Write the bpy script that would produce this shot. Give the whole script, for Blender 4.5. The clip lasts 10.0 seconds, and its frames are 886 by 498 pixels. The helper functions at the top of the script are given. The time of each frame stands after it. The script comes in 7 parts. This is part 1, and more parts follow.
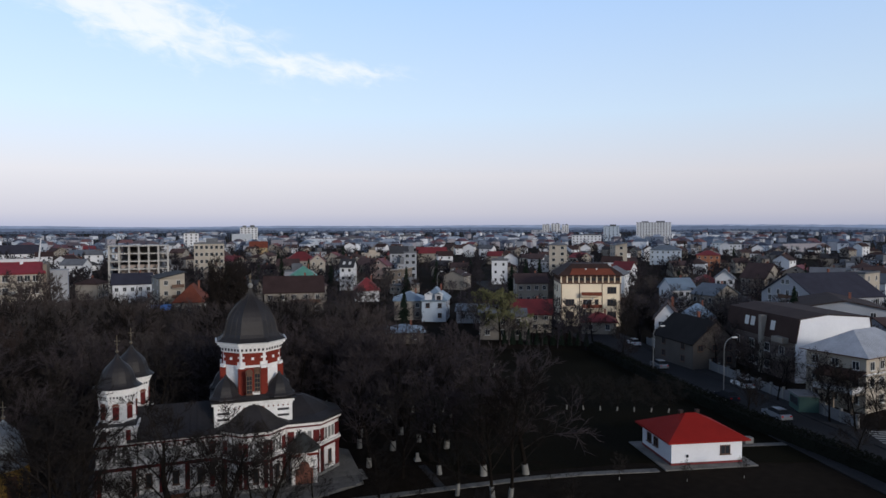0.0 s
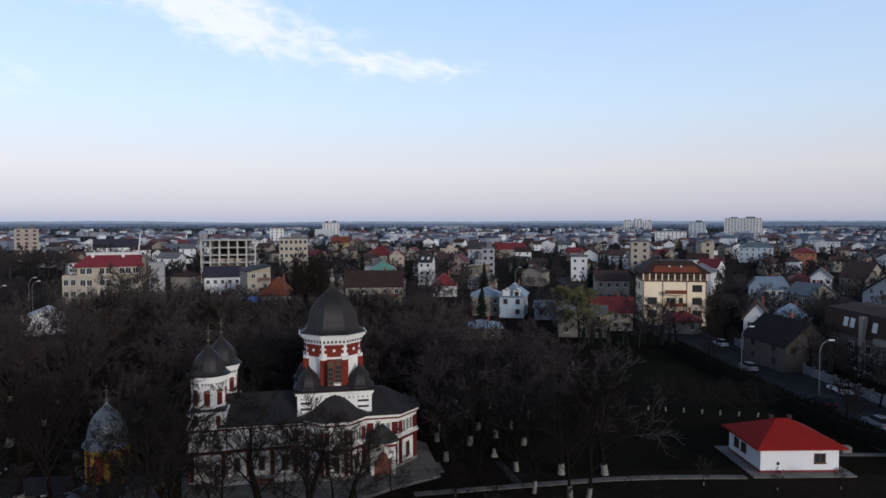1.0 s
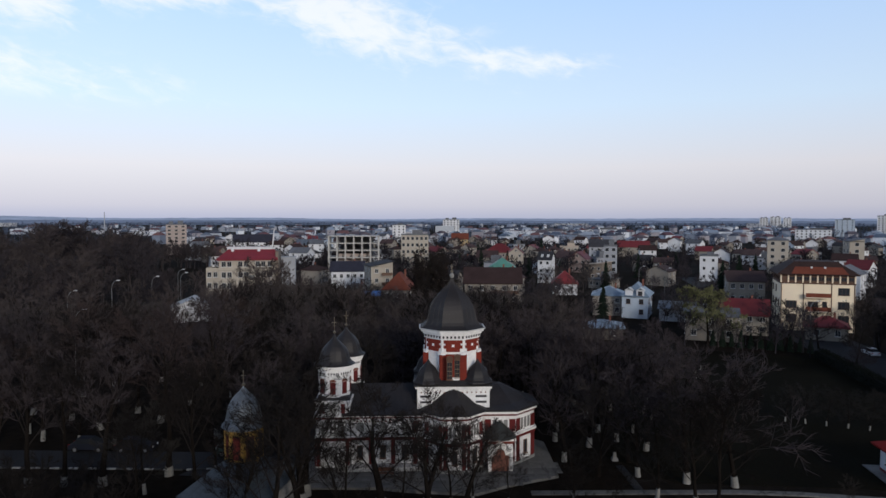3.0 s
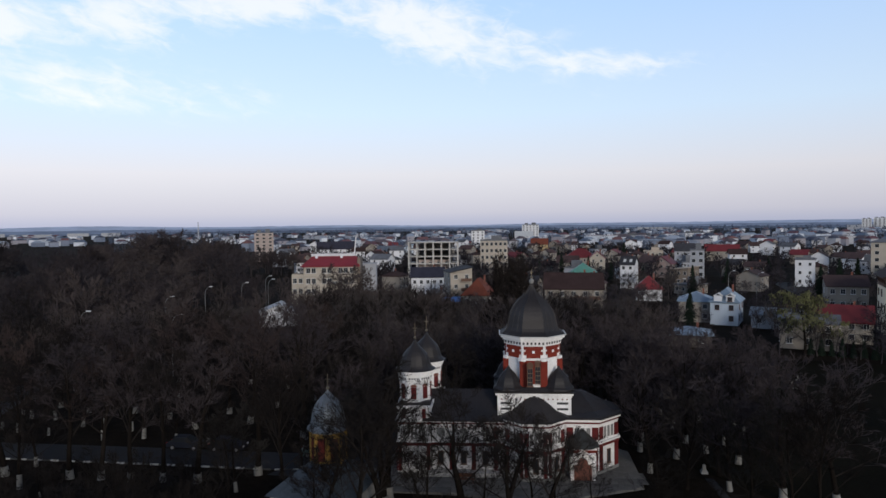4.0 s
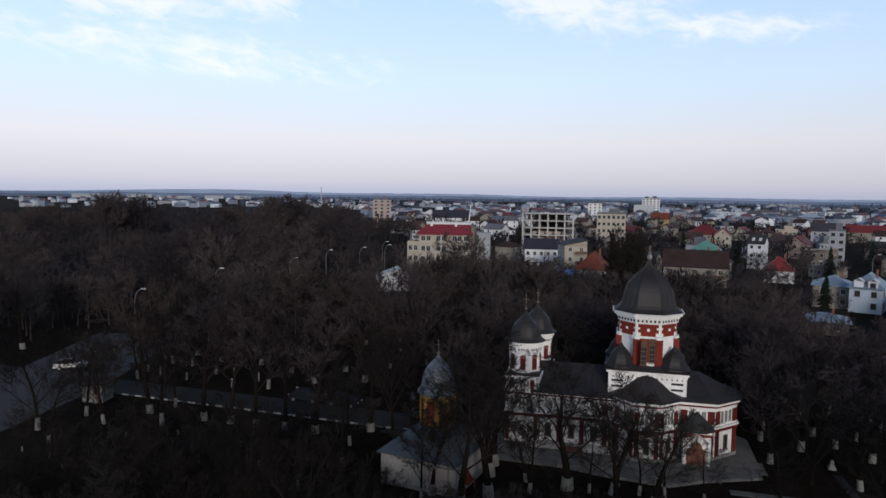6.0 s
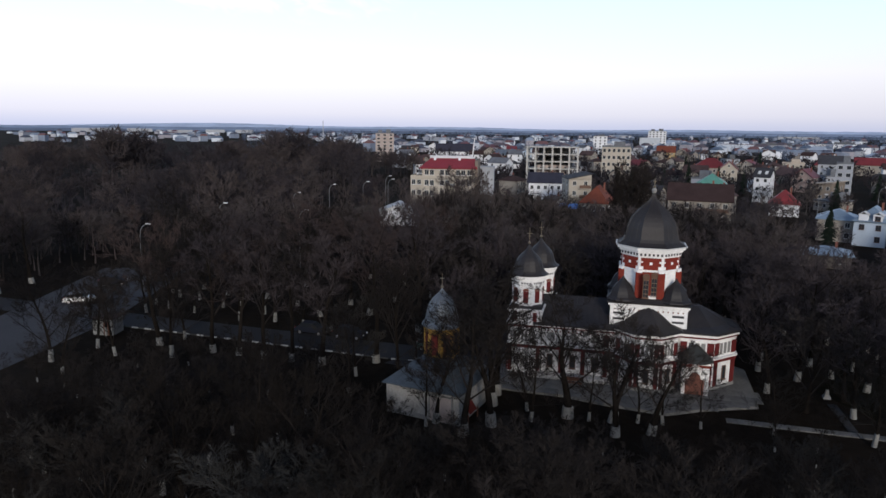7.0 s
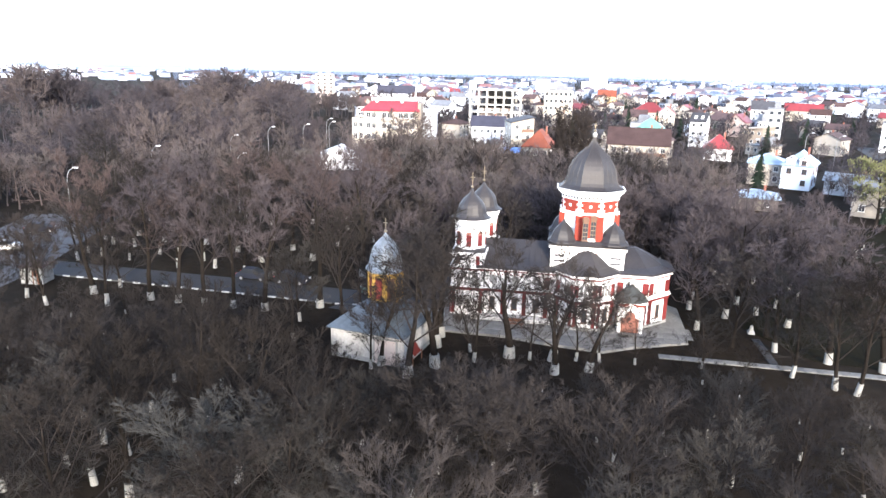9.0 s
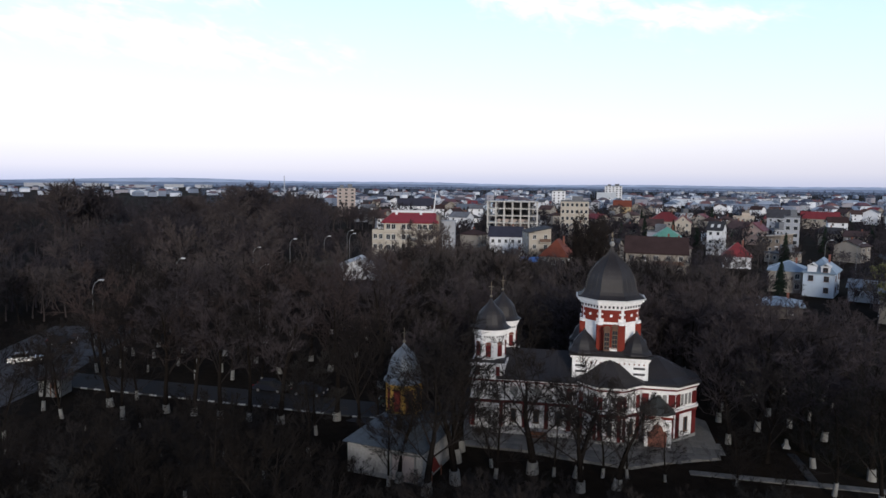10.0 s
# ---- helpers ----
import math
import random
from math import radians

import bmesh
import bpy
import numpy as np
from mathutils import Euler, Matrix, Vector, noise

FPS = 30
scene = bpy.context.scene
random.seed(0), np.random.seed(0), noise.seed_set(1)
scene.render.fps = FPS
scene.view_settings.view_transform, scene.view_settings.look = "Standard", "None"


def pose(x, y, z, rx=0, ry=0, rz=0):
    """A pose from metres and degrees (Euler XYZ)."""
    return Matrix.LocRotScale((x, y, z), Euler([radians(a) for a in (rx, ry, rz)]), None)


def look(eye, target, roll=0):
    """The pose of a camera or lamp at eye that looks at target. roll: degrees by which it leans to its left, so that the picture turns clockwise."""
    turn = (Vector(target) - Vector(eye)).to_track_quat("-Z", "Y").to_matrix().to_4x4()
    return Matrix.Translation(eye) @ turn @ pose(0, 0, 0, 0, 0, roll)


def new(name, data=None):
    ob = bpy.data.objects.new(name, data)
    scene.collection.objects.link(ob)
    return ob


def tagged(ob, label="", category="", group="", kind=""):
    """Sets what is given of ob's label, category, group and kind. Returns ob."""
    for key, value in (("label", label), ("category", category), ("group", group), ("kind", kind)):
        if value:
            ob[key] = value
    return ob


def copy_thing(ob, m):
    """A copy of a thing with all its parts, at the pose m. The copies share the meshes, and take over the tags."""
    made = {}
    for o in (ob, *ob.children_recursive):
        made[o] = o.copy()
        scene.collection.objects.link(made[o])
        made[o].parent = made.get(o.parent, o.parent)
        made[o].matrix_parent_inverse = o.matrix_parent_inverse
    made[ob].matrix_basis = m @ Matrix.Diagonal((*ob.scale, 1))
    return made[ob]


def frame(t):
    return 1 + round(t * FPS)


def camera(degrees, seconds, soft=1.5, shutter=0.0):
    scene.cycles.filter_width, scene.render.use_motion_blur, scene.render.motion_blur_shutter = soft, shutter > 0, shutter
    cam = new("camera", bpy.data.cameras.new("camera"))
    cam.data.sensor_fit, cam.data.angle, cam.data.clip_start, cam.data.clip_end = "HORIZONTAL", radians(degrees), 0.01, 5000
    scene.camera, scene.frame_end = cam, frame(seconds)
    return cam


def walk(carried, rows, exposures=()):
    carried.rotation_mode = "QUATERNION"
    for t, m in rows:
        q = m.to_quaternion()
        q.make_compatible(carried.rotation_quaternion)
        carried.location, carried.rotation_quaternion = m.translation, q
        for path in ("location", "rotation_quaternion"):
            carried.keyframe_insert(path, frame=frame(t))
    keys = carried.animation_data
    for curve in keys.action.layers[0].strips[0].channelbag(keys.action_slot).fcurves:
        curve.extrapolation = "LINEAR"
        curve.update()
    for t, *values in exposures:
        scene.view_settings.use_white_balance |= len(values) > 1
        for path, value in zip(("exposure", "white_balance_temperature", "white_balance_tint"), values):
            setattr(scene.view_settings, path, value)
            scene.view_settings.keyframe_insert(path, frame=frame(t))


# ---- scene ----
# ---- camera ----
EYE = 26.0
cam = camera(66.76, 10.0)
# seconds, yaw, pitch, roll: the camera hovers at one spot and turns
TURNS = [
    (0.0, 0.00, -1.93, 0.13),
    (0.5, 3.18, -2.01, -0.03),
    (1.0, 6.65, -2.29, 0.04),
    (1.5, 9.44, -2.14, 0.22),
    (2.0, 11.61, -2.39, 0.32),
    (2.5, 13.77, -2.34, -0.02),
    (2.7, 14.93, -2.45, -0.10),
    (3.8, 22.12, -2.21, 0.55),
    (4.0, 23.50, -2.03, 0.66),
    (4.5, 26.60, -1.73, -0.14),
    (5.0, 29.17, -1.76, -0.29),
    (5.5, 31.75, -1.90, -0.34),
    (5.7, 32.48, -2.84, -0.55),
    (6.8, 33.90, -9.06, -0.72),
    (7.0, 33.55, -10.19, -0.62),
    (7.5, 31.60, -13.98, -0.03),
    (8.0, 31.21, -15.85, -1.45),
    (8.5, 31.01, -16.06, -1.33),
    (9.0, 28.77, -14.86, -1.30),
    (9.5, 29.69, -9.65, -0.85),
    (10.0, 30.28, -5.56, -0.66),
]
STOPS = [(0.0, -0.24, 6500, 10), (5.5, -0.27, 6500, 10), (7.0, 0.12, 6500, 10), (7.5, 1.0, 6700, 10), (8.0, 2.55, 6800, 10), (8.5, 3.0, 6800, 10), (9.0, 3.0, 6800, 10), (9.5, 0.98, 6700, 10), (10.0, 0.15, 6500, 10)]
walk(cam, [(t, pose(0, 0, EYE, 90 + pitch, roll, yaw)) for t, yaw, pitch, roll in TURNS], STOPS)

# ---- world and sun ----
SUN_ELEVATION, SUN_BEARING = 16.0, 140.0    # degrees; bearing clockwise from the y axis
world = bpy.data.worlds.new("hazy_evening_sky")
scene.world = world
world.use_nodes = True
wn, wl = world.node_tree.nodes, world.node_tree.links
wn.clear()


def wnode(kind, **values):
    node = wn.new(kind)
    for key, value in values.items():
        node.inputs[key].default_value = value
    return node


def wmath(op, a, b=None, c=None):
    node = wn.new("ShaderNodeMath")
    node.operation = op
    for i, value in enumerate((a, b, c)):
        if value is None:
            continue
        if isinstance(value, (int, float)):
            node.inputs[i].default_value = value
        else:
            wl.new(value, node.inputs[i])
    return node.outputs[0]


sky = wn.new("ShaderNodeTexSky")
sky.sky_type, sky.sun_disc = "NISHITA", False
sky.sun_elevation, sky.sun_rotation = radians(SUN_ELEVATION), radians(SUN_BEARING)
sky.air_density, sky.dust_density, sky.ozone_density = 1.0, 2.0, 1.5
coord = wn.new("ShaderNodeTexCoord")
split = wn.new("ShaderNodeSeparateXYZ")
wl.new(coord.outputs["Generated"], split.inputs[0])
height = split.outputs["Z"]
# haze that thins out upwards
ramp = wn.new("ShaderNodeValToRGB")
wl.new(wmath("MULTIPLY", height, 1.6), ramp.inputs[0])
SKY_RAMP = [(0.0, (0.43, 0.46, 0.62)), (0.03, (0.56, 0.56, 0.67)), (0.12, (0.70, 0.68, 0.75)), (0.26, (0.61, 0.755, 0.94)),
            (0.56, (0.42, 0.635, 1.0)), (0.72, (0.22, 0.30, 0.50)), (1.0, (0.09, 0.12, 0.20))]
while len(ramp.color_ramp.elements) < len(SKY_RAMP):
    ramp.color_ramp.elements.new(0.5)
for el, (at_, rgb) in zip(ramp.color_ramp.elements, SKY_RAMP):
    el.position, el.color = at_, (*rgb, 1)
# high thin cloud: rippled banks, each with its bearing, elevation, half width, half height, slope and weight in degrees
bearing = wmath("MULTIPLY", wmath("ARCTAN2", split.outputs["X"], split.outputs["Y"]), 57.2958)
rise_ = wmath("MULTIPLY", wmath("ARCSINE", height), 57.2958)
CLOUDS = [(-25.0, 16.4, 9.5, 2.7, -0.27, 1.05), (-30.0, 21.5, 16.0, 2.6, -0.05, 1.0), (-10.5, 12.9, 8.0, 1.1, -0.09, 0.8), (-39.5, 17.8, 8.5, 1.9, 0.14, 1.1), (-48.5, 15.6, 4.5, 2.0, 0.0, 1.0),
          (-60.0, 15.2, 8.5, 2.2, -0.06, 1.1), (-54.0, 10.9, 15.0, 2.0, -0.05, 0.72), (-12.5, 19.0, 2.0, 0.7, 0.0, 0.9), (-80.0, 17.0, 12.0, 4.0, 0.0, 0.9), (20.0, 27.0, 30.0, 4.0, 0.0, 0.8)]
bank = None
for az0, el0, wide_, tall_, slope_, weight_ in CLOUDS:
    da = wmath("SUBTRACT", bearing, az0)
    de = wmath("SUBTRACT", wmath("SUBTRACT", rise_, el0), wmath("MULTIPLY", da, slope_))
    r2 = wmath("ADD", wmath("POWER", wmath("ABSOLUTE", wmath("DIVIDE", da, wide_)), 2.0), wmath("POWER", wmath("ABSOLUTE", wmath("DIVIDE", de, tall_)), 2.0))
    one = wmath("MULTIPLY", wmath("EXPONENT", wmath("MULTIPLY", r2, -0.8)), weight_)
    bank = one if bank is None else wmath("MAXIMUM", bank, one)
flat = wn.new("ShaderNodeCombineXYZ")
wl.new(bearing, flat.inputs[0])
wl.new(wmath("ADD", wmath("MULTIPLY", rise_, 2.3), wmath("MULTIPLY", bearing, 0.35)), flat.inputs[1])
puffs = wnode("ShaderNodeTexNoise", Scale=0.42, Detail=7.0, Roughness=0.6, Distortion=0.5)
shreds = wnode("ShaderNodeTexNoise", Scale=0.12, Detail=3.0, Roughness=0.5)
wl.new(flat.outputs[0], puffs.inputs["Vector"])
wl.new(flat.outputs[0], shreds.inputs["Vector"])
cover = wmath("ADD", bank, wmath("ADD", wmath("MULTIPLY", wmath("SUBTRACT", puffs.outputs[0], 0.5), 1.6), wmath("MULTIPLY", wmath("SUBTRACT", shreds.outputs[0], 0.5), 0.9)))
thick = wn.new("ShaderNodeMapRange")
thick.interpolation_type = "SMOOTHSTEP"
thick.inputs["From Min"].default_value, thick.inputs["From Max"].default_value = 0.22, 1.10
wl.new(cover, thick.inputs[0])
veil = wmath("MULTIPLY", thick.outputs[0], wmath("MINIMUM", wmath("MULTIPLY", bank, 2.2), 1.0))
mix = wn.new("ShaderNodeMix")
mix.data_type = "RGBA"
wl.new(wmath("MULTIPLY", veil, 0.82), mix.inputs["Factor"])
side = wn.new("ShaderNodeVectorMath")
side.operation = "SCALE"
wl.new(ramp.outputs[0], side.inputs[0])
wl.new(wmath("MULTIPLY_ADD", split.outputs["X"], -0.15, 0.955), side.inputs["Scale"])
wl.new(side.outputs[0], mix.inputs["A"])
mix.inputs["B"].default_value = (0.95, 0.94, 0.97, 1)
back_sky, back_haze, both, out = (wn.new("ShaderNodeBackground"), wn.new("ShaderNodeBackground"),
                                  wn.new("ShaderNodeAddShader"), wn.new("ShaderNodeOutputWorld"))
wl.new(sky.outputs[0], back_sky.inputs[0])
wl.new(mix.outputs["Result"], back_haze.inputs[0])
back_sky.inputs[1].default_value, back_haze.inputs[1].default_value = 0.03, 1.16
wl.new(back_sky.outputs[0], both.inputs[0])
wl.new(back_haze.outputs[0], both.inputs[1])
wl.new(both.outputs[0], out.inputs[0])

sun = new("sun", bpy.data.lights.new("sun", "SUN"))
sun.data.energy, sun.data.angle, sun.data.color = 1.95, radians(10), (1.0, 0.93, 0.85)
b, a = radians(SUN_BEARING), radians(SUN_ELEVATION)
sun.matrix_world = look((math.sin(b) * math.cos(a) * 100, math.cos(b) * math.cos(a) * 100, math.sin(a) * 100), (0, 0, 0))

# ---- materials ----
MATS = {}


def surface(name, rgb, rough=0.85, vary=0.22, broad=0.35, fine=6.0, bump=0.15, metal=0.0, spread=0.0, island=False):
    """A procedural surface: broad stains, fine grain, relief, and a shift of tone from thing to thing."""
    m = bpy.data.materials.new(name)
    m.use_nodes = True
    nt = m.node_tree
    n, l = nt.nodes, nt.links
    p = n["Principled BSDF"]
    tc = n.new("ShaderNodeTexCoord")
    big, small = n.new("ShaderNodeTexNoise"), n.new("ShaderNodeTexNoise")
    for tex, scale, detail in ((big, broad, 4.0), (small, fine, 6.0)):
        tex.inputs["Scale"].default_value, tex.inputs["Detail"].default_value = scale, detail
        l.new(tc.outputs["Object"], tex.inputs["Vector"])
    both_ = n.new("ShaderNodeMath")
    both_.operation = "MULTIPLY_ADD"
    both_.inputs[1].default_value = 0.6
    half = n.new("ShaderNodeMath")
    half.operation = "MULTIPLY"
    half.inputs[1].default_value = 0.4
    l.new(small.outputs[0], half.inputs[0])
    l.new(big.outputs[0], both_.inputs[0])
    l.new(half.outputs[0], both_.inputs[2])
    tone = n.new("ShaderNodeMapRange")
    tone.inputs["From Min"].default_value, tone.inputs["From Max"].default_value = 0.3, 0.7
    tone.inputs["To Min"].default_value, tone.inputs["To Max"].default_value = 1.0 - vary, 1.0 + vary
    l.new(both_.outputs[0], tone.inputs[0])
    value = tone.outputs[0]
    if spread:
        if island:
            rnd = n.new("ShaderNodeNewGeometry").outputs["Random Per Island"]
        else:
            rnd = n.new("ShaderNodeObjectInfo").outputs["Random"]
        sr = n.new("ShaderNodeMapRange")
        sr.inputs["To Min"].default_value, sr.inputs["To Max"].default_value = 1.0 - spread, 1.0 + spread
        l.new(rnd, sr.inputs[0])
        mul = n.new("ShaderNodeMath")
        mul.operation = "MULTIPLY"
        l.new(value, mul.inputs[0])
        l.new(sr.outputs[0], mul.inputs[1])
        value = mul.outputs[0]
    hsv = n.new("ShaderNodeHueSaturation")
    hsv.inputs["Color"].default_value = (*rgb, 1)
    l.new(value, hsv.inputs["Value"])
    l.new(hsv.outputs[0], p.inputs["Base Color"])
    p.inputs["Roughness"].default_value, p.inputs["Metallic"].default_value = rough, metal
    p.inputs["Specular IOR Level"].default_value = 0.02 if rough > 0.92 else 0.15 if rough > 0.69 else 0.4
    if bump:
        bp = n.new("ShaderNodeBump")
        bp.inputs["Strength"].default_value, bp.inputs["Distance"].default_value = bump, 0.05
        l.new(small.outputs[0], bp.inputs["Height"])
        l.new(bp.outputs[0], p.inputs["Normal"])
    MATS[name] = m
    return m


def palette(name, colours, rough=0.85, vary=0.15):
    """A surface whose colour is drawn per mesh island from a palette."""
    m = surface(name, (0.5, 0.5, 0.5), rough, vary, bump=0)
    nt = m.node_tree
    geo, rampn = nt.nodes.new("ShaderNodeNewGeometry"), nt.nodes.new("ShaderNodeValToRGB")
    rampn.color_ramp.interpolation = "CONSTANT"
    while len(rampn.color_ramp.elements) < len(colours):
        rampn.color_ramp.elements.new(0.5)
    for i, (el_, c) in enumerate(zip(rampn.color_ramp.elements, colours)):
        el_.position, el_.color = i / len(colours), (*c, 1)
    nt.links.new(geo.outputs["Random Per Island"], rampn.inputs[0])
    for node in nt.nodes:
        if node.type == "HUE_SAT":
            nt.links.new(rampn.outputs[0], node.inputs["Color"])
    return m


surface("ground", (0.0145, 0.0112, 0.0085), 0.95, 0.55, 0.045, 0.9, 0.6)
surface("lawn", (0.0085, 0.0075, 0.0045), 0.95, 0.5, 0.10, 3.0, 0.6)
surface("asphalt", (0.024, 0.024, 0.026), 0.85, 0.3, 0.15, 9.0, 0.2)
surface("plaza", (0.047, 0.047, 0.051), 0.8, 0.3, 0.12, 4.0, 0.2)
surface("concrete", (0.405, 0.392, 0.371), 0.9, 0.3, 0.35, 5.0, 0.25)
surface("paving", (0.130, 0.126, 0.118), 0.85, 0.35, 0.5, 4.0, 0.2, spread=0.15)
surface("footway", (0.030, 0.030, 0.0315), 0.9, 0.3, 0.3, 5.0, 0.2)
surface("kerb_white", (0.36, 0.36, 0.35), 0.8, 0.2)
surface("kerb_grey", (0.22, 0.22, 0.215), 0.85, 0.25)
surface("church_white", (0.75, 0.745, 0.735), 0.85, 0.22, 0.5, 5.0, 0.15)
surface("church_red", (0.110, 0.017, 0.017), 0.8, 0.22, 0.6, 8.0, 0.12)
surface("drum_red", (0.165, 0.026, 0.017), 0.8, 0.3, 0.6, 8.0, 0.12)
surface("church_brick", (0.18, 0.075, 0.055), 0.85, 0.3, 0.8, 8.0, 0.2)
surface("church_roof", (0.0215, 0.0190, 0.0195), 0.58, 0.35, 0.45, 3.0, 0.12, 0.15)
surface("porch_roof", (0.030, 0.032, 0.030), 0.58, 0.3, 0.5, 3.0, 0.12, 0.2)
surface("silver_roof", (0.15, 0.165, 0.18), 0.55, 0.3, 0.7, 4.0, 0.12, 0.7)
surface("zinc_roof", (0.50, 0.505, 0.52), 0.45, 0.2, 0.5, 4.0, 0.1, 0.4)
surface("chapel_wall", (0.3, 0.289, 0.27), 0.9, 0.45, 0.6, 5.0, 0.2)
surface("chapel_roof", (0.0701, 0.0863, 0.102), 0.5, 0.35, 0.4, 4.0, 0.15, 0.5)
surface("painted_yellow", (0.30, 0.18, 0.045), 0.8, 0.4, 0.7, 3.0, 0.1)
surface("painted_red", (0.119, 0.021, 0.0168), 0.8, 0.35, 0.7, 3.0, 0.1)
surface("gilt", (0.24, 0.20, 0.14), 0.35, 0.1, bump=0, metal=0.9)
surface("dark_wood", (0.10, 0.045, 0.028), 0.7, 0.3, 0.8, 10.0, 0.2)
surface("glass_dark", (0.030, 0.034, 0.040), 0.12, 0.2, bump=0)
surface("frame_white", (0.547, 0.547, 0.531), 0.6, 0.08, bump=0)
surface("frame_brown", (0.10, 0.05, 0.03), 0.6, 0.15, bump=0)
surface("wall_white", (0.61, 0.62, 0.64), 0.85, 0.12, 0.3, 4.0, 0.1, spread=0.06)
surface("fresh_white", (0.74, 0.75, 0.78), 0.8, 0.06, 0.3, 4.0, 0.08)
surface("wall_pale", (0.32, 0.335, 0.365), 0.85, 0.15, 0.3, 4.0, 0.1, spread=0.08)
surface("wall_cream", (0.375, 0.336, 0.282), 0.85, 0.12, 0.3, 4.0, 0.1, spread=0.06)
surface("wall_beige", (0.245, 0.22, 0.19), 0.85, 0.18, 0.3, 4.0, 0.1, spread=0.1)
surface("wall_tan", (0.20, 0.165, 0.135), 0.85, 0.15, 0.3, 4.0, 0.1)
surface("wall_pink", (0.272, 0.211, 0.194), 0.85, 0.12, 0.3, 4.0, 0.1)
surface("wall_pinkish", (0.36, 0.305, 0.282), 0.85, 0.12, 0.3, 4.0, 0.1)
surface("wall_yellow", (0.36, 0.274, 0.156), 0.85, 0.12, 0.3, 4.0, 0.1)
surface("wall_hotel", (0.82, 0.70, 0.52), 0.85, 0.08, 0.3, 4.0, 0.1)
surface("wall_bluish", (0.39, 0.45, 0.52), 0.85, 0.12, 0.3, 4.0, 0.1)
surface("wall_brick", (0.34, 0.14, 0.08), 0.9, 0.25, 0.4, 6.0, 0.2)
surface("wall_brown", (0.12, 0.095, 0.085), 0.85, 0.2, 0.4, 4.0, 0.1)
surface("roof_red", (0.140, 0.019, 0.021), 0.6, 0.25, 0.4, 5.0, 0.2, spread=0.2)
surface("roof_bright_red", (0.25, 0.014, 0.010), 0.75, 0.12, 0.4, 5.0, 0.15)
surface("roof_darkred", (0.042, 0.025, 0.023), 0.8, 0.3, 0.4, 5.0, 0.2)
surface("roof_orange", (0.155, 0.046, 0.028), 0.8, 0.25, 0.4, 5.0, 0.2)
surface("roof_brown", (0.062, 0.040, 0.038), 0.8, 0.3, 0.4, 5.0, 0.2, spread=0.25)
surface("roof_dark", (0.045, 0.045, 0.05), 0.8, 0.3, 0.4, 5.0, 0.2, spread=0.2)
surface("roof_navy", (0.034, 0.034, 0.048), 0.8, 0.25, 0.4, 5.0, 0.2)
surface("roof_blue", (0.176, 0.232, 0.288), 0.45, 0.25, 0.4, 4.0, 0.15, 0.3, spread=0.15)
surface("roof_bluegrey", (0.12, 0.144, 0.168), 0.5, 0.3, 0.4, 4.0, 0.15, 0.3, spread=0.2)
surface("roof_grey", (0.115, 0.120, 0.132), 0.75, 0.3, 0.4, 4.0, 0.15, spread=0.2)
surface("roof_white", (0.416, 0.432, 0.44), 0.55, 0.2, 0.4, 4.0, 0.1)
surface("roof_green", (0.09, 0.24, 0.19), 0.55, 0.25, 0.4, 4.0, 0.15)
surface("roof_tan", (0.40, 0.34, 0.28), 0.8, 0.25, 0.4, 4.0, 0.15)
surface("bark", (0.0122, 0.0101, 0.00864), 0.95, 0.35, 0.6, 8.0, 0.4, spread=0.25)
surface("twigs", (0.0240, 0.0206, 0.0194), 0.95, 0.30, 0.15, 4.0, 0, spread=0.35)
surface("twigs_pale", (0.026, 0.0240, 0.0225), 0.95, 0.25, 0.15, 4.0, 0, spread=0.2)
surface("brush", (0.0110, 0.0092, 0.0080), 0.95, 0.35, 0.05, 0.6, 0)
# twigs_red and twigs_grey: own browns, lightened for the haze over farther woods
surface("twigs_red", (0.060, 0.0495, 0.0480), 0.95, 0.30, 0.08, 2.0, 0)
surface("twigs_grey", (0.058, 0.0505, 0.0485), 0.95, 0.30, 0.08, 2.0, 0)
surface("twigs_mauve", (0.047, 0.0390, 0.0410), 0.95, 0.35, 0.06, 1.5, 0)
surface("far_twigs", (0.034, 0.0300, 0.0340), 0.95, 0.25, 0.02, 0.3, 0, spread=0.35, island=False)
surface("buds", (0.095, 0.098, 0.046), 0.9, 0.3, 0.5, 5.0, 0, spread=0.2, island=True)
surface("needles", (0.012, 0.020, 0.013), 0.9, 0.35, 0.5, 5.0, 0, spread=0.25)
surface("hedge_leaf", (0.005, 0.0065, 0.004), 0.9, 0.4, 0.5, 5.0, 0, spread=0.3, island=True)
surface("whitewash", (0.20, 0.197, 0.185), 0.9, 0.3, 1.0, 8.0, 0.2)
surface("lamp_grey", (0.18, 0.186, 0.192), 0.5, 0.15, bump=0, metal=0.4)
surface("lamp_head", (0.54, 0.547, 0.555), 0.35, 0.08, bump=0)
surface("tyre", (0.02, 0.02, 0.02), 0.8, 0.1, bump=0)
surface("rim", (0.45, 0.45, 0.46), 0.35, 0.1, bump=0, metal=0.8)
surface("car_white", (0.68, 0.69, 0.71), 0.25, 0.04, bump=0)
surface("car_silver", (0.40, 0.42, 0.45), 0.25, 0.04, bump=0, metal=0.5)
surface("car_dark", (0.012, 0.014, 0.022), 0.75, 0.05, bump=0)
surface("car_teal", (0.05, 0.10, 0.09), 0.3, 0.08, bump=0)
surface("car_glass", (0.012, 0.014, 0.017), 0.72, 0.1, bump=0)
surface("headlight", (0.7, 0.7, 0.7), 0.1, 0.05, bump=0)
surface("tail_light", (0.4, 0.02, 0.02), 0.2, 0.05, bump=0)
surface("fence_grey", (0.168, 0.174, 0.186), 0.7, 0.2, 0.5, 5.0, 0.1)
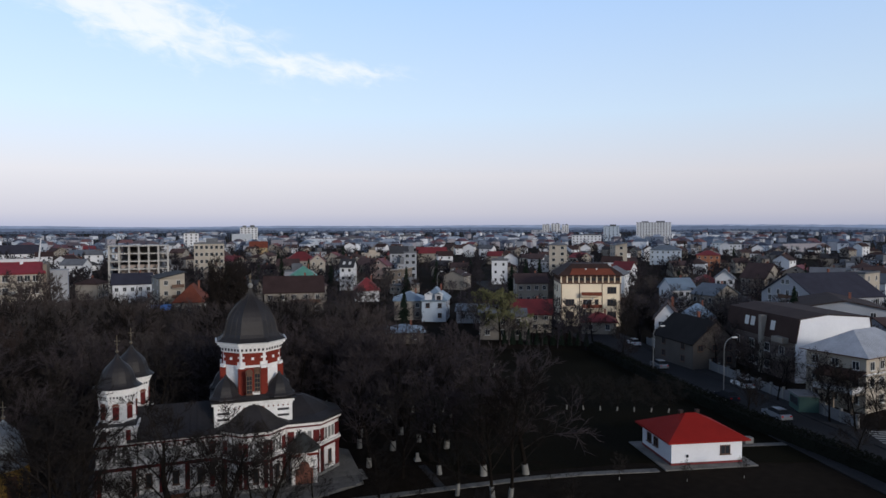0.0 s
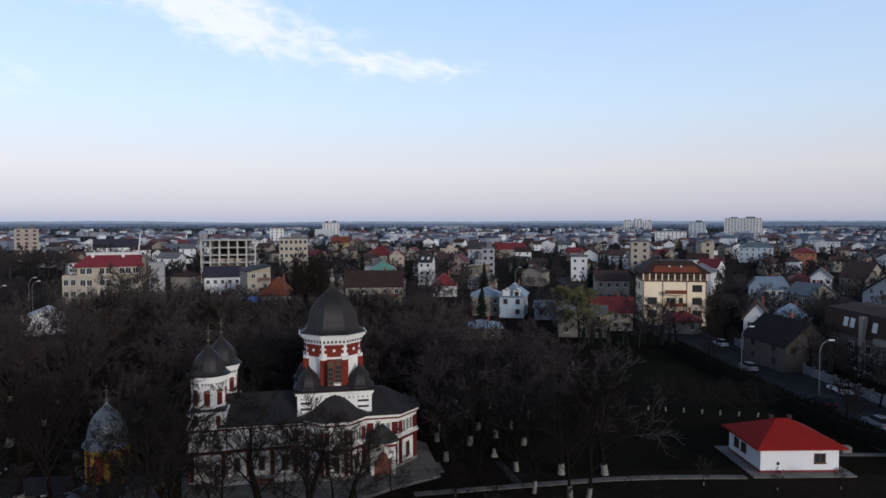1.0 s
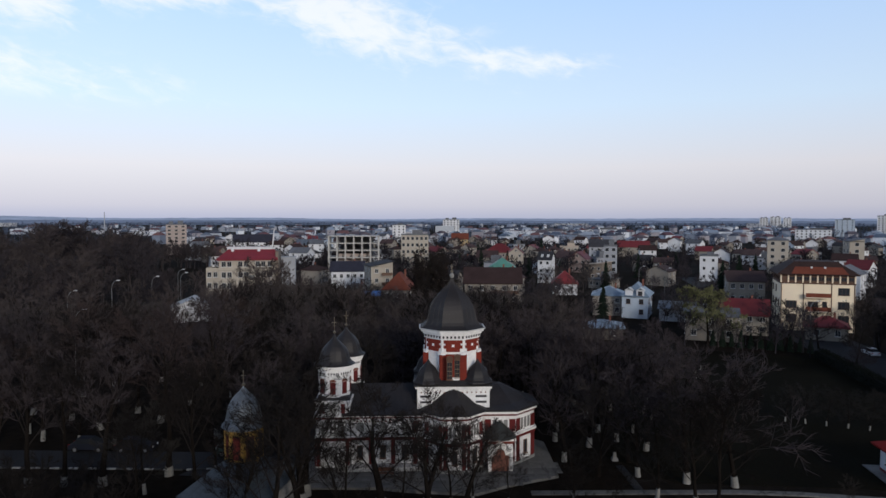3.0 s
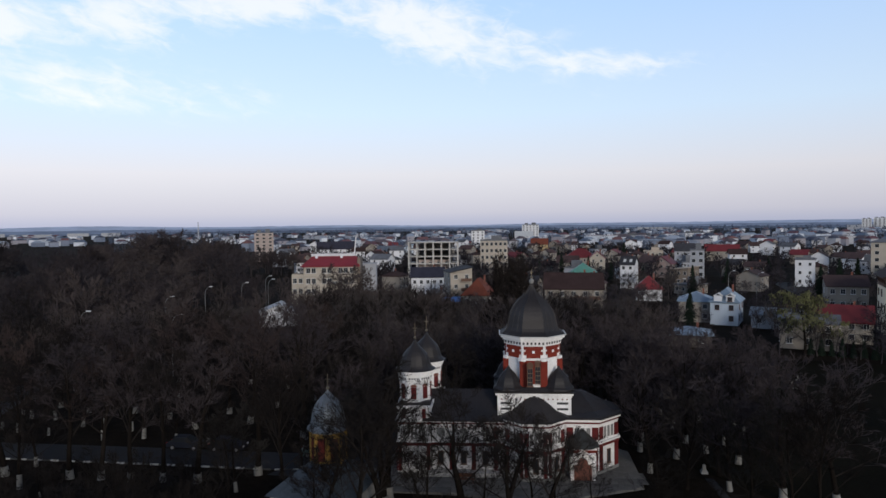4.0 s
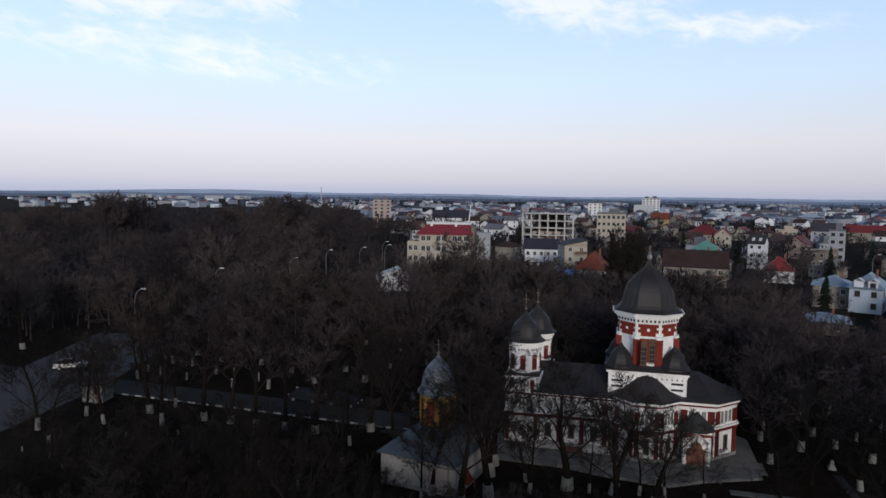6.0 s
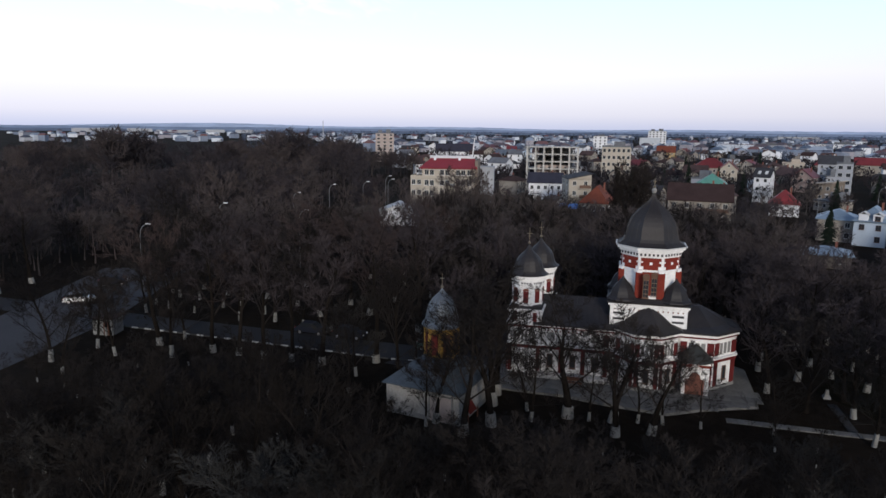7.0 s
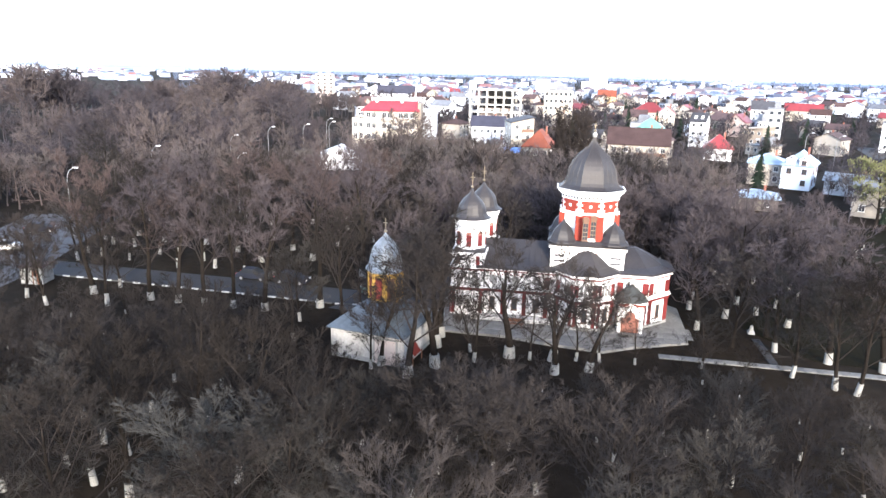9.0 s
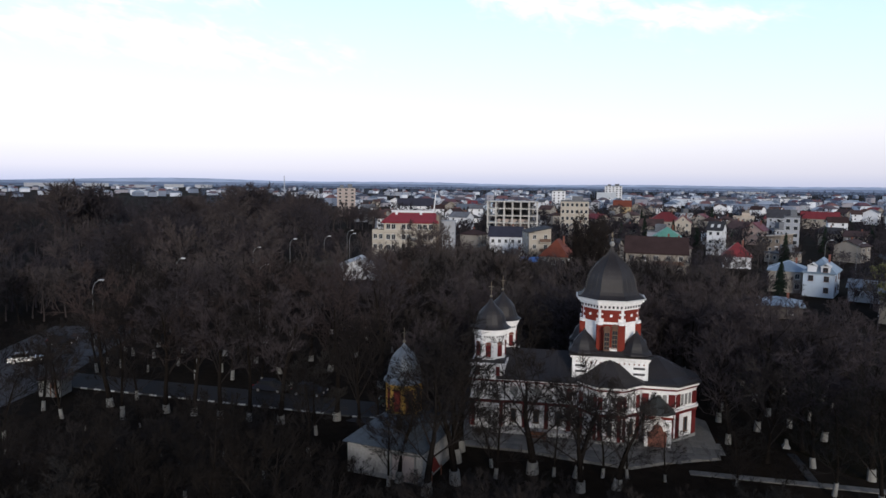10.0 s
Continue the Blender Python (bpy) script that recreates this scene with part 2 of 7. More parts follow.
surface("stone_pale", (0.204, 0.201, 0.19), 0.85, 0.3, 0.8, 6.0, 0.2)
surface("panel_blue", (0.05, 0.14, 0.36), 0.5, 0.2, 0.8, 4.0, 0.15)
surface("mast_white", (0.70, 0.70, 0.70), 0.5, 0.08, bump=0)
surface("road_paint", (0.32, 0.32, 0.31), 0.8, 0.25, 0.8, 6.0, 0)
# hill colours carry the distance haze, palest on the farthest ring
surface("hill_haze_far", (0.47, 0.53, 0.64), 1.0, 0.25, 0.004, 0.02, 0)
surface("hill_haze_middle", (0.26, 0.305, 0.385), 1.0, 0.3, 0.004, 0.02, 0)
surface("hill_haze_near", (0.155, 0.185, 0.24), 1.0, 0.35, 0.006, 0.03, 0)
surface("wall_drab", (0.085, 0.075, 0.068), 0.85, 0.2, 0.3, 4.0, 0.1)
surface("roof_umber", (0.040, 0.024, 0.021), 0.8, 0.25, 0.4, 5.0, 0.15)
surface("roof_crimson", (0.24, 0.020, 0.028), 0.65, 0.2, 0.4, 5.0, 0.15)
# darker copy of twigs: shade on the nearest crowns put into the colour
surface("twigs_shaded", (0.0150, 0.0128, 0.0118), 0.95, 0.30, 0.15, 4.0, 0, spread=0.35)
surface("kerb_bare", (0.05, 0.05, 0.05), 0.9, 0.25)
surface("roof_black", (0.016, 0.014, 0.014), 0.85, 0.25, 0.4, 5.0, 0.15)
surface("limb", (0.0215, 0.0180, 0.0166), 0.95, 0.35, 0.6, 8.0, 0.3, spread=0.25)
surface("limb_pale", (0.040, 0.039, 0.037), 0.95, 0.3, 0.6, 8.0, 0.3)
surface("twigs_silver", (0.033, 0.0325, 0.0315), 0.95, 0.25, 0.15, 4.0, 0)
surface("twigs_rust", (0.043, 0.0320, 0.0300), 0.95, 0.30, 0.15, 4.0, 0, spread=0.25)
# bare trees far off: blue-grey stands for the haze before them
surface("hazed_wood", (0.070, 0.088, 0.128), 1.0, 0.3, 0.01, 0.1, 0, spread=0.3, island=True)
# wall and roof palettes of the distant town, aerial haze mixed in as blue
palette("hazed_walls", [(0.50, 0.54, 0.60), (0.22, 0.25, 0.31), (0.36, 0.37, 0.40), (0.17, 0.20, 0.26), (0.62, 0.65, 0.70), (0.28, 0.27, 0.30)])
palette("hazed_roofs", [(0.12, 0.065, 0.078), (0.065, 0.072, 0.10), (0.10, 0.13, 0.18), (0.15, 0.080, 0.082), (0.06, 0.07, 0.10), (0.24, 0.29, 0.36), (0.10, 0.085, 0.098), (0.30, 0.34, 0.40)])

# ---- building blocks ----


class Shape:
    """Vertices and faces of one mesh."""

    def __init__(self):
        self.v, self.f, self.m = [], [], []

    def face(self, *points, mat=0):
        k = len(self.v)
        self.v.extend(tuple(p) for p in points)
        self.f.append(tuple(range(k, k + len(points))))
        self.m.append(mat)

    def box(self, cx, cy, z0, sx, sy, sz, turn=0.0, mat=0):
        c, s = math.cos(radians(turn)), math.sin(radians(turn))
        pts = [(-sx / 2, -sy / 2), (sx / 2, -sy / 2), (sx / 2, sy / 2), (-sx / 2, sy / 2)]
        return self.prism([(cx + x * c - y * s, cy + x * s + y * c) for x, y in pts], z0, z0 + sz, mat)

    def prism(self, pts, z0, z1, mat=0, grow=0.0):
        k, n = len(self.v), len(pts)
        mx, my = sum(p[0] for p in pts) / n, sum(p[1] for p in pts) / n
        self.v += [(x, y, z0) for x, y in pts]
        self.v += [(mx + (x - mx) * (1 + grow), my + (y - my) * (1 + grow), z1) for x, y in pts]
        self.f.append(tuple(range(k + n - 1, k - 1, -1)))
        self.f.append(tuple(range(k + n, k + 2 * n)))
        for i in range(n):
            j = (i + 1) % n
            self.f.append((k + i, k + j, k + n + j, k + n + i))
        self.m += [mat] * (n + 2)
        return self

    def lathe(self, profile, sides, cx=0.0, cy=0.0, turn=0.0, mat=0):
        k = len(self.v)
        for r, z in profile:
            for i in range(sides):
                a = radians(turn) + 2 * math.pi * i / sides
                self.v.append((cx + r * math.cos(a), cy + r * math.sin(a), z))
        for j in range(len(profile) - 1):
            for i in range(sides):
                i2 = (i + 1) % sides
                self.f.append((k + j * sides + i, k + j * sides + i2, k + (j + 1) * sides + i2, k + (j + 1) * sides + i))
                self.m.append(mat)
        self.f.append(tuple(range(k + sides - 1, k - 1, -1)))
        top = k + (len(profile) - 1) * sides
        self.f.append(tuple(range(top, top + sides)))
        self.m += [mat, mat]
        return self

    def tube(self, p, q, r0, r1, sides=6, mat=0, cap=True):
        p, q = Vector(p), Vector(q)
        d = (q - p).normalized()
        u = d.orthogonal().normalized()
        w = d.cross(u)
        k = len(self.v)
        tip = r1 < 1e-4
        for i in range(sides):
            a = 2 * math.pi * i / sides
            self.v.append(tuple(p + (u * math.cos(a) + w * math.sin(a)) * r0))
        if tip:
            self.v.append(tuple(q))
            for i in range(sides):
                self.f.append((k + i, k + (i + 1) % sides, k + sides))
                self.m.append(mat)
            return self
        for i in range(sides):
            a = 2 * math.pi * i / sides
            self.v.append(tuple(q + (u * math.cos(a) + w * math.sin(a)) * r1))
        for i in range(sides):
            j = (i + 1) % sides
            self.f.append((k + i, k + j, k + sides + j, k + sides + i))
            self.m.append(mat)
        if cap:
            self.f.append(tuple(range(k + sides - 1, k - 1, -1)))
            self.f.append(tuple(range(k + sides, k + 2 * sides)))
            self.m += [mat, mat]
        return self

    def slab(self, quad, thick, mat=0):
        """A sheet with thickness under the given corners."""
        q = [Vector(p) for p in quad]
        nrm = (q[1] - q[0]).cross(q[-1] - q[0]).normalized()
        if nrm.z < 0:
            q.reverse()
            nrm = -nrm
        k, n = len(self.v), len(q)
        self.v += [tuple(p) for p in q] + [tuple(p - nrm * thick) for p in q]
        self.f.append(tuple(range(k, k + n)))
        self.f.append(tuple(range(k + 2 * n - 1, k + n - 1, -1)))
        for i in range(n):
            j = (i + 1) % n
            self.f.append((k + i, k + n + i, k + n + j, k + j))
        self.m += [mat] * (n + 2)
        return self

    def mesh(self, name, *mats, smooth=False):
        me = bpy.data.meshes.new(name)
        me.from_pydata(self.v, [], self.f)
        for m in mats:
            me.materials.append(MATS[m])
        if len(mats) > 1:
            me.polygons.foreach_set("material_index", self.m)
        if smooth:
            me.polygons.foreach_set("use_smooth", [True] * len(me.polygons))
        me.update()
        return me


def thing(name, label, category, x=0.0, y=0.0, z=0.0, turn=0.0, group="", kind=""):
    ob = new(name)
    ob.matrix_world = pose(x, y, z, 0, 0, turn)
    return tagged(ob, label, category, group, kind)


def part(name, shape, material, parent, label="", at=None, turn=0.0, smooth=False):
    """One mesh object under a thing or a part. shape: a Shape or a finished mesh."""
    mats = (material,) if isinstance(material, str) else material
    me = shape if isinstance(shape, bpy.types.Mesh) else shape.mesh(name, *mats, smooth=smooth)
    ob = new(name, me)
    ob.parent = parent
    if at is not None:
        ob.matrix_basis = pose(*at, 0, 0, turn)
    return tagged(ob, label)


def whole(name, shape, material, label, category, kind="", group="", smooth=False, x=0.0, y=0.0, turn=0.0):
    mats = (material,) if isinstance(material, str) else material
    ob = new(name, shape.mesh(name, *mats, smooth=smooth))
    ob.matrix_world = pose(x, y, 0, 0, 0, turn)
    return tagged(ob, label, category, group, kind)


WINDOWS = {}


def window(parent, x, y, z, turn, w, h, frame_mat="frame_white", name="window", bars=1, small=False):
    """A window of its own on a wall: frame with sill, and a pane under it. It faces local -y before the turn."""
    key = (round(w, 2), round(h, 2), frame_mat, bars, small)
    if key not in WINDOWS:
        s, t = Shape(), 0.07
        u, v = w / 2 - t, h / 2 - t
        for y in (-0.08, 0.02):
            s.v += [(-w / 2, y, -h / 2), (w / 2, y, -h / 2), (w / 2, y, h / 2), (-w / 2, y, h / 2), (-u, y, -v), (u, y, -v), (u, y, v), (-u, y, v)]
        for i in range(4):
            j = (i + 1) % 4
            s.f += [(i, j, 4 + j, 4 + i), (8 + j, 8 + i, 12 + i, 12 + j), (j, i, 8 + i, 8 + j), (4 + i, 4 + j, 12 + j, 12 + i)]
        s.m = [0] * 16
        for i in range(bars):
            s.box(-w / 2 + w * (i + 1) / (bars + 1), -0.025, -v, 0.05, 0.08, 2 * v)
        ledge = Shape().box(0, -0.09, -h / 2 - 0.055, w + 0.16, 0.2, 0.05)
        if small:
            s, u, v = Shape(), w / 2 - t, h / 2 - t
            s.v = [(-w / 2, -0.06, -h / 2), (w / 2, -0.06, -h / 2), (w / 2, -0.06, h / 2), (-w / 2, -0.06, h / 2), (-u, -0.06, -v), (u, -0.06, -v), (u, -0.06, v), (-u, -0.06, v),
                   (-u, 0.0, -v), (u, 0.0, -v), (u, 0.0, v), (-u, 0.0, v), (-w / 2, 0.03, -h / 2), (w / 2, 0.03, -h / 2), (w / 2, 0.03, h / 2), (-w / 2, 0.03, h / 2)]
            for i in range(4):
                j = (i + 1) % 4
                s.f += [(i, j, 4 + j, 4 + i), (4 + i, 4 + j, 8 + j, 8 + i), (j, i, 12 + i, 12 + j)]
            s.f.append((8, 9, 10, 11))
            s.m = [0] * 12 + [1]
            WINDOWS[key] = (s.mesh("window", frame_mat, "glass_dark"), None, None)
        else:
            WINDOWS[key] = (s.mesh("window", frame_mat), Shape().box(0, -0.012, -h / 2 + t, w - 2 * t, 0.03, h - 2 * t).mesh("pane", "glass_dark"), ledge.mesh("sill", frame_mat))
    fr = part(name, WINDOWS[key][0], "", parent, at=(x, y, z), turn=turn)
    if not small:
        part("pane", WINDOWS[key][1], "", fr)
        part("sill", WINDOWS[key][2], "", fr)
    return fr


# ---- ground and streets ----


def band(points, half, z0, z1, ends=True):
    """A strip of constant width along a line of points, as a solid."""
    s = Shape()
    n = len(points)
    lefts, rights = [], []
    for i, (x, y) in enumerate(points):
        (ax, ay), (bx, by) = points[max(i - 1, 0)], points[min(i + 1, n - 1)]
        dx, dy = bx - ax, by - ay
        k = math.hypot(dx, dy)
        lefts.append((x - dy / k * half, y + dx / k * half))
        rights.append((x + dy / k * half, y - dx / k * half))
    for i in range(n - 1):
        s.prism([rights[i], rights[i + 1], lefts[i + 1], lefts[i]], z0, z1)
    return s


def along(points, step, offset=0.0):
    """Places every step metres along a line of points, shifted to its left, with the bearing of the line."""
    res, carry = [], 0.0
    for (ax, ay), (bx, by) in zip(points, points[1:]):
        k = math.hypot(bx - ax, by - ay)
        ux, uy = (bx - ax) / k, (by - ay) / k
        d = carry
        while d < k:
            res.append((ax + ux * d - uy * offset, ay + uy * d + ux * offset, math.degrees(math.atan2(uy, ux))))
            d += step
        carry = d - k
    return res


g = Shape()
RINGS = [0, 60, 120, 200, 320, 500, 800, 1300, 2200, 3500, 4900]
for r0, r1 in zip(RINGS, RINGS[1:]):
    for i in range(48):
        a0, a1 = 2 * math.pi * i / 48, 2 * math.pi * (i + 1) / 48
        ring = [(math.cos(a) * r, math.sin(a) * r, 0.0) for a, r in ((a0, r0), (a0, r1), (a1, r1), (a1, r0))]
        g.face(*(ring if r0 else ring[1:3] + ring[:1]))
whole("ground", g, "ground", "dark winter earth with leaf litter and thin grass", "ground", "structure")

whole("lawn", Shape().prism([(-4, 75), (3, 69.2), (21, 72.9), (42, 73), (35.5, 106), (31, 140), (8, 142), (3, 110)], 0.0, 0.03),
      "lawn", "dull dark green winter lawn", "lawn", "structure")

STREET = [(56.0, 10.0), (48.0, 70.0), (42.0, 115.0), (37.5, 150.0), (31.0, 210.0), (20.0, 320.0)]
whole("road", band(STREET, 4.0, -0.02, 0.04), "asphalt", "worn grey asphalt street", "road", "structure")
for side, wdt in ((5.1, 1.0), (-5.3, 1.2)):
    line = [(x, y) for x, y, _ in along(STREET, 12.0, side)]
    whole("pavement", band(line, wdt, -0.02, 0.14), "footway", "grey paved footway beside the street", "pavement", "structure")
LANE = [(-118.0, 41.0), (-81.4, 50.6), (-67.0, 54.7), (-56.0, 57.8), (-46.0, 60.5), (-39.0, 63.5), (-37.0, 76.0), (-38.0, 96.0)]
whole("church_lane", band(LANE, 2.6, -0.02, 0.04), "asphalt", "narrow asphalt lane leading to the church", "road", "structure")
whole("forecourt", Shape().prism([(-45, 56.5), (-36, 58), (-31, 61), (-36, 68), (-44, 64)], -0.02, 0.035), "asphalt", "asphalt forecourt before the church", "pavement", "structure")
whole("boulevard", band([(-76.0, 10.0), (-92.0, 44.0), (-108.0, 66.0), (-112.0, 71.5)], 8.0, -0.02, 0.05), "plaza", "wide pale grey boulevard behind the trees", "road", "structure")
whole("side_street", band([(50.2, 82.0), (60.0, 80.2), (80.0, 77.0)], 3.2, -0.02, 0.15), "asphalt", "worn asphalt side street", "road", "structure")
zebra = thing("crossing", "worn white zebra crossing painted on the side street", "crossing", kind="structure")
stripe = Shape().box(0, 0, 0, 3.6, 0.45, 0.006).mesh("stripe", "road_paint")
for i in range(6):
    part("stripe", stripe, "", zebra, at=(54.0 + i * 0.16, 78.8 + i * 0.92, 0.15), turn=-10)
# white-painted kerb stones with gaps along the lane
kerb_mesh = Shape().box(0, 0, 0, 0.95, 0.16, 0.16).mesh("kerb_stone", "kerb_white")
kerb_dark = Shape().box(0, 0, 0, 0.95, 0.16, 0.15).mesh("kerb_stone", "kerb_bare")
kerb = thing("kerb", "kerb of alternating white-painted and bare stones beside the lane", "kerb", kind="structure")
for i, (x, y, a) in enumerate(along(LANE[1:6], 1.0, -2.75)):
    part("kerb_stone", kerb_mesh if i % 2 else kerb_dark, "", kerb, at=(x, y, 0), turn=a)

# paths
PATH = [(-9.6, 62.6), (-0.2, 65.6), (8.8, 68.4), (14.5, 69.6), (23.3, 70.7)]
SPUR = [(-0.2, 66.1), (-1.2, 69.0), (-2.5, 72.7)]
spur = thing("footpath", "short branch of the slab path across the grass", "path", kind="structure")
spur_mesh = Shape().box(0, 0, 0, 0.95, 0.8, 0.07).mesh("slab", "footway")
for x, y, a in along(SPUR, 1.0):
    part("slab", spur_mesh, "", spur, at=(x, y, 0.0), turn=a + random.uniform(-1.0, 1.0))
slab_mesh = Shape().box(0, 0, 0, 0.97, 0.92, 0.09).mesh("slab", "paving")
for name, line in (("footpath", PATH), ("footpath", [(34.4, 78.6), (43.0, 79.4)])):
    pth = thing(name, "narrow path of pale concrete slabs across the grass", "path", kind="structure")
    for x, y, a in along(line, 1.0):
        part("slab", slab_mesh, "", pth, at=(x, y, 0.0), turn=a + random.uniform(-1.0, 1.0))

# ---- the church ----
# Local axes: x along the nave to the east, y to the north; the origin is the south-west corner.
WID = 8.2
MID = WID / 2
church = thing("church", "white and red church with dark metal domes and two turrets", "church", -32.0, 62.2, 0.0, 19.0)


def octagon(r, cx, cy, turn=22.5, sides=8):
    return [(cx + r * math.cos(radians(turn + 360 * i / sides)), cy + r * math.sin(radians(turn + 360 * i / sides))) for i in range(sides)]


def cross(parent, x, y, z, h, name="cross"):
    s = Shape()
    s.lathe([(0.05, z), (0.16, z + 0.12), (0.16, z + 0.2), (0.05, z + 0.3)], 8, x, y)
    s.box(x, y, z + 0.2, 0.05, 0.05, h - 0.2)
    s.box(x, y, z + h * 0.66, h * 0.3, 0.05, 0.05)
    s.box(x, y, z + h * 0.5, h * 0.16, 0.05, 0.04)
    part(name, s, "gilt", parent, "small gilded cross")


def dentils(parent, pts, z, size=0.16, step=0.42, material="church_white"):
    """Small blocks under a cornice, one mesh a run of wall."""
    me = Shape().box(0, 0, 0, size, 0.14, size).mesh("dentil", material)
    for (ax, ay), (bx, by) in zip(pts, pts[1:]):
        k = math.hypot(bx - ax, by - ay)
        a = math.degrees(math.atan2(by - ay, bx - ax))
        count = max(1, int(k / step))
        for i in range(count):
            f = (i + 0.5) / count
            part("dentil", me, "", parent, at=(ax + (bx - ax) * f, ay + (by - ay) * f, z), turn=a)


def ring_band(s, pts, z0, z1, proud):
    """A closed moulding round a polygon."""
    n = len(pts)
    mx, my = sum(p[0] for p in pts) / n, sum(p[1] for p in pts) / n
    r = max(math.hypot(x - mx, y - my) for x, y in pts)
    k = 1 + proud / r
    s.prism([(mx + (x - mx) * k, my + (y - my) * k) for x, y in pts], z0, z1)


# apron of pale slabs, sloping edge
apron_pts = [(-2.2, -5.2), (6.0, -5.6), (10.0, -6.6), (15.6, -7.4), (19.0, -5.4), (24.3, -3.2), (24.6, 0.8), (24.8, 7.4), (21.5, 11.0), (-2.0, 11.5)]
apron = Shape().prism(apron_pts, -0.05, 0.22, grow=-0.02)
part("apron", apron, "paving", church, "pale grey concrete apron with worn joints")
joint_mesh = Shape().box(0, 0, 0, 1.46, 1.46, 0.03).mesh("slab", "paving")
for ix in range(18):
    for iy in range(6):
        x, y = -1.4 + ix * 1.5, -4.8 + iy * 1.5
        inside = False
        for (ax, ay), (bx, by) in zip(apron_pts, apron_pts[1:] + apron_pts[:1]):
            if (ay > y) != (by > y) and x < (bx - ax) * (y - ay) / (by - ay) + ax:
                inside = not inside
        if inside and y < 0.6 and not (0 < x < 22 and y > -0.4):
            part("slab", joint_mesh, "", church, at=(x, y, 0.215 + random.uniform(0, 0.01)), turn=random.uniform(-0.6, 0.6))
steps = Shape().box(6.2, -0.75, 0.2, 8.6, 1.5, 0.16).box(6.2, -0.55, 0.36, 8.6, 1.1, 0.14)
part("step", steps, "concrete", church, "low grey stone steps along the nave")

# nave
nave = Shape().box(6.4, MID, 0.0, 12.0, WID, 5.75)
part("nave_wall", nave, "church_white", church)
base = Shape().box(6.4, MID, 0.0, 12.06, WID + 0.16, 0.55)
part("plinth", base, "kerb_grey", church, "grey stone plinth")
trims = Shape()
trims.box(6.4, MID, 3.02, 12.1, WID + 0.24, 0.34)
part("string_course", trims, "church_red", church, "dark red string course")
low_band = Shape().box(6.4, MID, 3.37, 12.1, WID + 0.34, 0.14)
part("moulding", low_band, "church_white", church)
corn = Shape().box(6.4, MID, 5.5, 12.2, WID + 0.5, 0.3)
part("cornice", corn, "church_white", church)
part("cornice", Shape().box(6.4, MID, 5.32, 12.1, WID + 0.28, 0.17), "church_red", church, "dark red cornice band")
dentils(church, [(3.4, -0.13), (10.6, -0.13)], 5.12)
dentils(church, [(3.55, -0.07), (10.45, -0.07)], 4.95, 0.15, 0.42, "church_red")
roof = Shape()
roof.slab([(2.2, -0.55, 5.78), (11.4, -0.55, 5.78), (11.4, MID, 8.0), (2.2, MID, 8.0)], 0.12)
roof.slab([(2.2, WID + 0.55, 5.78), (11.4, WID + 0.55, 5.78), (11.4, MID, 8.0), (2.2, MID, 8.0)], 0.12)
part("nave_roof", roof, "church_roof", church, "dark sheet-metal nave roof")
seam = Shape().tube((0, -0.55, 0.02), (0, MID, 2.24), 0.035, 0.035, 4).mesh("roof_seam", "church_roof")
for i in range(14):
    part("roof_seam", seam, "", church, at=(2.8 + i * 0.62, 0, 5.79))
pilaster = Shape().box(0, 0, 0, 0.44, 0.14, 2.62).mesh("pilaster", "church_red")
for x in (2.55, 5.2, 7.5, 9.8):
    part("pilaster", pilaster, "", church, at=(x, -0.08, 0.4))
for x in (1.15, 4.05, 6.45, 8.7):
    window(church, x, -0.02, 1.78, 0, 0.62, 1.36, "frame_brown", bars=0)
arch = Shape().box(0, 0, 0, 0.86, 0.12, 0.14).box(-0.5, 0, -0.3, 0.14, 0.12, 0.44).box(0.5, 0, -0.3, 0.14, 0.12, 0.44).mesh("hood_mould", "church_white")
for x in (1.15, 4.05, 6.45, 8.7):
    part("hood_mould", arch, "", church, at=(x, -0.06, 2.58))
rosette = Shape()
for a in range(12):
    a0, a1 = radians(30 * a), radians(30 * a + 30)
    for r0, r1, y0 in ((0.30, 0.44, -0.10), (0.0, 0.3, -0.05)):
        rosette.face((r0 * math.cos(a0), y0, r0 * math.sin(a0)), (r1 * math.cos(a0), y0, r1 * math.sin(a0)), (r1 * math.cos(a1), y0, r1 * math.sin(a1)), (r0 * math.cos(a1), y0, r0 * math.sin(a1)))
    rosette.face((0.44 * math.cos(a0), -0.10, 0.44 * math.sin(a0)), (0.44 * math.cos(a0), 0.02, 0.44 * math.sin(a0)), (0.44 * math.cos(a1), 0.02, 0.44 * math.sin(a1)), (0.44 * math.cos(a1), -0.10, 0.44 * math.sin(a1)))
rose = rosette.mesh("rosette", "kerb_grey")
for x in (4.1, 6.5, 8.8):
    part("rosette", rose, "", church, "round grey relief medallion", at=(x, -0.01, 4.45))
panel_tall = Shape().box(0, 0, 0, 0.62, 0.1, 1.2).mesh("panel", "church_red")
for x in (2.55, 9.8):
    part("panel", panel_tall, "", church, at=(x, -0.05, 3.75))
drain = Shape().tube((3.1, -0.16, 0.2), (3.1, -0.16, 5.6), 0.07, 0.07, 8)
part("downpipe", drain, "roof_dark", church, "dark rain pipe")


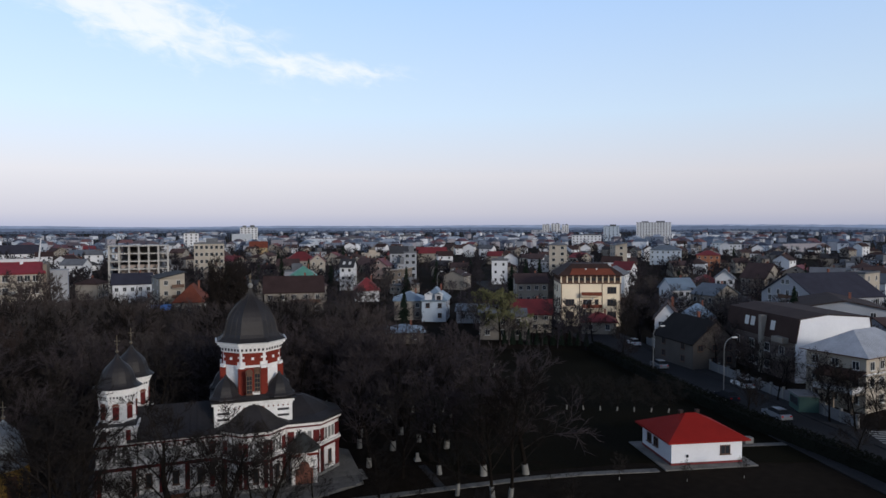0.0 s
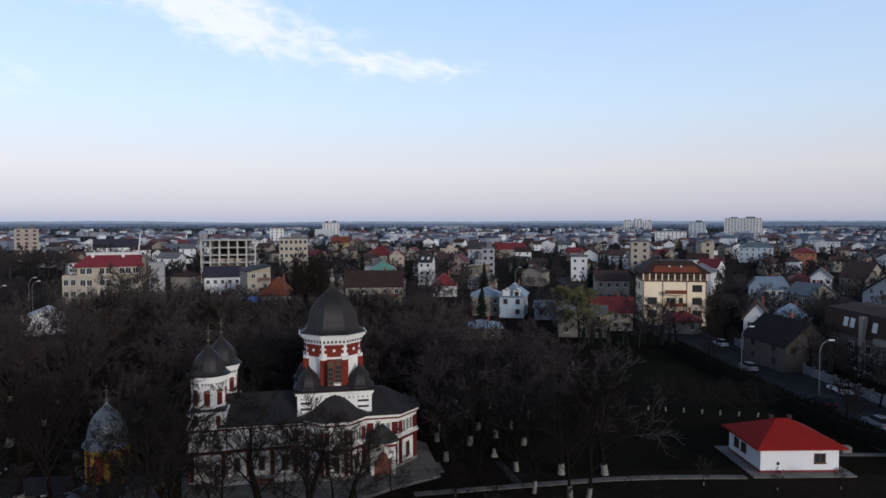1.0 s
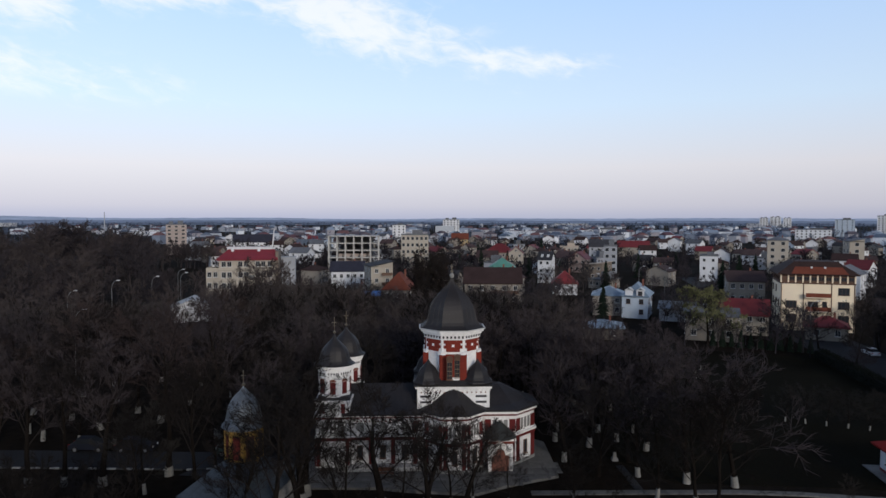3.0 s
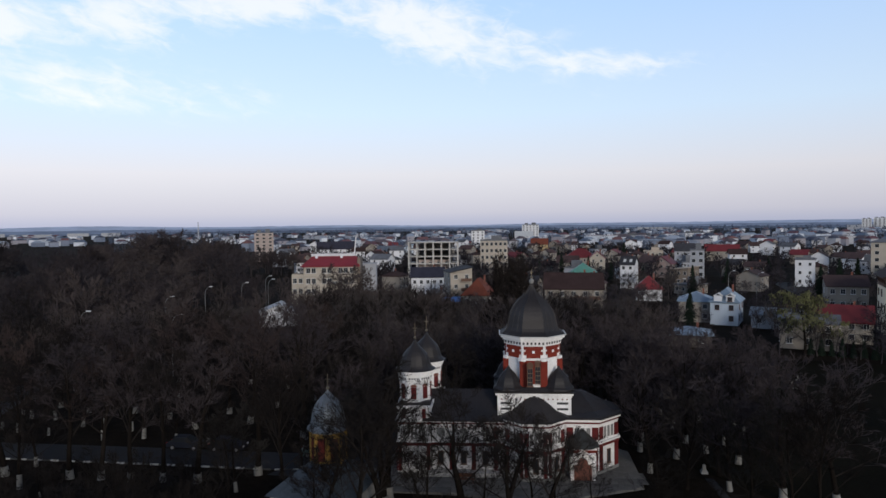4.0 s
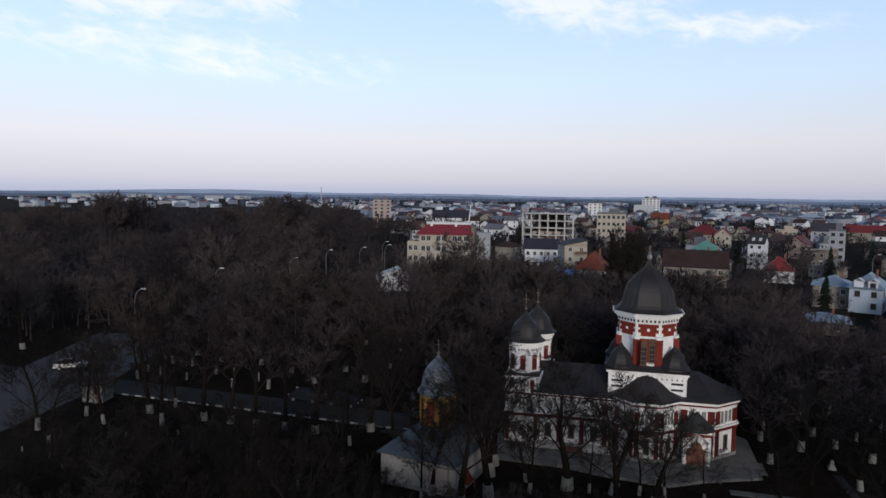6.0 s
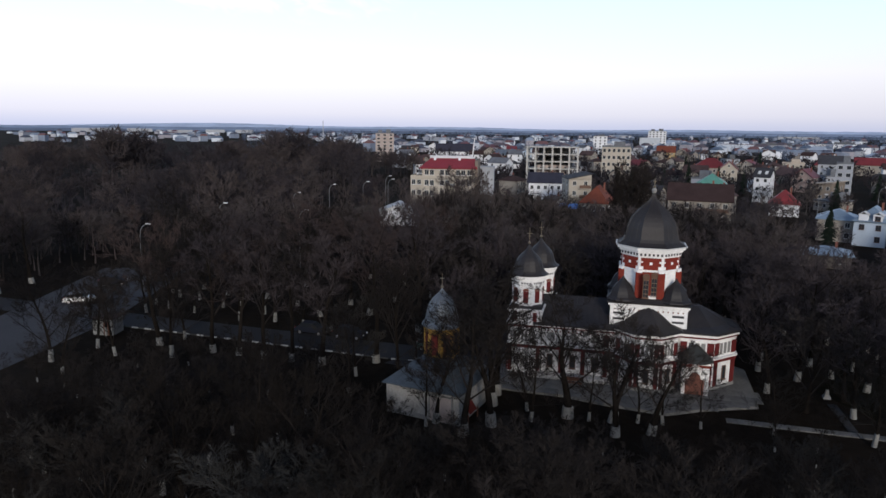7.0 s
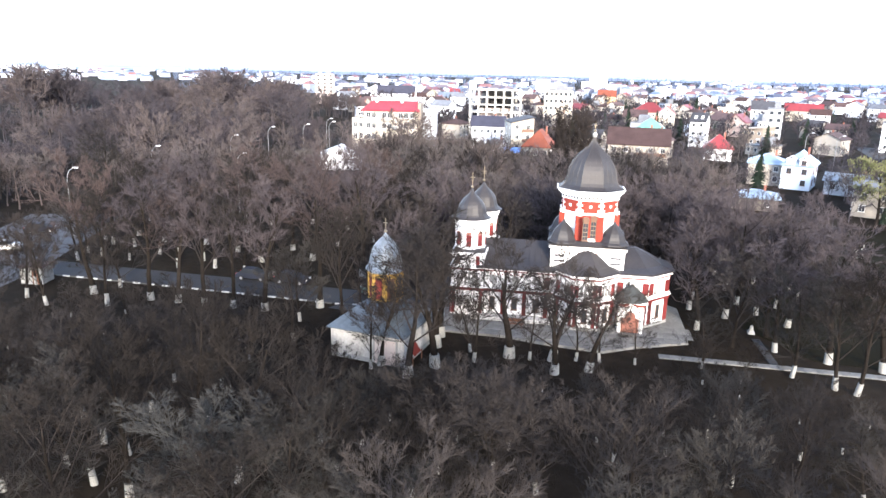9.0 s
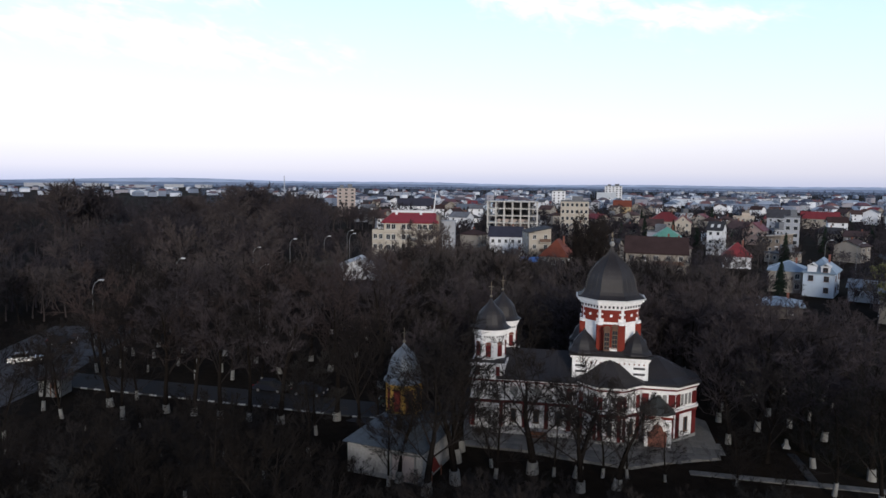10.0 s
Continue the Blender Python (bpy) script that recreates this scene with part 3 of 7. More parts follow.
def turret(cx, cy):
    """A western turret: square block with panels, octagonal drum with red niches, onion roof and cross."""
    blk = Shape().box(cx, cy, 0.0, 3.5, 3.5, 7.1)
    t = part("turret", blk, "church_white", church, "white turret with red niches and a dark onion roof")
    sq = [(cx - 1.75, cy - 1.75), (cx + 1.75, cy - 1.75), (cx + 1.75, cy + 1.75), (cx - 1.75, cy + 1.75)]
    s = Shape()
    for z0, z1, pr in ((5.55, 5.8, 0.32), (7.0, 7.25, 0.22)):
        ring_band(s, sq, z0, z1, pr)
    ring_band(s, sq, 3.36, 3.5, 0.16)
    part("moulding", s, "church_white", t)
    s = Shape()
    ring_band(s, sq, 3.02, 3.36, 0.14)
    ring_band(s, sq, 5.32, 5.55, 0.18)
    part("string_course", s, "church_red", t, "dark red string courses")
    for dx, dy, w, d in ((-1.5, -1.8, 0.4, 0.16), (1.5, -1.8, 0.4, 0.16), (-1.8, -1.5, 0.16, 0.4), (-1.8, 1.5, 0.16, 0.4)):
        part("pilaster", Shape().box(cx + dx, cy + dy, 0.4, w, d, 2.62), "church_red", t)
    for dx in (-1.05, 1.05):
        part("panel", Shape().box(cx + dx, cy - 1.78, 5.95, 0.42, 0.1, 0.95), "church_red", t)
    for dy in (-1.0, 1.0):
        part("panel", Shape().box(cx - 1.78, cy + dy, 5.95, 0.1, 0.42, 0.95), "church_red", t)
    for i in range(5):
        s = Shape().box(cx - 0.8 + i * 0.4, cy - 1.83, 3.75, 0.14, 0.16, 1.2)
        part("colonnette", s, "church_white", t)
    # no recess here: a grey sheet paints the loggia's shade
    part("panel", Shape().box(cx, cy - 1.77, 3.7, 2.3, 0.06, 1.35), "kerb_grey", t, "flat grey panel standing in for the shade of a loggia")
    part("skirt_roof", Shape().prism(sq, 7.25, 7.62, grow=-0.12), "church_roof", t)
    drum = octagon(1.72, cx, cy)
    part("drum", Shape().prism(drum, 7.3, 10.0), "church_white", t)
    niche = Shape().box(0, 0, 0, 0.56, 0.08, 1.25).mesh("niche", "church_red")
    hood = Shape().box(0, 0, 0, 0.66, 0.16, 0.14).box(0, 0, 0.14, 0.44, 0.14, 0.1).mesh("hood_mould", "church_brick")
    for i in range(8):
        a = radians(45 * i - 90)
        ap = 1.72 * math.cos(radians(22.5)) + 0.03
        x, y = cx + ap * math.cos(a), cy + ap * math.sin(a)
        part("niche", niche, "", t, at=(x, y, 7.85), turn=math.degrees(a) + 90)
        part("hood_mould", hood, "", t, at=(x, y, 9.15), turn=math.degrees(a) + 90)
    # dark blocks on the drum paint in the shade of small arches
    hole = Shape().box(0, 0, 0, 0.15, 0.08, 0.2).mesh("arcade_hole", "roof_dark")
    for i in range(8):
        a = radians(45 * i - 90)
        ap = 1.72 * math.cos(radians(22.5)) + 0.06
        for k in (-0.42, -0.14, 0.14, 0.42):
            part("arcade_hole", hole, "", t, at=(cx + ap * math.cos(a) - k * math.sin(a), cy + ap * math.sin(a) + k * math.cos(a), 9.88), turn=math.degrees(a) + 90)
    s = Shape()
    ring_band(s, octagon(1.72, cx, cy), 9.75, 10.2, 0.08)
    ring_band(s, octagon(1.72, cx, cy), 10.2, 10.55, 0.22)
    ring_band(s, octagon(1.72, cx, cy), 10.55, 10.78, 0.38)
    part("cornice", s, "church_white", t)
    prof = [(2.18, 10.78), (2.05, 10.86), (1.82, 11.02), (1.66, 11.25), (1.56, 11.55), (1.48, 11.9), (1.34, 12.25), (1.10, 12.6), (0.78, 12.92), (0.48, 13.2), (0.26, 13.48), (0.12, 13.75), (0.05, 14.0)]
    dome = part("dome", Shape().lathe(prof, 16, cx, cy, 11.25), "church_roof", t, "dark onion-shaped metal roof")
    cross(dome, cx, cy, 13.9, 1.75)


turret(1.3, 1.55)
turret(2.0, WID - 1.6)

# the crossing: square base with corner domes, octagonal drum, great dome
TX, TY = 13.8, MID
crossing = part("crossing_base", Shape().box(TX, TY, 0.0, 7.6, 7.6, 8.5), "church_white", church, "white square base under the great dome")
sq = [(TX - 3.8, TY - 3.8), (TX + 3.8, TY - 3.8), (TX + 3.8, TY + 3.8), (TX - 3.8, TY + 3.8)]
s = Shape()
ring_band(s, sq, 8.3, 8.55, 0.28)
part("cornice", s, "church_white", crossing)
dentils(crossing, [(TX - 3.7, TY - 3.84), (TX + 3.7, TY - 3.84)], 8.0, 0.18, 0.46)
dentils(crossing, [(TX + 3.84, TY - 3.7), (TX + 3.84, TY + 3.7)], 8.0, 0.18, 0.46)
dentils(crossing, [(TX - 3.6, TY - 3.80), (TX + 3.6, TY - 3.80)], 7.82, 0.13, 0.46, "church_brick")
for sx in (-2.9, 2.9):
    for z in (6.75, 7.35):
        part("panel", Shape().box(TX + sx, TY - 3.79, z, 1.15, 0.06, 0.24), "roof_dark", crossing, "narrow dark louvred slit")
        part("slit_hood", Shape().box(TX + sx, TY - 3.85, z + 0.26, 1.35, 0.16, 0.1), "church_white", crossing)
part("skirt_roof", Shape().prism([(TX + (x - TX) * 1.09, TY + (y - TY) * 1.09) for x, y in sq], 8.55, 8.66).prism(sq, 8.66, 9.0, grow=-0.1), "church_roof", crossing)
for dx in (-2.62, 2.62):
    for dy in (-2.62, 2.62):
        prof = [(1.72, 8.8), (1.66, 8.92), (1.42, 9.1), (1.28, 9.35), (1.18, 9.65), (1.0, 10.0), (0.74, 10.32), (0.46, 10.6), (0.22, 10.85), (0.06, 11.15)]
        part("corner_dome", Shape().lathe(prof, 8, TX + dx, TY + dy, 22.5), "church_roof", crossing, "small dark corner dome")
R = 3.05
drum = part("drum", Shape().prism(octagon(R, TX, TY), 8.6, 14.0), "church_white", church, "white octagonal drum with red panels and tall windows")
face_red = Shape().box(0, 0, 0, 0.66, 0.16, 2.75).mesh("pilaster", "drum_red")
bay = Shape().box(0, 0, 0, 2.9, 0.5, 2.95).mesh("window_bay", "drum_red")
mullion = Shape().box(0, 0, 0, 0.18, 0.14, 2.75).mesh("mullion", "drum_red")
glazing = Shape()
for gz in (-0.7, -0.23, 0.24, 0.71):
    glazing.box(0, -0.03, gz, 0.5, 0.08, 0.045)
glazing = glazing.mesh("glazing_bars", "gilt")
round_head = Shape().lathe([(0.36, 0.0), (0.36, 0.12)], 12)
round_head.v = [(x, -z, y) for x, y, z in round_head.v]
round_head = round_head.mesh("arched_head", "frame_brown")
sill = Shape().box(0, 0, 0, 1.35, 0.2, 0.4).mesh("balustrade", "church_white")
frieze = Shape()
frieze.prism([(-1.0, -0.30), (-0.72, -0.30), (-0.72, -0.66), (0.72, -0.66), (0.72, -0.30), (1.0, -0.30), (1.0, 0.02), (0.80, 0.02), (0.80, 0.24), (1.0, 0.24), (1.0, 0.56), (-1.0, 0.56), (-1.0, 0.24), (-0.80, 0.24), (-0.80, 0.02), (-1.0, 0.02)], 0, 0.1)
frieze.v = [(x, -z, y) for x, y, z in frieze.v]
frieze = frieze.mesh("frieze_panel", "drum_red")
boss = Shape().box(0, 0, -0.13, 0.26, 0.1, 0.26).mesh("boss", "church_white")
# dark block in place of an opening, its colour being the shade inside
gap = Shape().box(0, 0, 0, 0.2, 0.06, 0.24).mesh("arcade_hole", "roof_dark")
capital = Shape().box(0, 0, 0, 0.5, 0.26, 0.3).mesh("capital", "church_white")
for i in range(8):
    a = radians(45 * i - 90)
    deg = math.degrees(a) + 90
    ap = R * math.cos(radians(22.5))
    cx, cy = math.cos(a), math.sin(a)
    tx, ty = -math.sin(a), math.cos(a)

    def on(out_, along_, z):
        return (TX + cx * (ap + out_) + tx * along_, TY + cy * (ap + out_) + ty * along_, z)

    if i % 2 == 0:
        part("window_bay", bay, "", drum, at=on(0.0, 0, 8.75), turn=deg)
        for k in (-1.1, 1.1):
            part("pilaster", face_red, "", drum, at=on(0.25, k, 8.9), turn=deg)
        part("mullion", mullion, "", drum, at=on(0.25, 0, 8.9), turn=deg)
        part("balustrade", sill, "", drum, at=on(0.28, 0, 8.9), turn=deg)
        for k in (-0.42, 0.42):
            pair_ = window(drum, *on(0.26, k, 10.38), deg, 0.6, 2.2, "frame_brown", bars=1)
            part("glazing_bars", glazing, "", pair_)
            part("arched_head", round_head, "", pair_, at=(0, 0.04, 1.05))
    part("frieze_panel", frieze, "", drum, at=on(0.01, 0, 12.62), turn=deg)
    part("boss", boss, "", drum, at=on(0.12, 0, 12.62), turn=deg)
    for k in range(6):
        part("arcade_hole", gap, "", drum, at=on(0.20, -1.02 + k * 0.408, 13.40), turn=deg)
    for k in (-1.05, 1.05):
        part("capital", capital, "", drum, at=on(0.16, k, 11.66), turn=deg)
s = Shape()
ring_band(s, octagon(R, TX, TY), 13.3, 13.72, 0.2)
ring_band(s, octagon(R, TX, TY), 13.72, 13.95, 0.38)
ring_band(s, octagon(R, TX, TY), 13.95, 14.25, 0.62)
part("cornice", s, "church_white", drum, "broad white stepped cornice")
prof = [(3.82, 14.25), (3.66, 14.31), (3.34, 14.45), (3.06, 14.68), (2.88, 15.0), (2.78, 15.4), (2.70, 15.85), (2.58, 16.3), (2.38, 16.75), (2.10, 17.2), (1.74, 17.62), (1.32, 18.0),
        (0.92, 18.34), (0.58, 18.66), (0.35, 18.95), (0.2, 19.25), (0.12, 19.6)]
dome = part("dome", Shape().lathe(prof, 8, TX, TY, 22.5), "church_roof", church, "large dark brown eight-sided metal dome", smooth=False)
for i in range(8):
    s = Shape()
    a = radians(45 * i + 22.5)
    for (r0, z0), (r1, z1) in zip(prof, prof[1:]):
        s.tube((TX + r0 * math.cos(a), TY + r0 * math.sin(a), z0), (TX + r1 * math.cos(a), TY + r1 * math.sin(a), z1), 0.06, 0.06, 4, cap=False)
    part("rib", s, "church_roof", dome)
    for f in (-0.33, 0.33):
        s = Shape()
        a0, a1 = radians(45 * i - 22.5), radians(45 * i + 22.5)
        k0, k1 = 0.5 - f / 2, 0.5 + f / 2
        ux_, uy_ = math.cos(a0) * k0 + math.cos(a1) * k1, math.sin(a0) * k0 + math.sin(a1) * k1
        for (r0, z0), (r1, z1) in zip(prof[:-4], prof[1:]):
            s.tube((TX + r0 * ux_, TY + r0 * uy_, z0), (TX + r1 * ux_, TY + r1 * uy_, z1), 0.028, 0.028, 4, cap=False)
        part("seam", s, "church_roof", dome)
eave_rim = Shape()
ring_band(eave_rim, octagon(3.80, TX, TY), 14.20, 14.29, 0.06)
part("eave_rim", eave_rim, "frame_white", dome, "thin white metal eave edge")
finial = Shape().lathe([(0.10, 19.5), (0.2, 19.62), (0.26, 19.8), (0.26, 19.92), (0.16, 20.06), (0.05, 20.16)], 12, TX, TY)
part("finial", finial, "stone_pale", dome, "dull pale round finial")
cross(dome, TX, TY, 20.1, 1.0)


def apse(name, cx, cy, r, sides, start, z_eave, tip, tip_r, faces, label):
    """A polygonal apse with two storeys of openings, red pilasters and bands, and a faceted roof."""
    pts = octagon(r, cx, cy, start, sides)
    body = part(name, Shape().prism(pts, 0.0, z_eave), "church_white", church, label)
    s = Shape()
    ring_band(s, pts, 3.37, 3.55, 0.26)
    ring_band(s, pts, z_eave - 0.3, z_eave, 0.3)
    part("cornice", s, "church_white", body)
    s = Shape()
    ring_band(s, pts, 3.02, 3.37, 0.14)
    ring_band(s, pts, z_eave - 0.52, z_eave - 0.3, 0.14)
    part("string_course", s, "church_red", body)
    s = Shape()
    ring_band(s, pts, 0.0, 0.55, 0.1)
    part("plinth", s, "kerb_grey", body)
    roof_ = Shape().lathe([(r + 0.55, z_eave), (r + 0.35, z_eave + 0.18), (r * 0.78, z_eave + (tip - z_eave) * 0.26), (r * 0.52, z_eave + (tip - z_eave) * 0.58), (r * 0.26, z_eave + (tip - z_eave) * 0.86), (tip_r, tip)], sides, cx, cy, start)
    part("roof", roof_, "church_roof", body, "dark faceted metal roof")
    step = 360 / sides
    ap_ = r * math.cos(radians(step / 2))
    side_len = 2 * r * math.sin(radians(step / 2))
    for k in faces:
        a = radians(start + step * (k + 0.5))
        deg_ = math.degrees(a) + 90
        fx, fy = cx + ap_ * math.cos(a), cy + ap_ * math.sin(a)
        ux, uy = -math.sin(a), math.cos(a)
        window(body, fx + 0.02 * math.cos(a), fy + 0.02 * math.sin(a), 1.8, deg_, 0.56, 1.45, "frame_brown", bars=0)
        me = Shape().box(0, 0, 0, side_len * 0.16, 0.14, 2.6)
        for e_ in (-1, 1):
            part("pilaster", me.mesh("pilaster", "church_red"), "", body, at=(fx + ux * side_len * 0.39 * e_, fy + uy * side_len * 0.39 * e_, 0.42), turn=deg_)
            part("panel", Shape().box(0, 0, 0, side_len * 0.2, 0.12, 1.3).mesh("panel", "church_red"), "", body, at=(fx + ux * side_len * 0.39 * e_, fy + uy * side_len * 0.39 * e_, 3.75), turn=deg_)
        for j in (-1, 0, 1):
            part("blind_niche", Shape().box(0, 0, 0, side_len * 0.12, 0.05, 1.15).mesh("blind_niche", "kerb_grey"), "", body, at=(fx + ux * side_len * 0.18 * j, fy + uy * side_len * 0.18 * j, 3.82), turn=deg_)
        dentils(body, [(fx - ux * side_len / 2, fy - uy * side_len / 2), (fx + ux * side_len / 2, fy + uy * side_len / 2)], z_eave - 0.72, 0.14, 0.36)


apse("south_apse", 13.8, 0.7, 3.2, 8, 22.5, 6.15, 8.3, 0.25, (4, 5, 6, 3, 7), "projecting southern apse with red pilasters")
apse("altar_apse", 18.7, MID, 4.3, 8, 22.5, 5.95, 7.95, 0.5, (5, 6, 7), "eastern altar apse, white with red panels")
east = Shape().box(17.6, MID, 0.0, 3.0, 7.6, 6.1)
part("choir_wall", east, "church_white", church)
er = Shape()
er.slab([(16.6, -0.1, 6.0), (19.2, -0.1, 6.0), (18.9, MID, 8.05), (16.6, MID, 8.05)], 0.12)
er.slab([(16.6, WID + 0.1, 6.0), (19.2, WID + 0.1, 6.0), (18.9, MID, 8.05), (16.6, MID, 8.05)], 0.12)
part("choir_roof", er, "church_roof", church, "dark metal roof over the altar")

# side porch with a small pyramid roof and a round-headed door
porch = part("porch", Shape().box(18.55, -0.55, 0.0, 2.5, 2.2, 3.5), "church_white", church, "small side porch with a gabled portal")
s = Shape().box(18.55, -0.55, 3.3, 2.7, 2.4, 0.22)
part("cornice", s, "church_white", porch)
part("string_course", Shape().box(18.55, -0.55, 3.02, 2.66, 2.36, 0.26), "drum_red", porch)
part("roof", Shape().lathe([(1.85, 3.52), (1.75, 3.6), (1.1, 4.2), (0.5, 4.75), (0.06, 5.1)], 8, 18.55, -0.55, 22.5), "porch_roof", porch, "small greenish-black pyramid roof")
door = Shape()
arc = [(17.62, 0.2), (19.38, 0.2), (19.38, 1.7), (19.05, 1.85)] + [(18.5 + 0.52 * math.cos(math.pi * i / 10), 1.95 + 0.52 * math.sin(math.pi * i / 10)) for i in range(11)] + [(17.95, 1.85), (17.62, 1.7)]
door.v = [(x, -1.79, z) for x, z in arc] + [(x, -1.62, z) for x, z in arc]
n = len(arc)
door.f = [tuple(range(n)), tuple(range(2 * n - 1, n - 1, -1))] + [(i, n + i, n + (i + 1) % n, (i + 1) % n) for i in range(n)]
door.m = [0] * len(door.f)
part("door", door, "church_brick", porch, "brownish red round-headed door")
gable = Shape()
gable.slab([(17.35, -1.95, 2.6), (18.5, -1.95, 3.35), (18.5, -1.6, 3.35), (17.35, -1.6, 2.6)], 0.14)
gable.slab([(19.65, -1.95, 2.6), (18.5, -1.95, 3.35), (18.5, -1.6, 3.35), (19.65, -1.6, 2.6)], 0.14)
part("portal_gable", gable, "church_white", porch)
part("pilaster", Shape().box(17.42, -1.72, 0.2, 0.3, 0.2, 2.6), "church_white", porch)
part("pilaster", Shape().box(19.66, -1.72, 0.2, 0.3, 0.2, 2.6), "church_white", porch)

# ---- chapel with painted drum ----
chapel = thing("chapel", "low white chapel with a painted yellow drum and a silver dome", "chapel", -33.2, 50.4, 0.0, 8.0)
part("wall", Shape().box(-0.4, -0.2, 0.0, 7.4, 6.4, 2.95), "chapel_wall", chapel, "stained whitewashed wall")
part("plinth", Shape().box(-0.4, -0.2, 0.0, 7.5, 6.5, 0.4), "kerb_grey", chapel)
door_ = part("door", Shape().box(1.5, -3.44, 0.1, 2.1, 0.1, 2.3), "wall_pinkish", chapel, "faded pinkish double door")
part("door_frame", Shape().box(0.38, -3.45, 0.1, 0.14, 0.14, 2.45).box(2.62, -3.45, 0.1, 0.14, 0.14, 2.45).box(1.5, -3.45, 2.42, 2.1, 0.14, 0.14), "stone_pale", door_)
s = Shape()
s.lathe([(5.6, 2.9), (5.55, 3.02), (1.9, 5.0)], 4, -0.4, 0.1, 45)
part("roof", s, "chapel_roof", chapel, "blue-grey sheet-metal roof")
for i in range(9):
    x = -4.0 + i * 0.92
    part("roof_seam", Shape().tube((x * 0.95 - 0.4, -3.75, 3.08), (x * 0.34 - 0.4, -1.25, 4.98), 0.03, 0.03, 4), "chapel_roof", chapel)
cd = part("drum", Shape().prism(octagon(1.55, -0.4, 0.6), 4.5, 7.8), "painted_yellow", chapel, "ochre drum with faded paintings")
for i in range(8):
    a = radians(45 * i - 90)
    ap = 1.55 * math.cos(radians(22.5)) + 0.02
    part("painted_panel", Shape().box(0, 0, 0, 0.7, 0.06, 2.0).mesh("painted_panel", "painted_red" if i in (0, 7) else "dark_wood"), "", cd, "faded dark painted panel",
         at=(-0.4 + ap * math.cos(a), 0.6 + ap * math.sin(a), 5.2), turn=math.degrees(a) + 90)
for i in range(8):
    a = radians(45 * i - 67.5)
    part("corner_column", Shape().tube((-0.4 + 1.57 * math.cos(a), 0.6 + 1.57 * math.sin(a), 4.8), (-0.4 + 1.57 * math.cos(a), 0.6 + 1.57 * math.sin(a), 7.7), 0.12, 0.12, 8), "painted_yellow", cd)
s = Shape()
ring_band(s, octagon(1.55, -0.4, 0.6), 7.7, 7.9, 0.22)
part("cornice", s, "stone_pale", cd)
prof = [(1.92, 7.9), (1.84, 8.0), (1.64, 8.25), (1.52, 8.6), (1.45, 9.0), (1.36, 9.45), (1.18, 9.9), (0.92, 10.3), (0.6, 10.65), (0.3, 10.92), (0.12, 11.15), (0.04, 11.4)]
cdome = part("dome", Shape().lathe(prof, 16, -0.4, 0.6, 11.25), "silver_roof", chapel, "dull silver metal dome with seams")
for i in range(16):
    s = Shape()
    a = radians(22.5 * i + 11.25)
    for (r0, z0), (r1, z1) in zip(prof[:-2], prof[1:]):
        s.tube((-0.4 + r0 * math.cos(a), 0.6 + r0 * math.sin(a), z0), (-0.4 + r1 * math.cos(a), 0.6 + r1 * math.sin(a), z1), 0.03, 0.03, 4, cap=False)
    part("rib", s, "silver_roof", cdome)
cross(cdome, -0.4, 0.6, 11.3, 1.4)
canopy = Shape().slab([(3.3, -2.4, 1.9), (4.0, -2.4, 0.9), (4.0, -1.0, 0.9), (3.3, -1.0, 1.9)], 0.1)
part("canopy", canopy, "painted_red", chapel, "sloping red canopy beside the entrance")
for y in (-2.8, -0.7):
    part("canopy_post", Shape().tube((3.94, y, 0), (3.94, y, 0.95), 0.06, 0.06, 6), "dark_wood", chapel)

# ---- white house with the red roof ----
house = thing("bungalow", "small white house with a bright red hipped metal roof", "house", 28.15, 75.9, 0.0, 8.0)
part("wall", Shape().box(0, 0, 0.0, 8.2, 7.2, 2.75), "fresh_white", house, "smooth white rendered wall")
part("plinth", Shape().box(0, 0, 0.0, 8.26, 7.26, 0.36), "roof_red", house, "dark red painted plinth")
s = Shape().box(0, 0, -0.03, 10.6, 9.6, 0.15)
part("terrace", s, "paving", house, "concrete margin round the house")
hip = Shape()
ex, ey, ze, zr, rl = 4.75, 4.25, 2.72, 4.75, 0.6
hip.prism([(-ex, -ey), (ex, -ey), (ex, ey), (-ex, ey)], 2.62, 2.76)
hip.slab([(-ex, -ey, ze + 0.06), (ex, -ey, ze + 0.06), (rl, 0, zr), (-rl, 0, zr)], 0.08)
hip.slab([(-ex, ey, ze + 0.06), (ex, ey, ze + 0.06), (rl, 0, zr), (-rl, 0, zr)], 0.08)
hip.slab([(-ex, -ey, ze + 0.06), (-rl, 0, zr), (-ex, ey, ze + 0.06)], 0.08)
hip.slab([(ex, -ey, ze + 0.06), (rl, 0, zr), (ex, ey, ze + 0.06)], 0.08)
hr = part("roof", hip, "roof_bright_red", house, "bright red profiled metal roof")
for i in range(-15, 16):
    x = i * 0.31
    k = max(0.0, (abs(x) - rl) / (ex - rl))
    y1, z1 = -ey * k, zr + (ze + 0.06 - zr) * k
    part("roof_rib", Shape().tube((x, -ey, ze + 0.06), (x, y1 - 0.01, z1), 0.014, 0.014, 4), "roof_bright_red", hr)
for i in range(-13, 14):
    y = i * 0.31
    k = abs(y) / ey
    part("roof_rib", Shape().tube((-ex, y, ze + 0.07), (-rl + (rl - ex) * k, y, zr + (ze + 0.06 - zr) * k), 0.014, 0.014, 4), "roof_bright_red", hr)
for x in (-0.9, 1.1):
    part("chimney", Shape().box(x, 0.6, 3.9, 0.4, 0.4, 0.95).box(x, 0.6, 4.85, 0.48, 0.48, 0.08), "roof_darkred", house, "short red chimney")
for x in (-1.8, 2.1):
    window(house, x, -3.62, 1.6, 0, 1.15, 1.0, "frame_brown", bars=1)
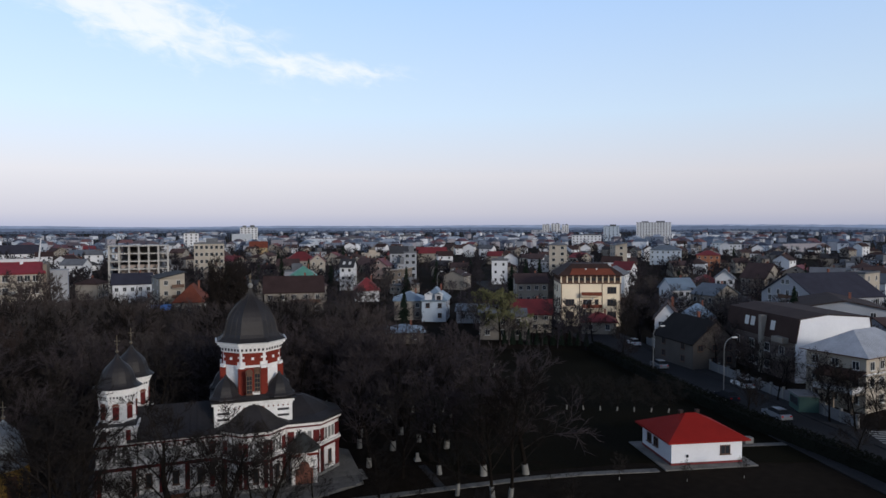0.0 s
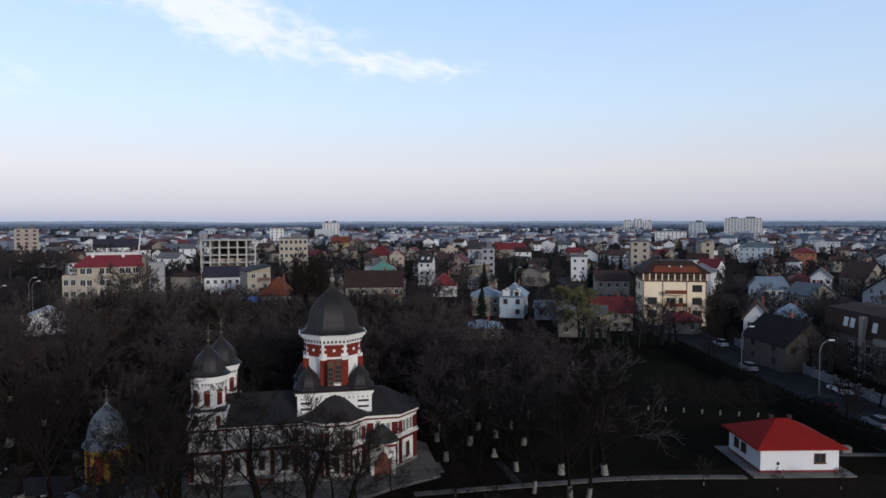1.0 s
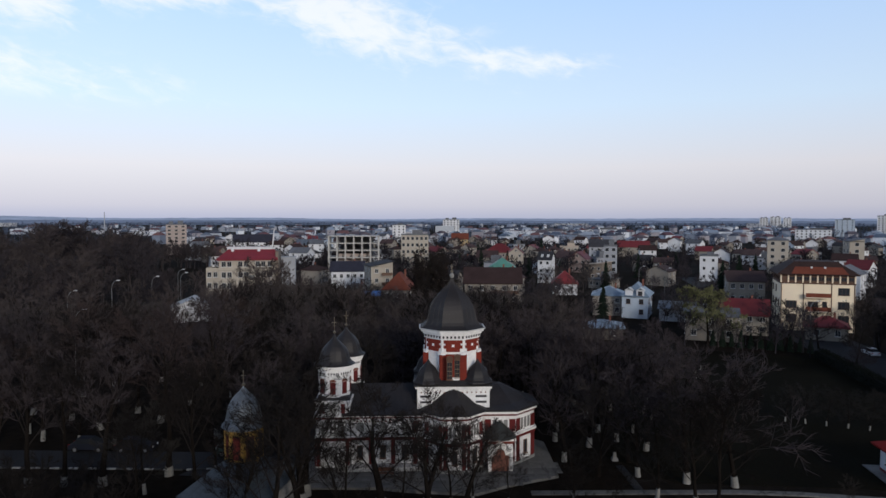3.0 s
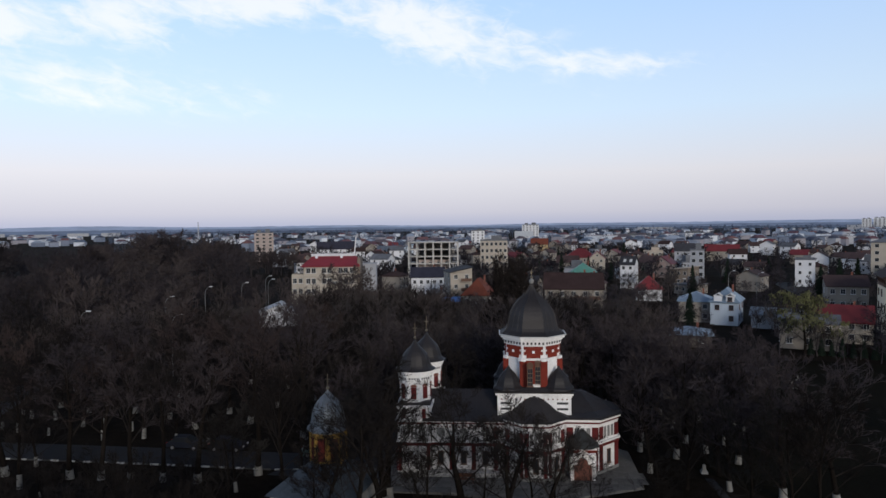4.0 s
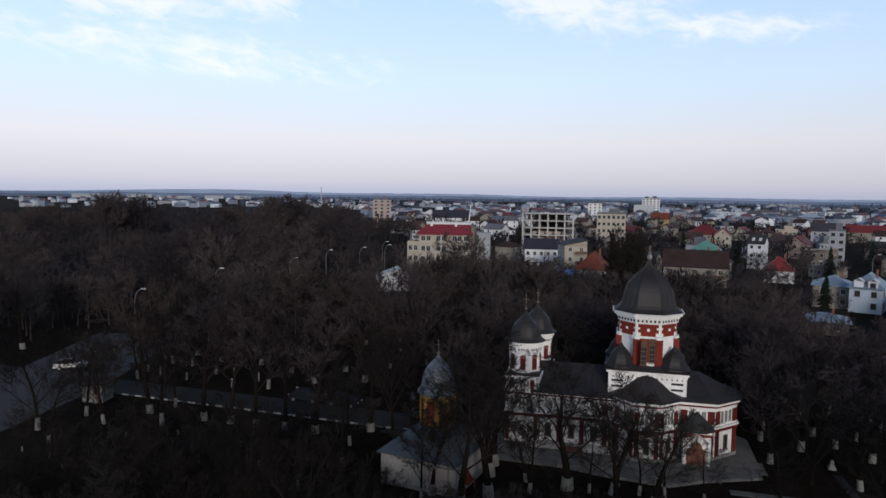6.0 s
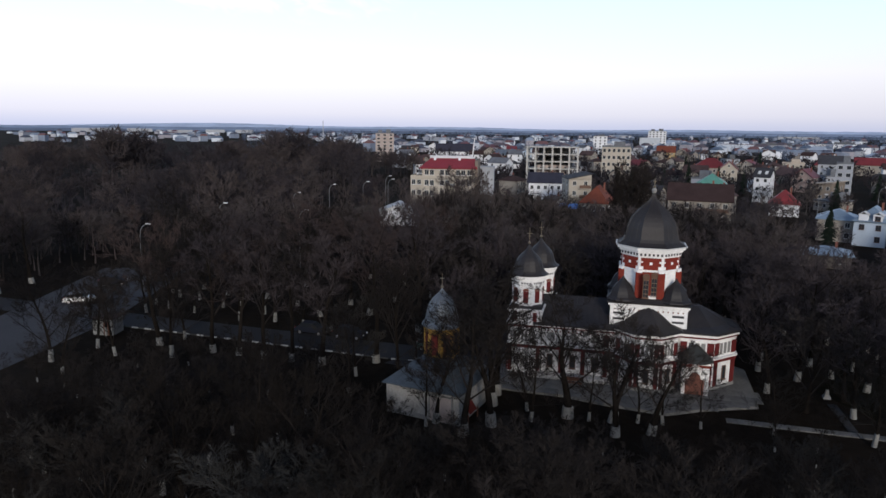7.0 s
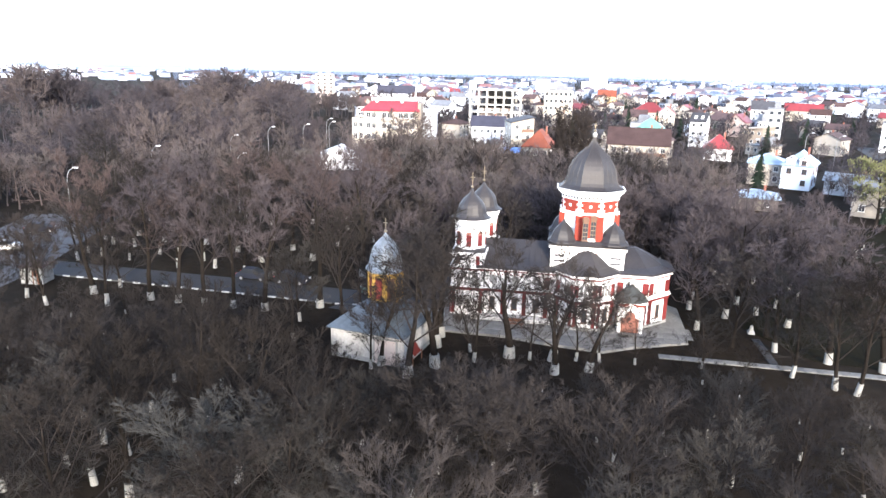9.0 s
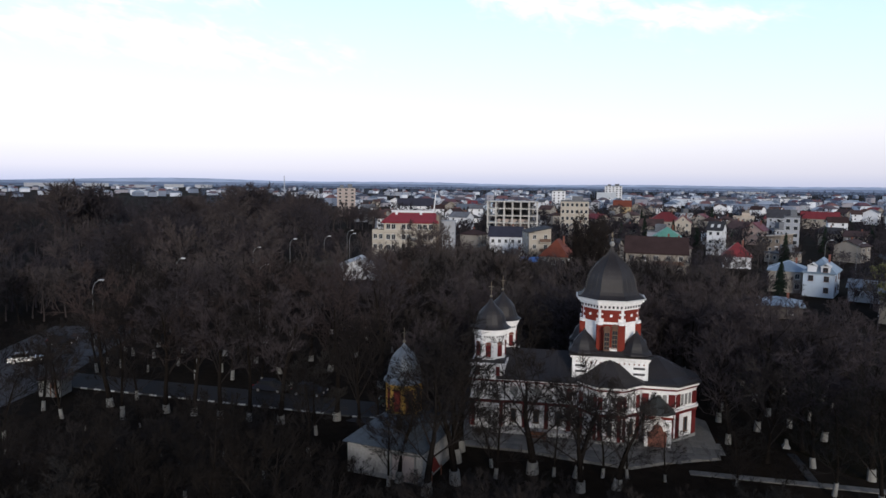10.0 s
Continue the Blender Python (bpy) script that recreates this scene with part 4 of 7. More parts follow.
for y in (-1.6, 1.7):
    window(house, -4.12, y, 1.6, -90, 1.0, 1.0, "frame_brown", bars=1)
part("meter_box", Shape().box(-2.3, -3.68, 0.95, 0.22, 0.12, 0.3), "glass_dark", house)

# ---- town houses ----


def roof_shape(kind, w, d, e, rise, o=0.5):
    """A roof over a block of w by d metres with eaves at e; returns the roof and what the wall needs to close it."""
    s, gable_ = Shape(), Shape()
    x, y = w / 2 + o, d / 2 + o
    drop = rise * o / (d / 2) if kind == "gable_x" else rise * o / (w / 2)
    if kind == "gable_x":
        z0, z1 = e - drop, e + rise
        s.slab([(-x, -y, z0), (x, -y, z0), (x, 0, z1), (-x, 0, z1)], 0.16)
        s.slab([(-x, y, z0), (x, y, z0), (x, 0, z1), (-x, 0, z1)], 0.16)
        for sx in (-1, 1):
            gable_.face((sx * w / 2, -d / 2, e), (sx * w / 2, d / 2, e), (sx * w / 2, 0, e + rise - 0.17))
    elif kind == "gable_y":
        z0, z1 = e - drop, e + rise
        s.slab([(-x, -y, z0), (-x, y, z0), (0, y, z1), (0, -y, z1)], 0.16)
        s.slab([(x, -y, z0), (x, y, z0), (0, y, z1), (0, -y, z1)], 0.16)
        for sy in (-1, 1):
            gable_.face((-w / 2, sy * d / 2, e), (w / 2, sy * d / 2, e), (0, sy * d / 2, e + rise - 0.17))
    elif kind == "hip":
        r = max(0.0, (w - d) / 2) if w > d else 0.0
        q = max(0.0, (d - w) / 2) if d > w else 0.0
        s.prism([(-x, -y), (x, -y), (x, y), (-x, y)], e - 0.12, e + 0.06)
        top, z = e + rise, e + 0.06
        A, B = ((-r, 0, top), (r, 0, top)) if w > d else ((0, -q, top), (0, q, top))
        if w > d:
            s.face((-x, -y, z), (x, -y, z), B, A)
            s.face((x, y, z), (-x, y, z), A, B)
            s.face((x, -y, z), (x, y, z), B)
            s.face((-x, y, z), (-x, -y, z), A)
        else:
            s.face((-x, -y, z), (x, -y, z), A)
            s.face((x, y, z), (-x, y, z), B)
            s.face((x, -y, z), (x, y, z), B, A)
            s.face((-x, y, z), (-x, -y, z), A, B)
    elif kind == "mono":
        s.slab([(-x, -y, e), (x, -y, e + rise), (x, y, e + rise), (-x, y, e)], 0.18)
        gable_.face((-w / 2, -d / 2, e - 0.3), (w / 2, -d / 2, e - 0.3), (w / 2, -d / 2, e + rise - 0.2), (-w / 2, -d / 2, e - 0.1))
        gable_.face((w / 2, -d / 2, e - 0.3), (w / 2, d / 2, e - 0.3), (w / 2, d / 2, e + rise - 0.2), (w / 2, -d / 2, e + rise - 0.2))
    else:
        s.box(0, 0, e, w + 0.3, d + 0.3, 0.22)
        s.box(0, -d / 2, e + 0.22, w + 0.3, 0.22, 0.3).box(0, d / 2, e + 0.22, w + 0.3, 0.22, 0.3)
        s.box(-w / 2, 0, e + 0.22, 0.22, d - 0.3, 0.3).box(w / 2, 0, e + 0.22, 0.22, d - 0.3, 0.3)
        if rise > 1.0:
            s.box(w * 0.1, d * 0.1, e + 0.22, w * 0.4, d * 0.4, rise)
    return s, gable_


def building(name, label, x, y, turn, w, d, eave, rise, kind, wall_mat, roof_mat, floors, cols, group="", win=(1.1, 1.3), frame_mat="frame_white", chimney=True, sides=True, small=False):
    ob = thing(name, label, "house" if name == "house" else "building", x, y, 0.0, turn, group)
    rs, gs = roof_shape(kind, w, d, eave, rise)
    wall = Shape().box(0, 0, 0, w, d, eave)
    k = len(wall.v)
    wall.v += gs.v
    wall.f += [tuple(i + k for i in f) for f in gs.f]
    wall.m += gs.m
    part("wall", wall, wall_mat, ob)
    rf = part("roof", rs, roof_mat, ob)
    step = (eave - 0.4) / max(floors, 1)
    ww, wh = min(win[0], w / max(cols, 1) * 0.6), min(win[1], step * 0.52)
    for f in range(floors):
        z = 0.3 + step * (f + 0.55)
        for c in range(cols):
            window(ob, -w / 2 + w * (c + 0.5) / cols, -d / 2 - 0.02, z, 0, ww, wh, frame_mat, small=small)
        if sides:
            n = max(1, int(d / 5))
            for c in range(n):
                for sx, tn in ((-1, -90), (1, 90)):
                    window(ob, sx * (w / 2 + 0.02), -d / 2 + d * (c + 0.5) / n, z, tn, ww, wh, frame_mat, small=small)
    if kind == "gable_y" and rise > 2:
        window(ob, 0, -d / 2 - 0.02, eave + rise * 0.35, 0, 0.9, 1.0, frame_mat, small=small)
    if chimney and kind in ("gable_x", "gable_y", "hip"):
        part("chimney", Shape().box(w * 0.2, d * 0.1, eave + rise * 0.4, 0.45, 0.45, rise * 0.6 + 0.6).box(w * 0.2, d * 0.1, eave + rise + 0.6, 0.55, 0.55, 0.1), "church_brick", rf, "brick chimney")
    return ob


PLACED = []       # centres that later houses and trees keep clear of
HOUSES = [
    ("large pale house with a broad dark slate-coloured gable roof", 95.3, 169.3, 15, 20.0, 18, 9.0, 5.2, "gable_x", "wall_pale", "roof_navy", 3, 5),
    ("cream block with recessed balconies", 122.0, 195.1, -50, 5.0, 12, 12.2, 0.9, "flat", "wall_cream", "roof_grey", 4, 3),
    ("pale blue-grey rendered gable building with a brown roof", 84.0, 143.5, -20, 15.0, 18, 9.4, 1.5, "gable_y", "wall_pale", "roof_umber", 3, 3),
    ("white gabled house with a brown roof", 48.2, 143.9, -19, 5.0, 7.0, 6.8, 3.2, "gable_y", "wall_white", "roof_brown", 2, 2),
    ("white house with a pale blue metal roof", 73.2, 209.7, 6, 7.4, 10, 6.7, 3.1, "gable_x", "wall_white", "roof_blue", 2, 4),
    ("beige house with a blue-grey sheet roof", 77.4, 191.1, -57, 7.2, 11, 6.9, 2.7, "gable_x", "wall_beige", "roof_bluegrey", 2, 3),
    ("low house with a dark red hipped roof", 105.6, 269.8, -11, 9.4, 11.0, 3.7, 2.9, "hip", "wall_beige", "roof_red", 1, 3),
    ("white gabled house with a grey roof", 102.7, 244.6, -23, 6.4, 10, 7.4, 2.8, "gable_y", "wall_white", "roof_grey", 2, 3),
    ("grey-beige house with a large brown roof", 121.1, 255.4, -55, 9.5, 12, 6.6, 5.2, "gable_x", "wall_beige", "roof_brown", 2, 4),
    ("low white house with a light blue metal roof", 62.7, 164.2, -6, 5.0, 9, 4.1, 2.8, "hip", "wall_white", "roof_blue", 1, 3),
    ("orange brick house with a red hipped roof", 154.1, 390.1, -22, 12.6, 11, 9.2, 2.6, "hip", "wall_brick", "roof_red", 3, 4),
    ("long pale blue house with a grey roof", 150.2, 453.5, -18, 20.0, 13.0, 9.9, 3.3, "hip", "wall_bluish", "roof_bluegrey", 3, 6),
    ("pale blue house with a hipped metal roof", 263.4, 640.3, -22, 13.4, 13.0, 9.9, 2.7, "hip", "wall_bluish", "roof_blue", 3, 4),
    ("white flat-roofed house in the town", 253.5, 583.3, -23, 9.8, 13.0, 9.9, 2.4, "flat", "wall_white", "roof_grey", 3, 3),
    ("plain cream block with a slanted flat top", 92.3, 353.5, 0, 6.1, 11.0, 16.1, 1.2, "mono", "wall_cream", "roof_grey", 5, 1),
    ("plain cream block with a curved grey top", 61.2, 357.7, -10, 9.0, 11.0, 16.1, 1.7, "hip", "wall_cream", "roof_grey", 5, 2),
    ("long white flat-roofed block far off", 189.4, 887.8, -12, 37.7, 16, 13.8, 2.1, "flat", "wall_white", "roof_grey", 4, 8),
    ("pale high-rise block far off", 290.0, 1158.7, -14, 26.1, 18, 25.4, 2.9, "flat", "wall_bluish", "roof_grey", 10, 4),
    ("white house with a bright red roof", 79.9, 295.8, -30, 8.0, 12, 7.3, 3.2, "gable_x", "wall_white", "roof_red", 2, 3),
    ("white flat-roofed house with terraces", 25.7, 305.5, -5, 7.0, 11, 10.6, 1.3, "flat", "wall_white", "roof_grey", 3, 2),
    ("beige three-storey house with a dark roof", 25.4, 196.8, 3, 9.0, 9.0, 9.9, 2.3, "gable_x", "wall_beige", "roof_brown", 3, 4),
    ("white three-storey house with a dark roof and roof windows", -39.1, 277.0, -2, 5.3, 10, 9.8, 3.0, "gable_x", "wall_white", "roof_dark", 3, 2),
    ("low house with a steep crimson roof", -26.9, 235.9, 8, 8.4, 8.0, 3.9, 4.2, "hip", "wall_white", "roof_red", 1, 2),
    ("wide pale house with a dark red-brown tiled roof and balconies", -39.6, 177.9, 13, 14.7, 12, 9.4, 3.6, "gable_x", "wall_beige", "roof_darkred", 3, 5),
    ("house with a faded green sheet roof", -54.8, 263.4, 12, 9.8, 11.0, 6.8, 3.9, "hip", "wall_beige", "roof_green", 2, 2),
    ("low building with a flat tan roof", -19.5, 296.0, -16, 7.7, 13.0, 6.8, 0.9, "mono", "wall_tan", "roof_tan", 2, 3),
    ("long white warehouse far off", -75.0, 1291.2, 3, 74.9, 34.0, 6.8, 3.2, "flat", "wall_white", "roof_grey", 2, 8),
    ("long grey warehouse far off", -150.8, 1077.1, 8, 101.3, 35.0, 6.8, 2.6, "flat", "wall_pale", "roof_grey", 2, 10),
    ("pink gabled house with a red roof", -31.0, 337.5, -10, 8.6, 11.0, 6.8, 3.4, "gable_y", "wall_pink", "roof_red", 2, 3),
    ("house with a broad red hipped roof", -81.4, 384.5, 12, 17.1, 13.0, 6.8, 5.0, "hip", "wall_beige", "roof_red", 2, 4),
    ("cream gabled house with a red roof", -62.9, 335.9, 11, 7.4, 12, 9.2, 3.3, "gable_y", "wall_cream", "roof_red", 3, 2),
    ("cream house with a flat tan roof", -51.2, 474.9, 6, 12.5, 13.0, 6.8, 2.3, "flat", "wall_cream", "roof_tan", 2, 3),
    ("narrow pale four-storey block", -16.4, 335.3, 3, 6.1, 10.0, 13.0, 3.0, "flat", "wall_pale", "roof_grey", 4, 2),
    ("house with a steep dark roof", -26.0, 396.0, 4, 10.4, 12, 10.6, 3.9, "gable_x", "wall_pale", "roof_dark", 3, 3),
    ("row house with a red tiled roof", -8.4, 493.1, 1, 21.2, 14.0, 6.8, 4.1, "gable_x", "wall_beige", "roof_red", 2, 4),
    ("cream three-storey house with a slanted dark roof and balconies", -78.4, 191.1, 34, 6.6, 11, 11.9, 1.5, "mono", "wall_cream", "roof_dark", 4, 2),
    ("house with a bright orange tiled hipped roof", -66.2, 177.2, 10, 7.1, 11, 6.7, 4.4, "hip", "wall_beige", "roof_orange", 2, 3),
    ("small white shed with a pale roof", -85.2, 191.9, 39, 5.8, 12.0, 3.7, 2.3, "gable_y", "wall_white", "roof_grey", 1, 2),
    ("long white house with a dark blue-grey roof", -100.5, 217.0, 25, 11.4, 11, 8.2, 3.0, "gable_x", "wall_white", "roof_navy", 2, 5),
    ("pale pink house with a red balcony band", -123.3, 273.5, 24, 13.6, 12, 11.2, 3.1, "hip", "wall_pinkish", "roof_dark", 3, 4),
    ("cream five-storey apartment block", -117.5, 337.6, 19, 14.0, 16, 17.6, 2.4, "flat", "wall_cream", "roof_grey", 5, 6),
    ("white six-storey apartment block in the town", -265.6, 708.9, 21, 14.5, 21.0, 19.2, 1.8, "flat", "wall_white", "roof_grey", 6, 3),
    ("beige house with a low red roof", -132.8, 379.0, 19, 10.1, 16.0, 6.8, 2.8, "gable_x", "wall_beige", "roof_red", 2, 3),
    ("low white gabled hall with a pale metal roof", -111.3, 146.5, 34, 11.5, 9.0, 3.6, 2.3, "gable_y", "wall_white", "roof_white", 1, 4),
    ("white house with a dark roof", -316.7, 495.9, 33, 31.7, 15.0, 6.8, 6.3, "gable_x", "wall_white", "roof_navy", 2, 4),
    ("cream house with a grey sheet roof", -247.0, 460.5, 28, 15.1, 16.0, 6.8, 3.7, "gable_x", "wall_cream", "roof_bluegrey", 2, 3),
    ("low shed with a pale blue metal roof", -237.0, 469.3, 27, 13.0, 16.0, 6.8, 4.6, "mono", "wall_bluish", "roof_blue", 2, 3),
    ("white house with a pale roof", -253.0, 845.9, 17, 23.2, 16.0, 9.9, 7.2, "gable_x", "wall_white", "roof_white", 3, 3),
    ("ochre house with an orange roof", -173.8, 633.1, 15, 16.0, 16.0, 6.8, 5.5, "gable_x", "wall_yellow", "roof_orange", 2, 3),
]
for lab, x, y, turn, w, d, e, rise, kind, wm, rm, floors, cols in HOUSES:
    PLACED.append((x, y, max(w, d) * 0.75 + 2))
    hs = building("house", lab, x, y, turn, w, d, e, rise, kind, wm, rm, floors, cols, chimney=kind != "flat", small=y > 240, win=(1.7, 1.7) if "block" in lab else (1.1, 1.3))
    if "broad dark slate" in lab:
        for y_ in (-6.2, -3.1, 0.0, 3.1, 6.2):
            window(hs, -w / 2 - 0.02, y_, e + 0.3, -90, 1.1, 1.4)
        for y_ in (-1.6, 1.6):
            window(hs, -w / 2 - 0.02, y_, e + 3.0, -90, 1.0, 1.2)
        bal = part("balcony", Shape().box(-w / 2 - 0.6, -2.0, e - 1.2, 1.2, 8.0, 0.16), wm, hs)
        part("railing", Shape().box(-w / 2 - 1.16, -2.0, e - 1.04, 0.06, 8.0, 0.95), "frame_brown", bal)
    if "roof windows" in lab:
        for k in (-1.2, 1.2):
            part("roof_window", Shape().slab([(k - 0.5, -d / 2 * 0.75, e + rise * 0.25 + 0.06), (k + 0.5, -d / 2 * 0.75, e + rise * 0.25 + 0.06), (k + 0.5, -d / 2 * 0.4, e + rise * 0.6 + 0.06), (k - 0.5, -d / 2 * 0.4, e + rise * 0.6 + 0.06)], 0.08), "frame_white", hs)
    if "balconies" in lab:
        for f in range(1, floors):
            z = 0.3 + (e - 0.4) / floors * f
            bal = part("balcony", Shape().box(w * 0.2, -d / 2 - 0.55, z, w * 0.5, 1.1, 0.16), wm, hs)
            part("railing", Shape().box(w * 0.2, -d / 2 - 1.05, z + 0.16, w * 0.5, 0.08, 0.95), "frame_brown", bal)
    if "balcony band" in lab:
        part("balcony_band", Shape().box(0, -d / 2 - 0.4, e * 0.62, w * 0.6, 0.8, 0.9), "church_red", hs, "dull red balcony front")

# the cream hotel with brown attic
hotel = thing("hotel", "cream four-storey hotel with a brown mansard roof and brown windows", "building", 38.5, 180.5, 0.0, -2.0)
PLACED.append((38.5, 180.5, 16))
part("wall", Shape().box(0, 0, 0, 15.4, 13.5, 11.2), "wall_hotel", hotel, "smooth cream render")
part("attic_wall", Shape().box(0, 0, 11.2, 15.3, 13.4, 1.9), "frame_brown", hotel, "brown attic band")
for i in range(11):
    part("attic_pier", Shape().box(-7.65 + i * 1.53, -6.72, 11.3, 0.3, 0.16, 1.8), "wall_hotel", hotel)
part("cornice", Shape().box(0, 0, 11.0, 15.7, 13.8, 0.25), "frame_brown", hotel, "brown cornice line")
s = Shape().box(0, 0, 13.1, 17.0, 15.0, 0.25)
s.prism([(-8.4, -7.4), (8.4, -7.4), (8.4, 7.4), (-8.4, 7.4)], 13.35, 16.1, grow=-0.45)
part("roof", s, "roof_umber", hotel, "brown sheet roof with wide eaves")
part("roof_front", Shape().slab([(-5.6, -7.46, 13.42), (6.2, -7.46, 13.42), (5.2, -5.75, 14.95), (-4.6, -5.75, 14.95)], 0.1), "roof_orange", hotel, "orange-brown front roof slope")
for x in (-1.2, 1.6):
    part("roof_vent", Shape().box(x, -5.9, 14.3, 0.4, 0.4, 0.7), "wall_white", hotel)
for i in range(10):
    window(hotel, -6.9 + i * 1.53, -6.73, 12.2, 0, 1.1, 1.0, "frame_brown")
for i in range(7):
    window(hotel, -7.68, -5.7 + i * 1.9, 12.2, -90, 1.1, 1.0, "frame_brown")
for z in (9.4, 6.2, 3.0):
    for x in (-5.4, 5.4):
        window(hotel, x, -6.78, z, 0, 2.3, 1.7, "frame_brown", bars=2)
    window(hotel, -0.9, -6.78, z, 0, 2.2, 1.5, "frame_brown", bars=2)
    window(hotel, 1.5, -6.78, z - 0.25, 0, 1.0, 2.1, "frame_brown", bars=0)
    bal = part("balcony", Shape().box(0.0, -7.4, z - 1.55, 5.2, 1.3, 0.18), "wall_hotel", hotel)
    part("railing", Shape().box(0.0, -8.0, z - 1.37, 5.2, 0.1, 0.95), "roof_orange", bal, "orange-brown balcony front")
    for y in (-4.5, 0, 4.5):
        window(hotel, -7.73, y, z, -90, 1.2, 1.6, "frame_brown")
for x in (-7.55, -2.9, 2.9, 7.55):
    part("pipe", Shape().box(x, -6.8, 0, 0.18, 0.12, 11.0), "frame_brown", hotel)

# the five-storey building with the red roof
red = thing("apartment_building", "cream five-storey building with a low red metal roof", "building", -108.0, 166.0, 0.0, 27.0)
PLACED.append((-108, 166, 18))
part("wall", Shape().box(0.6, 0, 0, 15.0, 12.0, 14.6), "wall_cream", red, "cream plaster walls")
part("side_wing", Shape().box(-8.7, 0.5, 0, 3.6, 10.0, 11.6), "wall_cream", red, "lower wing with a roof terrace")
part("plinth", Shape().box(0.6, -6.05, 0, 15.1, 0.14, 0.9), "kerb_grey", red)
for z in (2.95, 5.9, 8.85, 11.8):
    part("string_course", Shape().box(0.6, -6.05, z, 15.1, 0.12, 0.14), "wall_beige", red)
s = Shape().box(0.6, 0, 14.6, 15.9, 12.9, 0.22)
s.slab([(-7.7, -6.8, 14.85), (8.9, -6.8, 14.85), (7.4, 1.6, 17.3), (-5.4, 1.6, 17.3)], 0.12)
s.slab([(-7.7, 6.8, 14.85), (8.9, 6.8, 14.85), (7.4, 1.6, 17.3), (-5.4, 1.6, 17.3)], 0.12)
s.slab([(-7.7, -6.8, 14.85), (-5.4, 1.6, 17.3), (-7.7, 6.8, 14.85)], 0.12)
rr = part("roof", s, "roof_crimson", red, "deep red sheet roof")
for i in range(14):
    part("roof_seam", Shape().tube((-7.2 + i * 1.19, -6.8, 14.9), (-5.2 + i * 0.94, 1.6, 17.35), 0.05, 0.05, 4), "roof_crimson", rr)
for x in (-4.0, 3.2):
    part("chimney", Shape().box(x, 0.2, 16.4, 0.7, 0.7, 1.5).box(x, 0.2, 17.9, 0.9, 0.9, 0.12), "wall_white", rr, "pale chimney")
part("lift_house", Shape().box(0.5, 3.4, 15.5, 12.5, 2.4, 2.3).box(0.5, 3.4, 17.8, 12.9, 2.8, 0.16), "wall_white", red)
part("gable_wall", Shape().prism([(8.1, -5.0), (8.9, -5.0), (8.9, 6.0), (8.1, 6.0)], 0, 16.9), "wall_tan", red, "tan fire wall")
part("stair_block", Shape().box(11.2, 4.6, 0, 4.0, 5.0, 14.8).box(11.2, 4.6, 14.8, 4.3, 5.3, 0.2), "wall_pale", red, "plain grey rendered stair block")
for f in range(5):
    z = 1.8 + f * 2.95
    for x in (-5.6, -4.1, -1.2, 0.3, 3.4, 4.9, 6.6):
        window(red, x, -6.02, z, 0, 1.25, 1.55, bars=1)
    if f < 4:
        for x in (-9.6, -8.0):
            window(red, x, -4.52, z, 0, 1.15, 1.5)
        for y in (-2.5, 0.5, 3.5):
            window(red, -10.52, y, z, -90, 1.2, 1.5)
    if 0 < f < 4:
        bal = part("balcony", Shape().box(1.85, -6.55, z - 1.1, 1.6, 1.1, 0.14), "wall_beige", red)
        part("railing", Shape().box(1.85, -7.05, z - 0.96, 1.6, 0.06, 0.9), "lamp_grey", bal)
part("balustrade", Shape().box(-8.7, -4.4, 11.6, 3.6, 0.14, 0.95), "wall_cream", red)
part("balustrade", Shape().box(-10.4, 0.6, 11.6, 0.14, 9.8, 0.95), "wall_cream", red)
part("terrace_door", Shape().box(-6.93, -1.0, 11.65, 0.06, 1.6, 2.2), "glass_dark", red)

# the bare concrete frame
conc = thing("concrete_frame", "unfinished bare concrete frame building with open storeys", "building", -122.0, 270.0, 0.0, 22.0)
PLACED.append((-122, 270, 20))
for f in range(7):
    part("floor_slab", Shape().box(0, 0, f * 3.05 + 0.1, 22.0, 13.0, 0.42), "concrete", conc)
for i in range(7):
    for j in range(3):
        part("column", Shape().box(-10.6 + i * 3.53, -6.1 + j * 6.1, 0.1, 0.6, 0.6, 18.5), "concrete", conc)
# inner walls darker than the frame: the interior shade is in their colour
part("core_wall", Shape().box(1.0, 4.5, 0.1, 14.5, 0.3, 18.3).box(7.4, -0.5, 0.1, 0.3, 8.0, 18.3).box(-4.0, 0.8, 0.1, 0.3, 7.0, 18.3), "fence_grey", conc, "inner block walls, greyed for the shade inside")



# high-rise blocks far off
def tower_block(label, x, y, turn, w, d, h, floors, cols, wm):
    ob = thing("tower_block", label, "building", x, y, 0.0, turn)
    PLACED.append((x, y, w))
    part("wall", Shape().box(0, 0, 0, w, d, h), wm, ob)
    part("roof", Shape().box(0, 0, h, w * 1.01, d * 1.01, 0.5).box(w * 0.2, 0, h + 0.5, w * 0.25, d * 0.6, 2.6).box(-w * 0.25, 0, h + 0.5, w * 0.2, d * 0.6, 2.0), "roof_grey", ob)
    step_ = h / floors
    for f in range(floors):
        for c in range(cols):
            window(ob, -w / 2 + w * (c + 0.5) / cols, -d / 2 - 0.02, step_ * (f + 0.55), 0, w / cols * 0.45, step_ * 0.5, small=True)
        if f:
            part("balcony", Shape().box(0, -d / 2 - 0.5, step_ * f, w * 0.8, 1.0, 0.9), wm, ob)
    return ob


tower_block("long white twelve-storey block on the skyline", 385.0, 1230.0, -17.0, 60.0, 16.0, 32.0, 11, 12, "wall_white")
tower_block("white ten-storey block in the town", -254.0, 880.0, 16.0, 22.0, 16.0, 25.0, 9, 5, "wall_white")
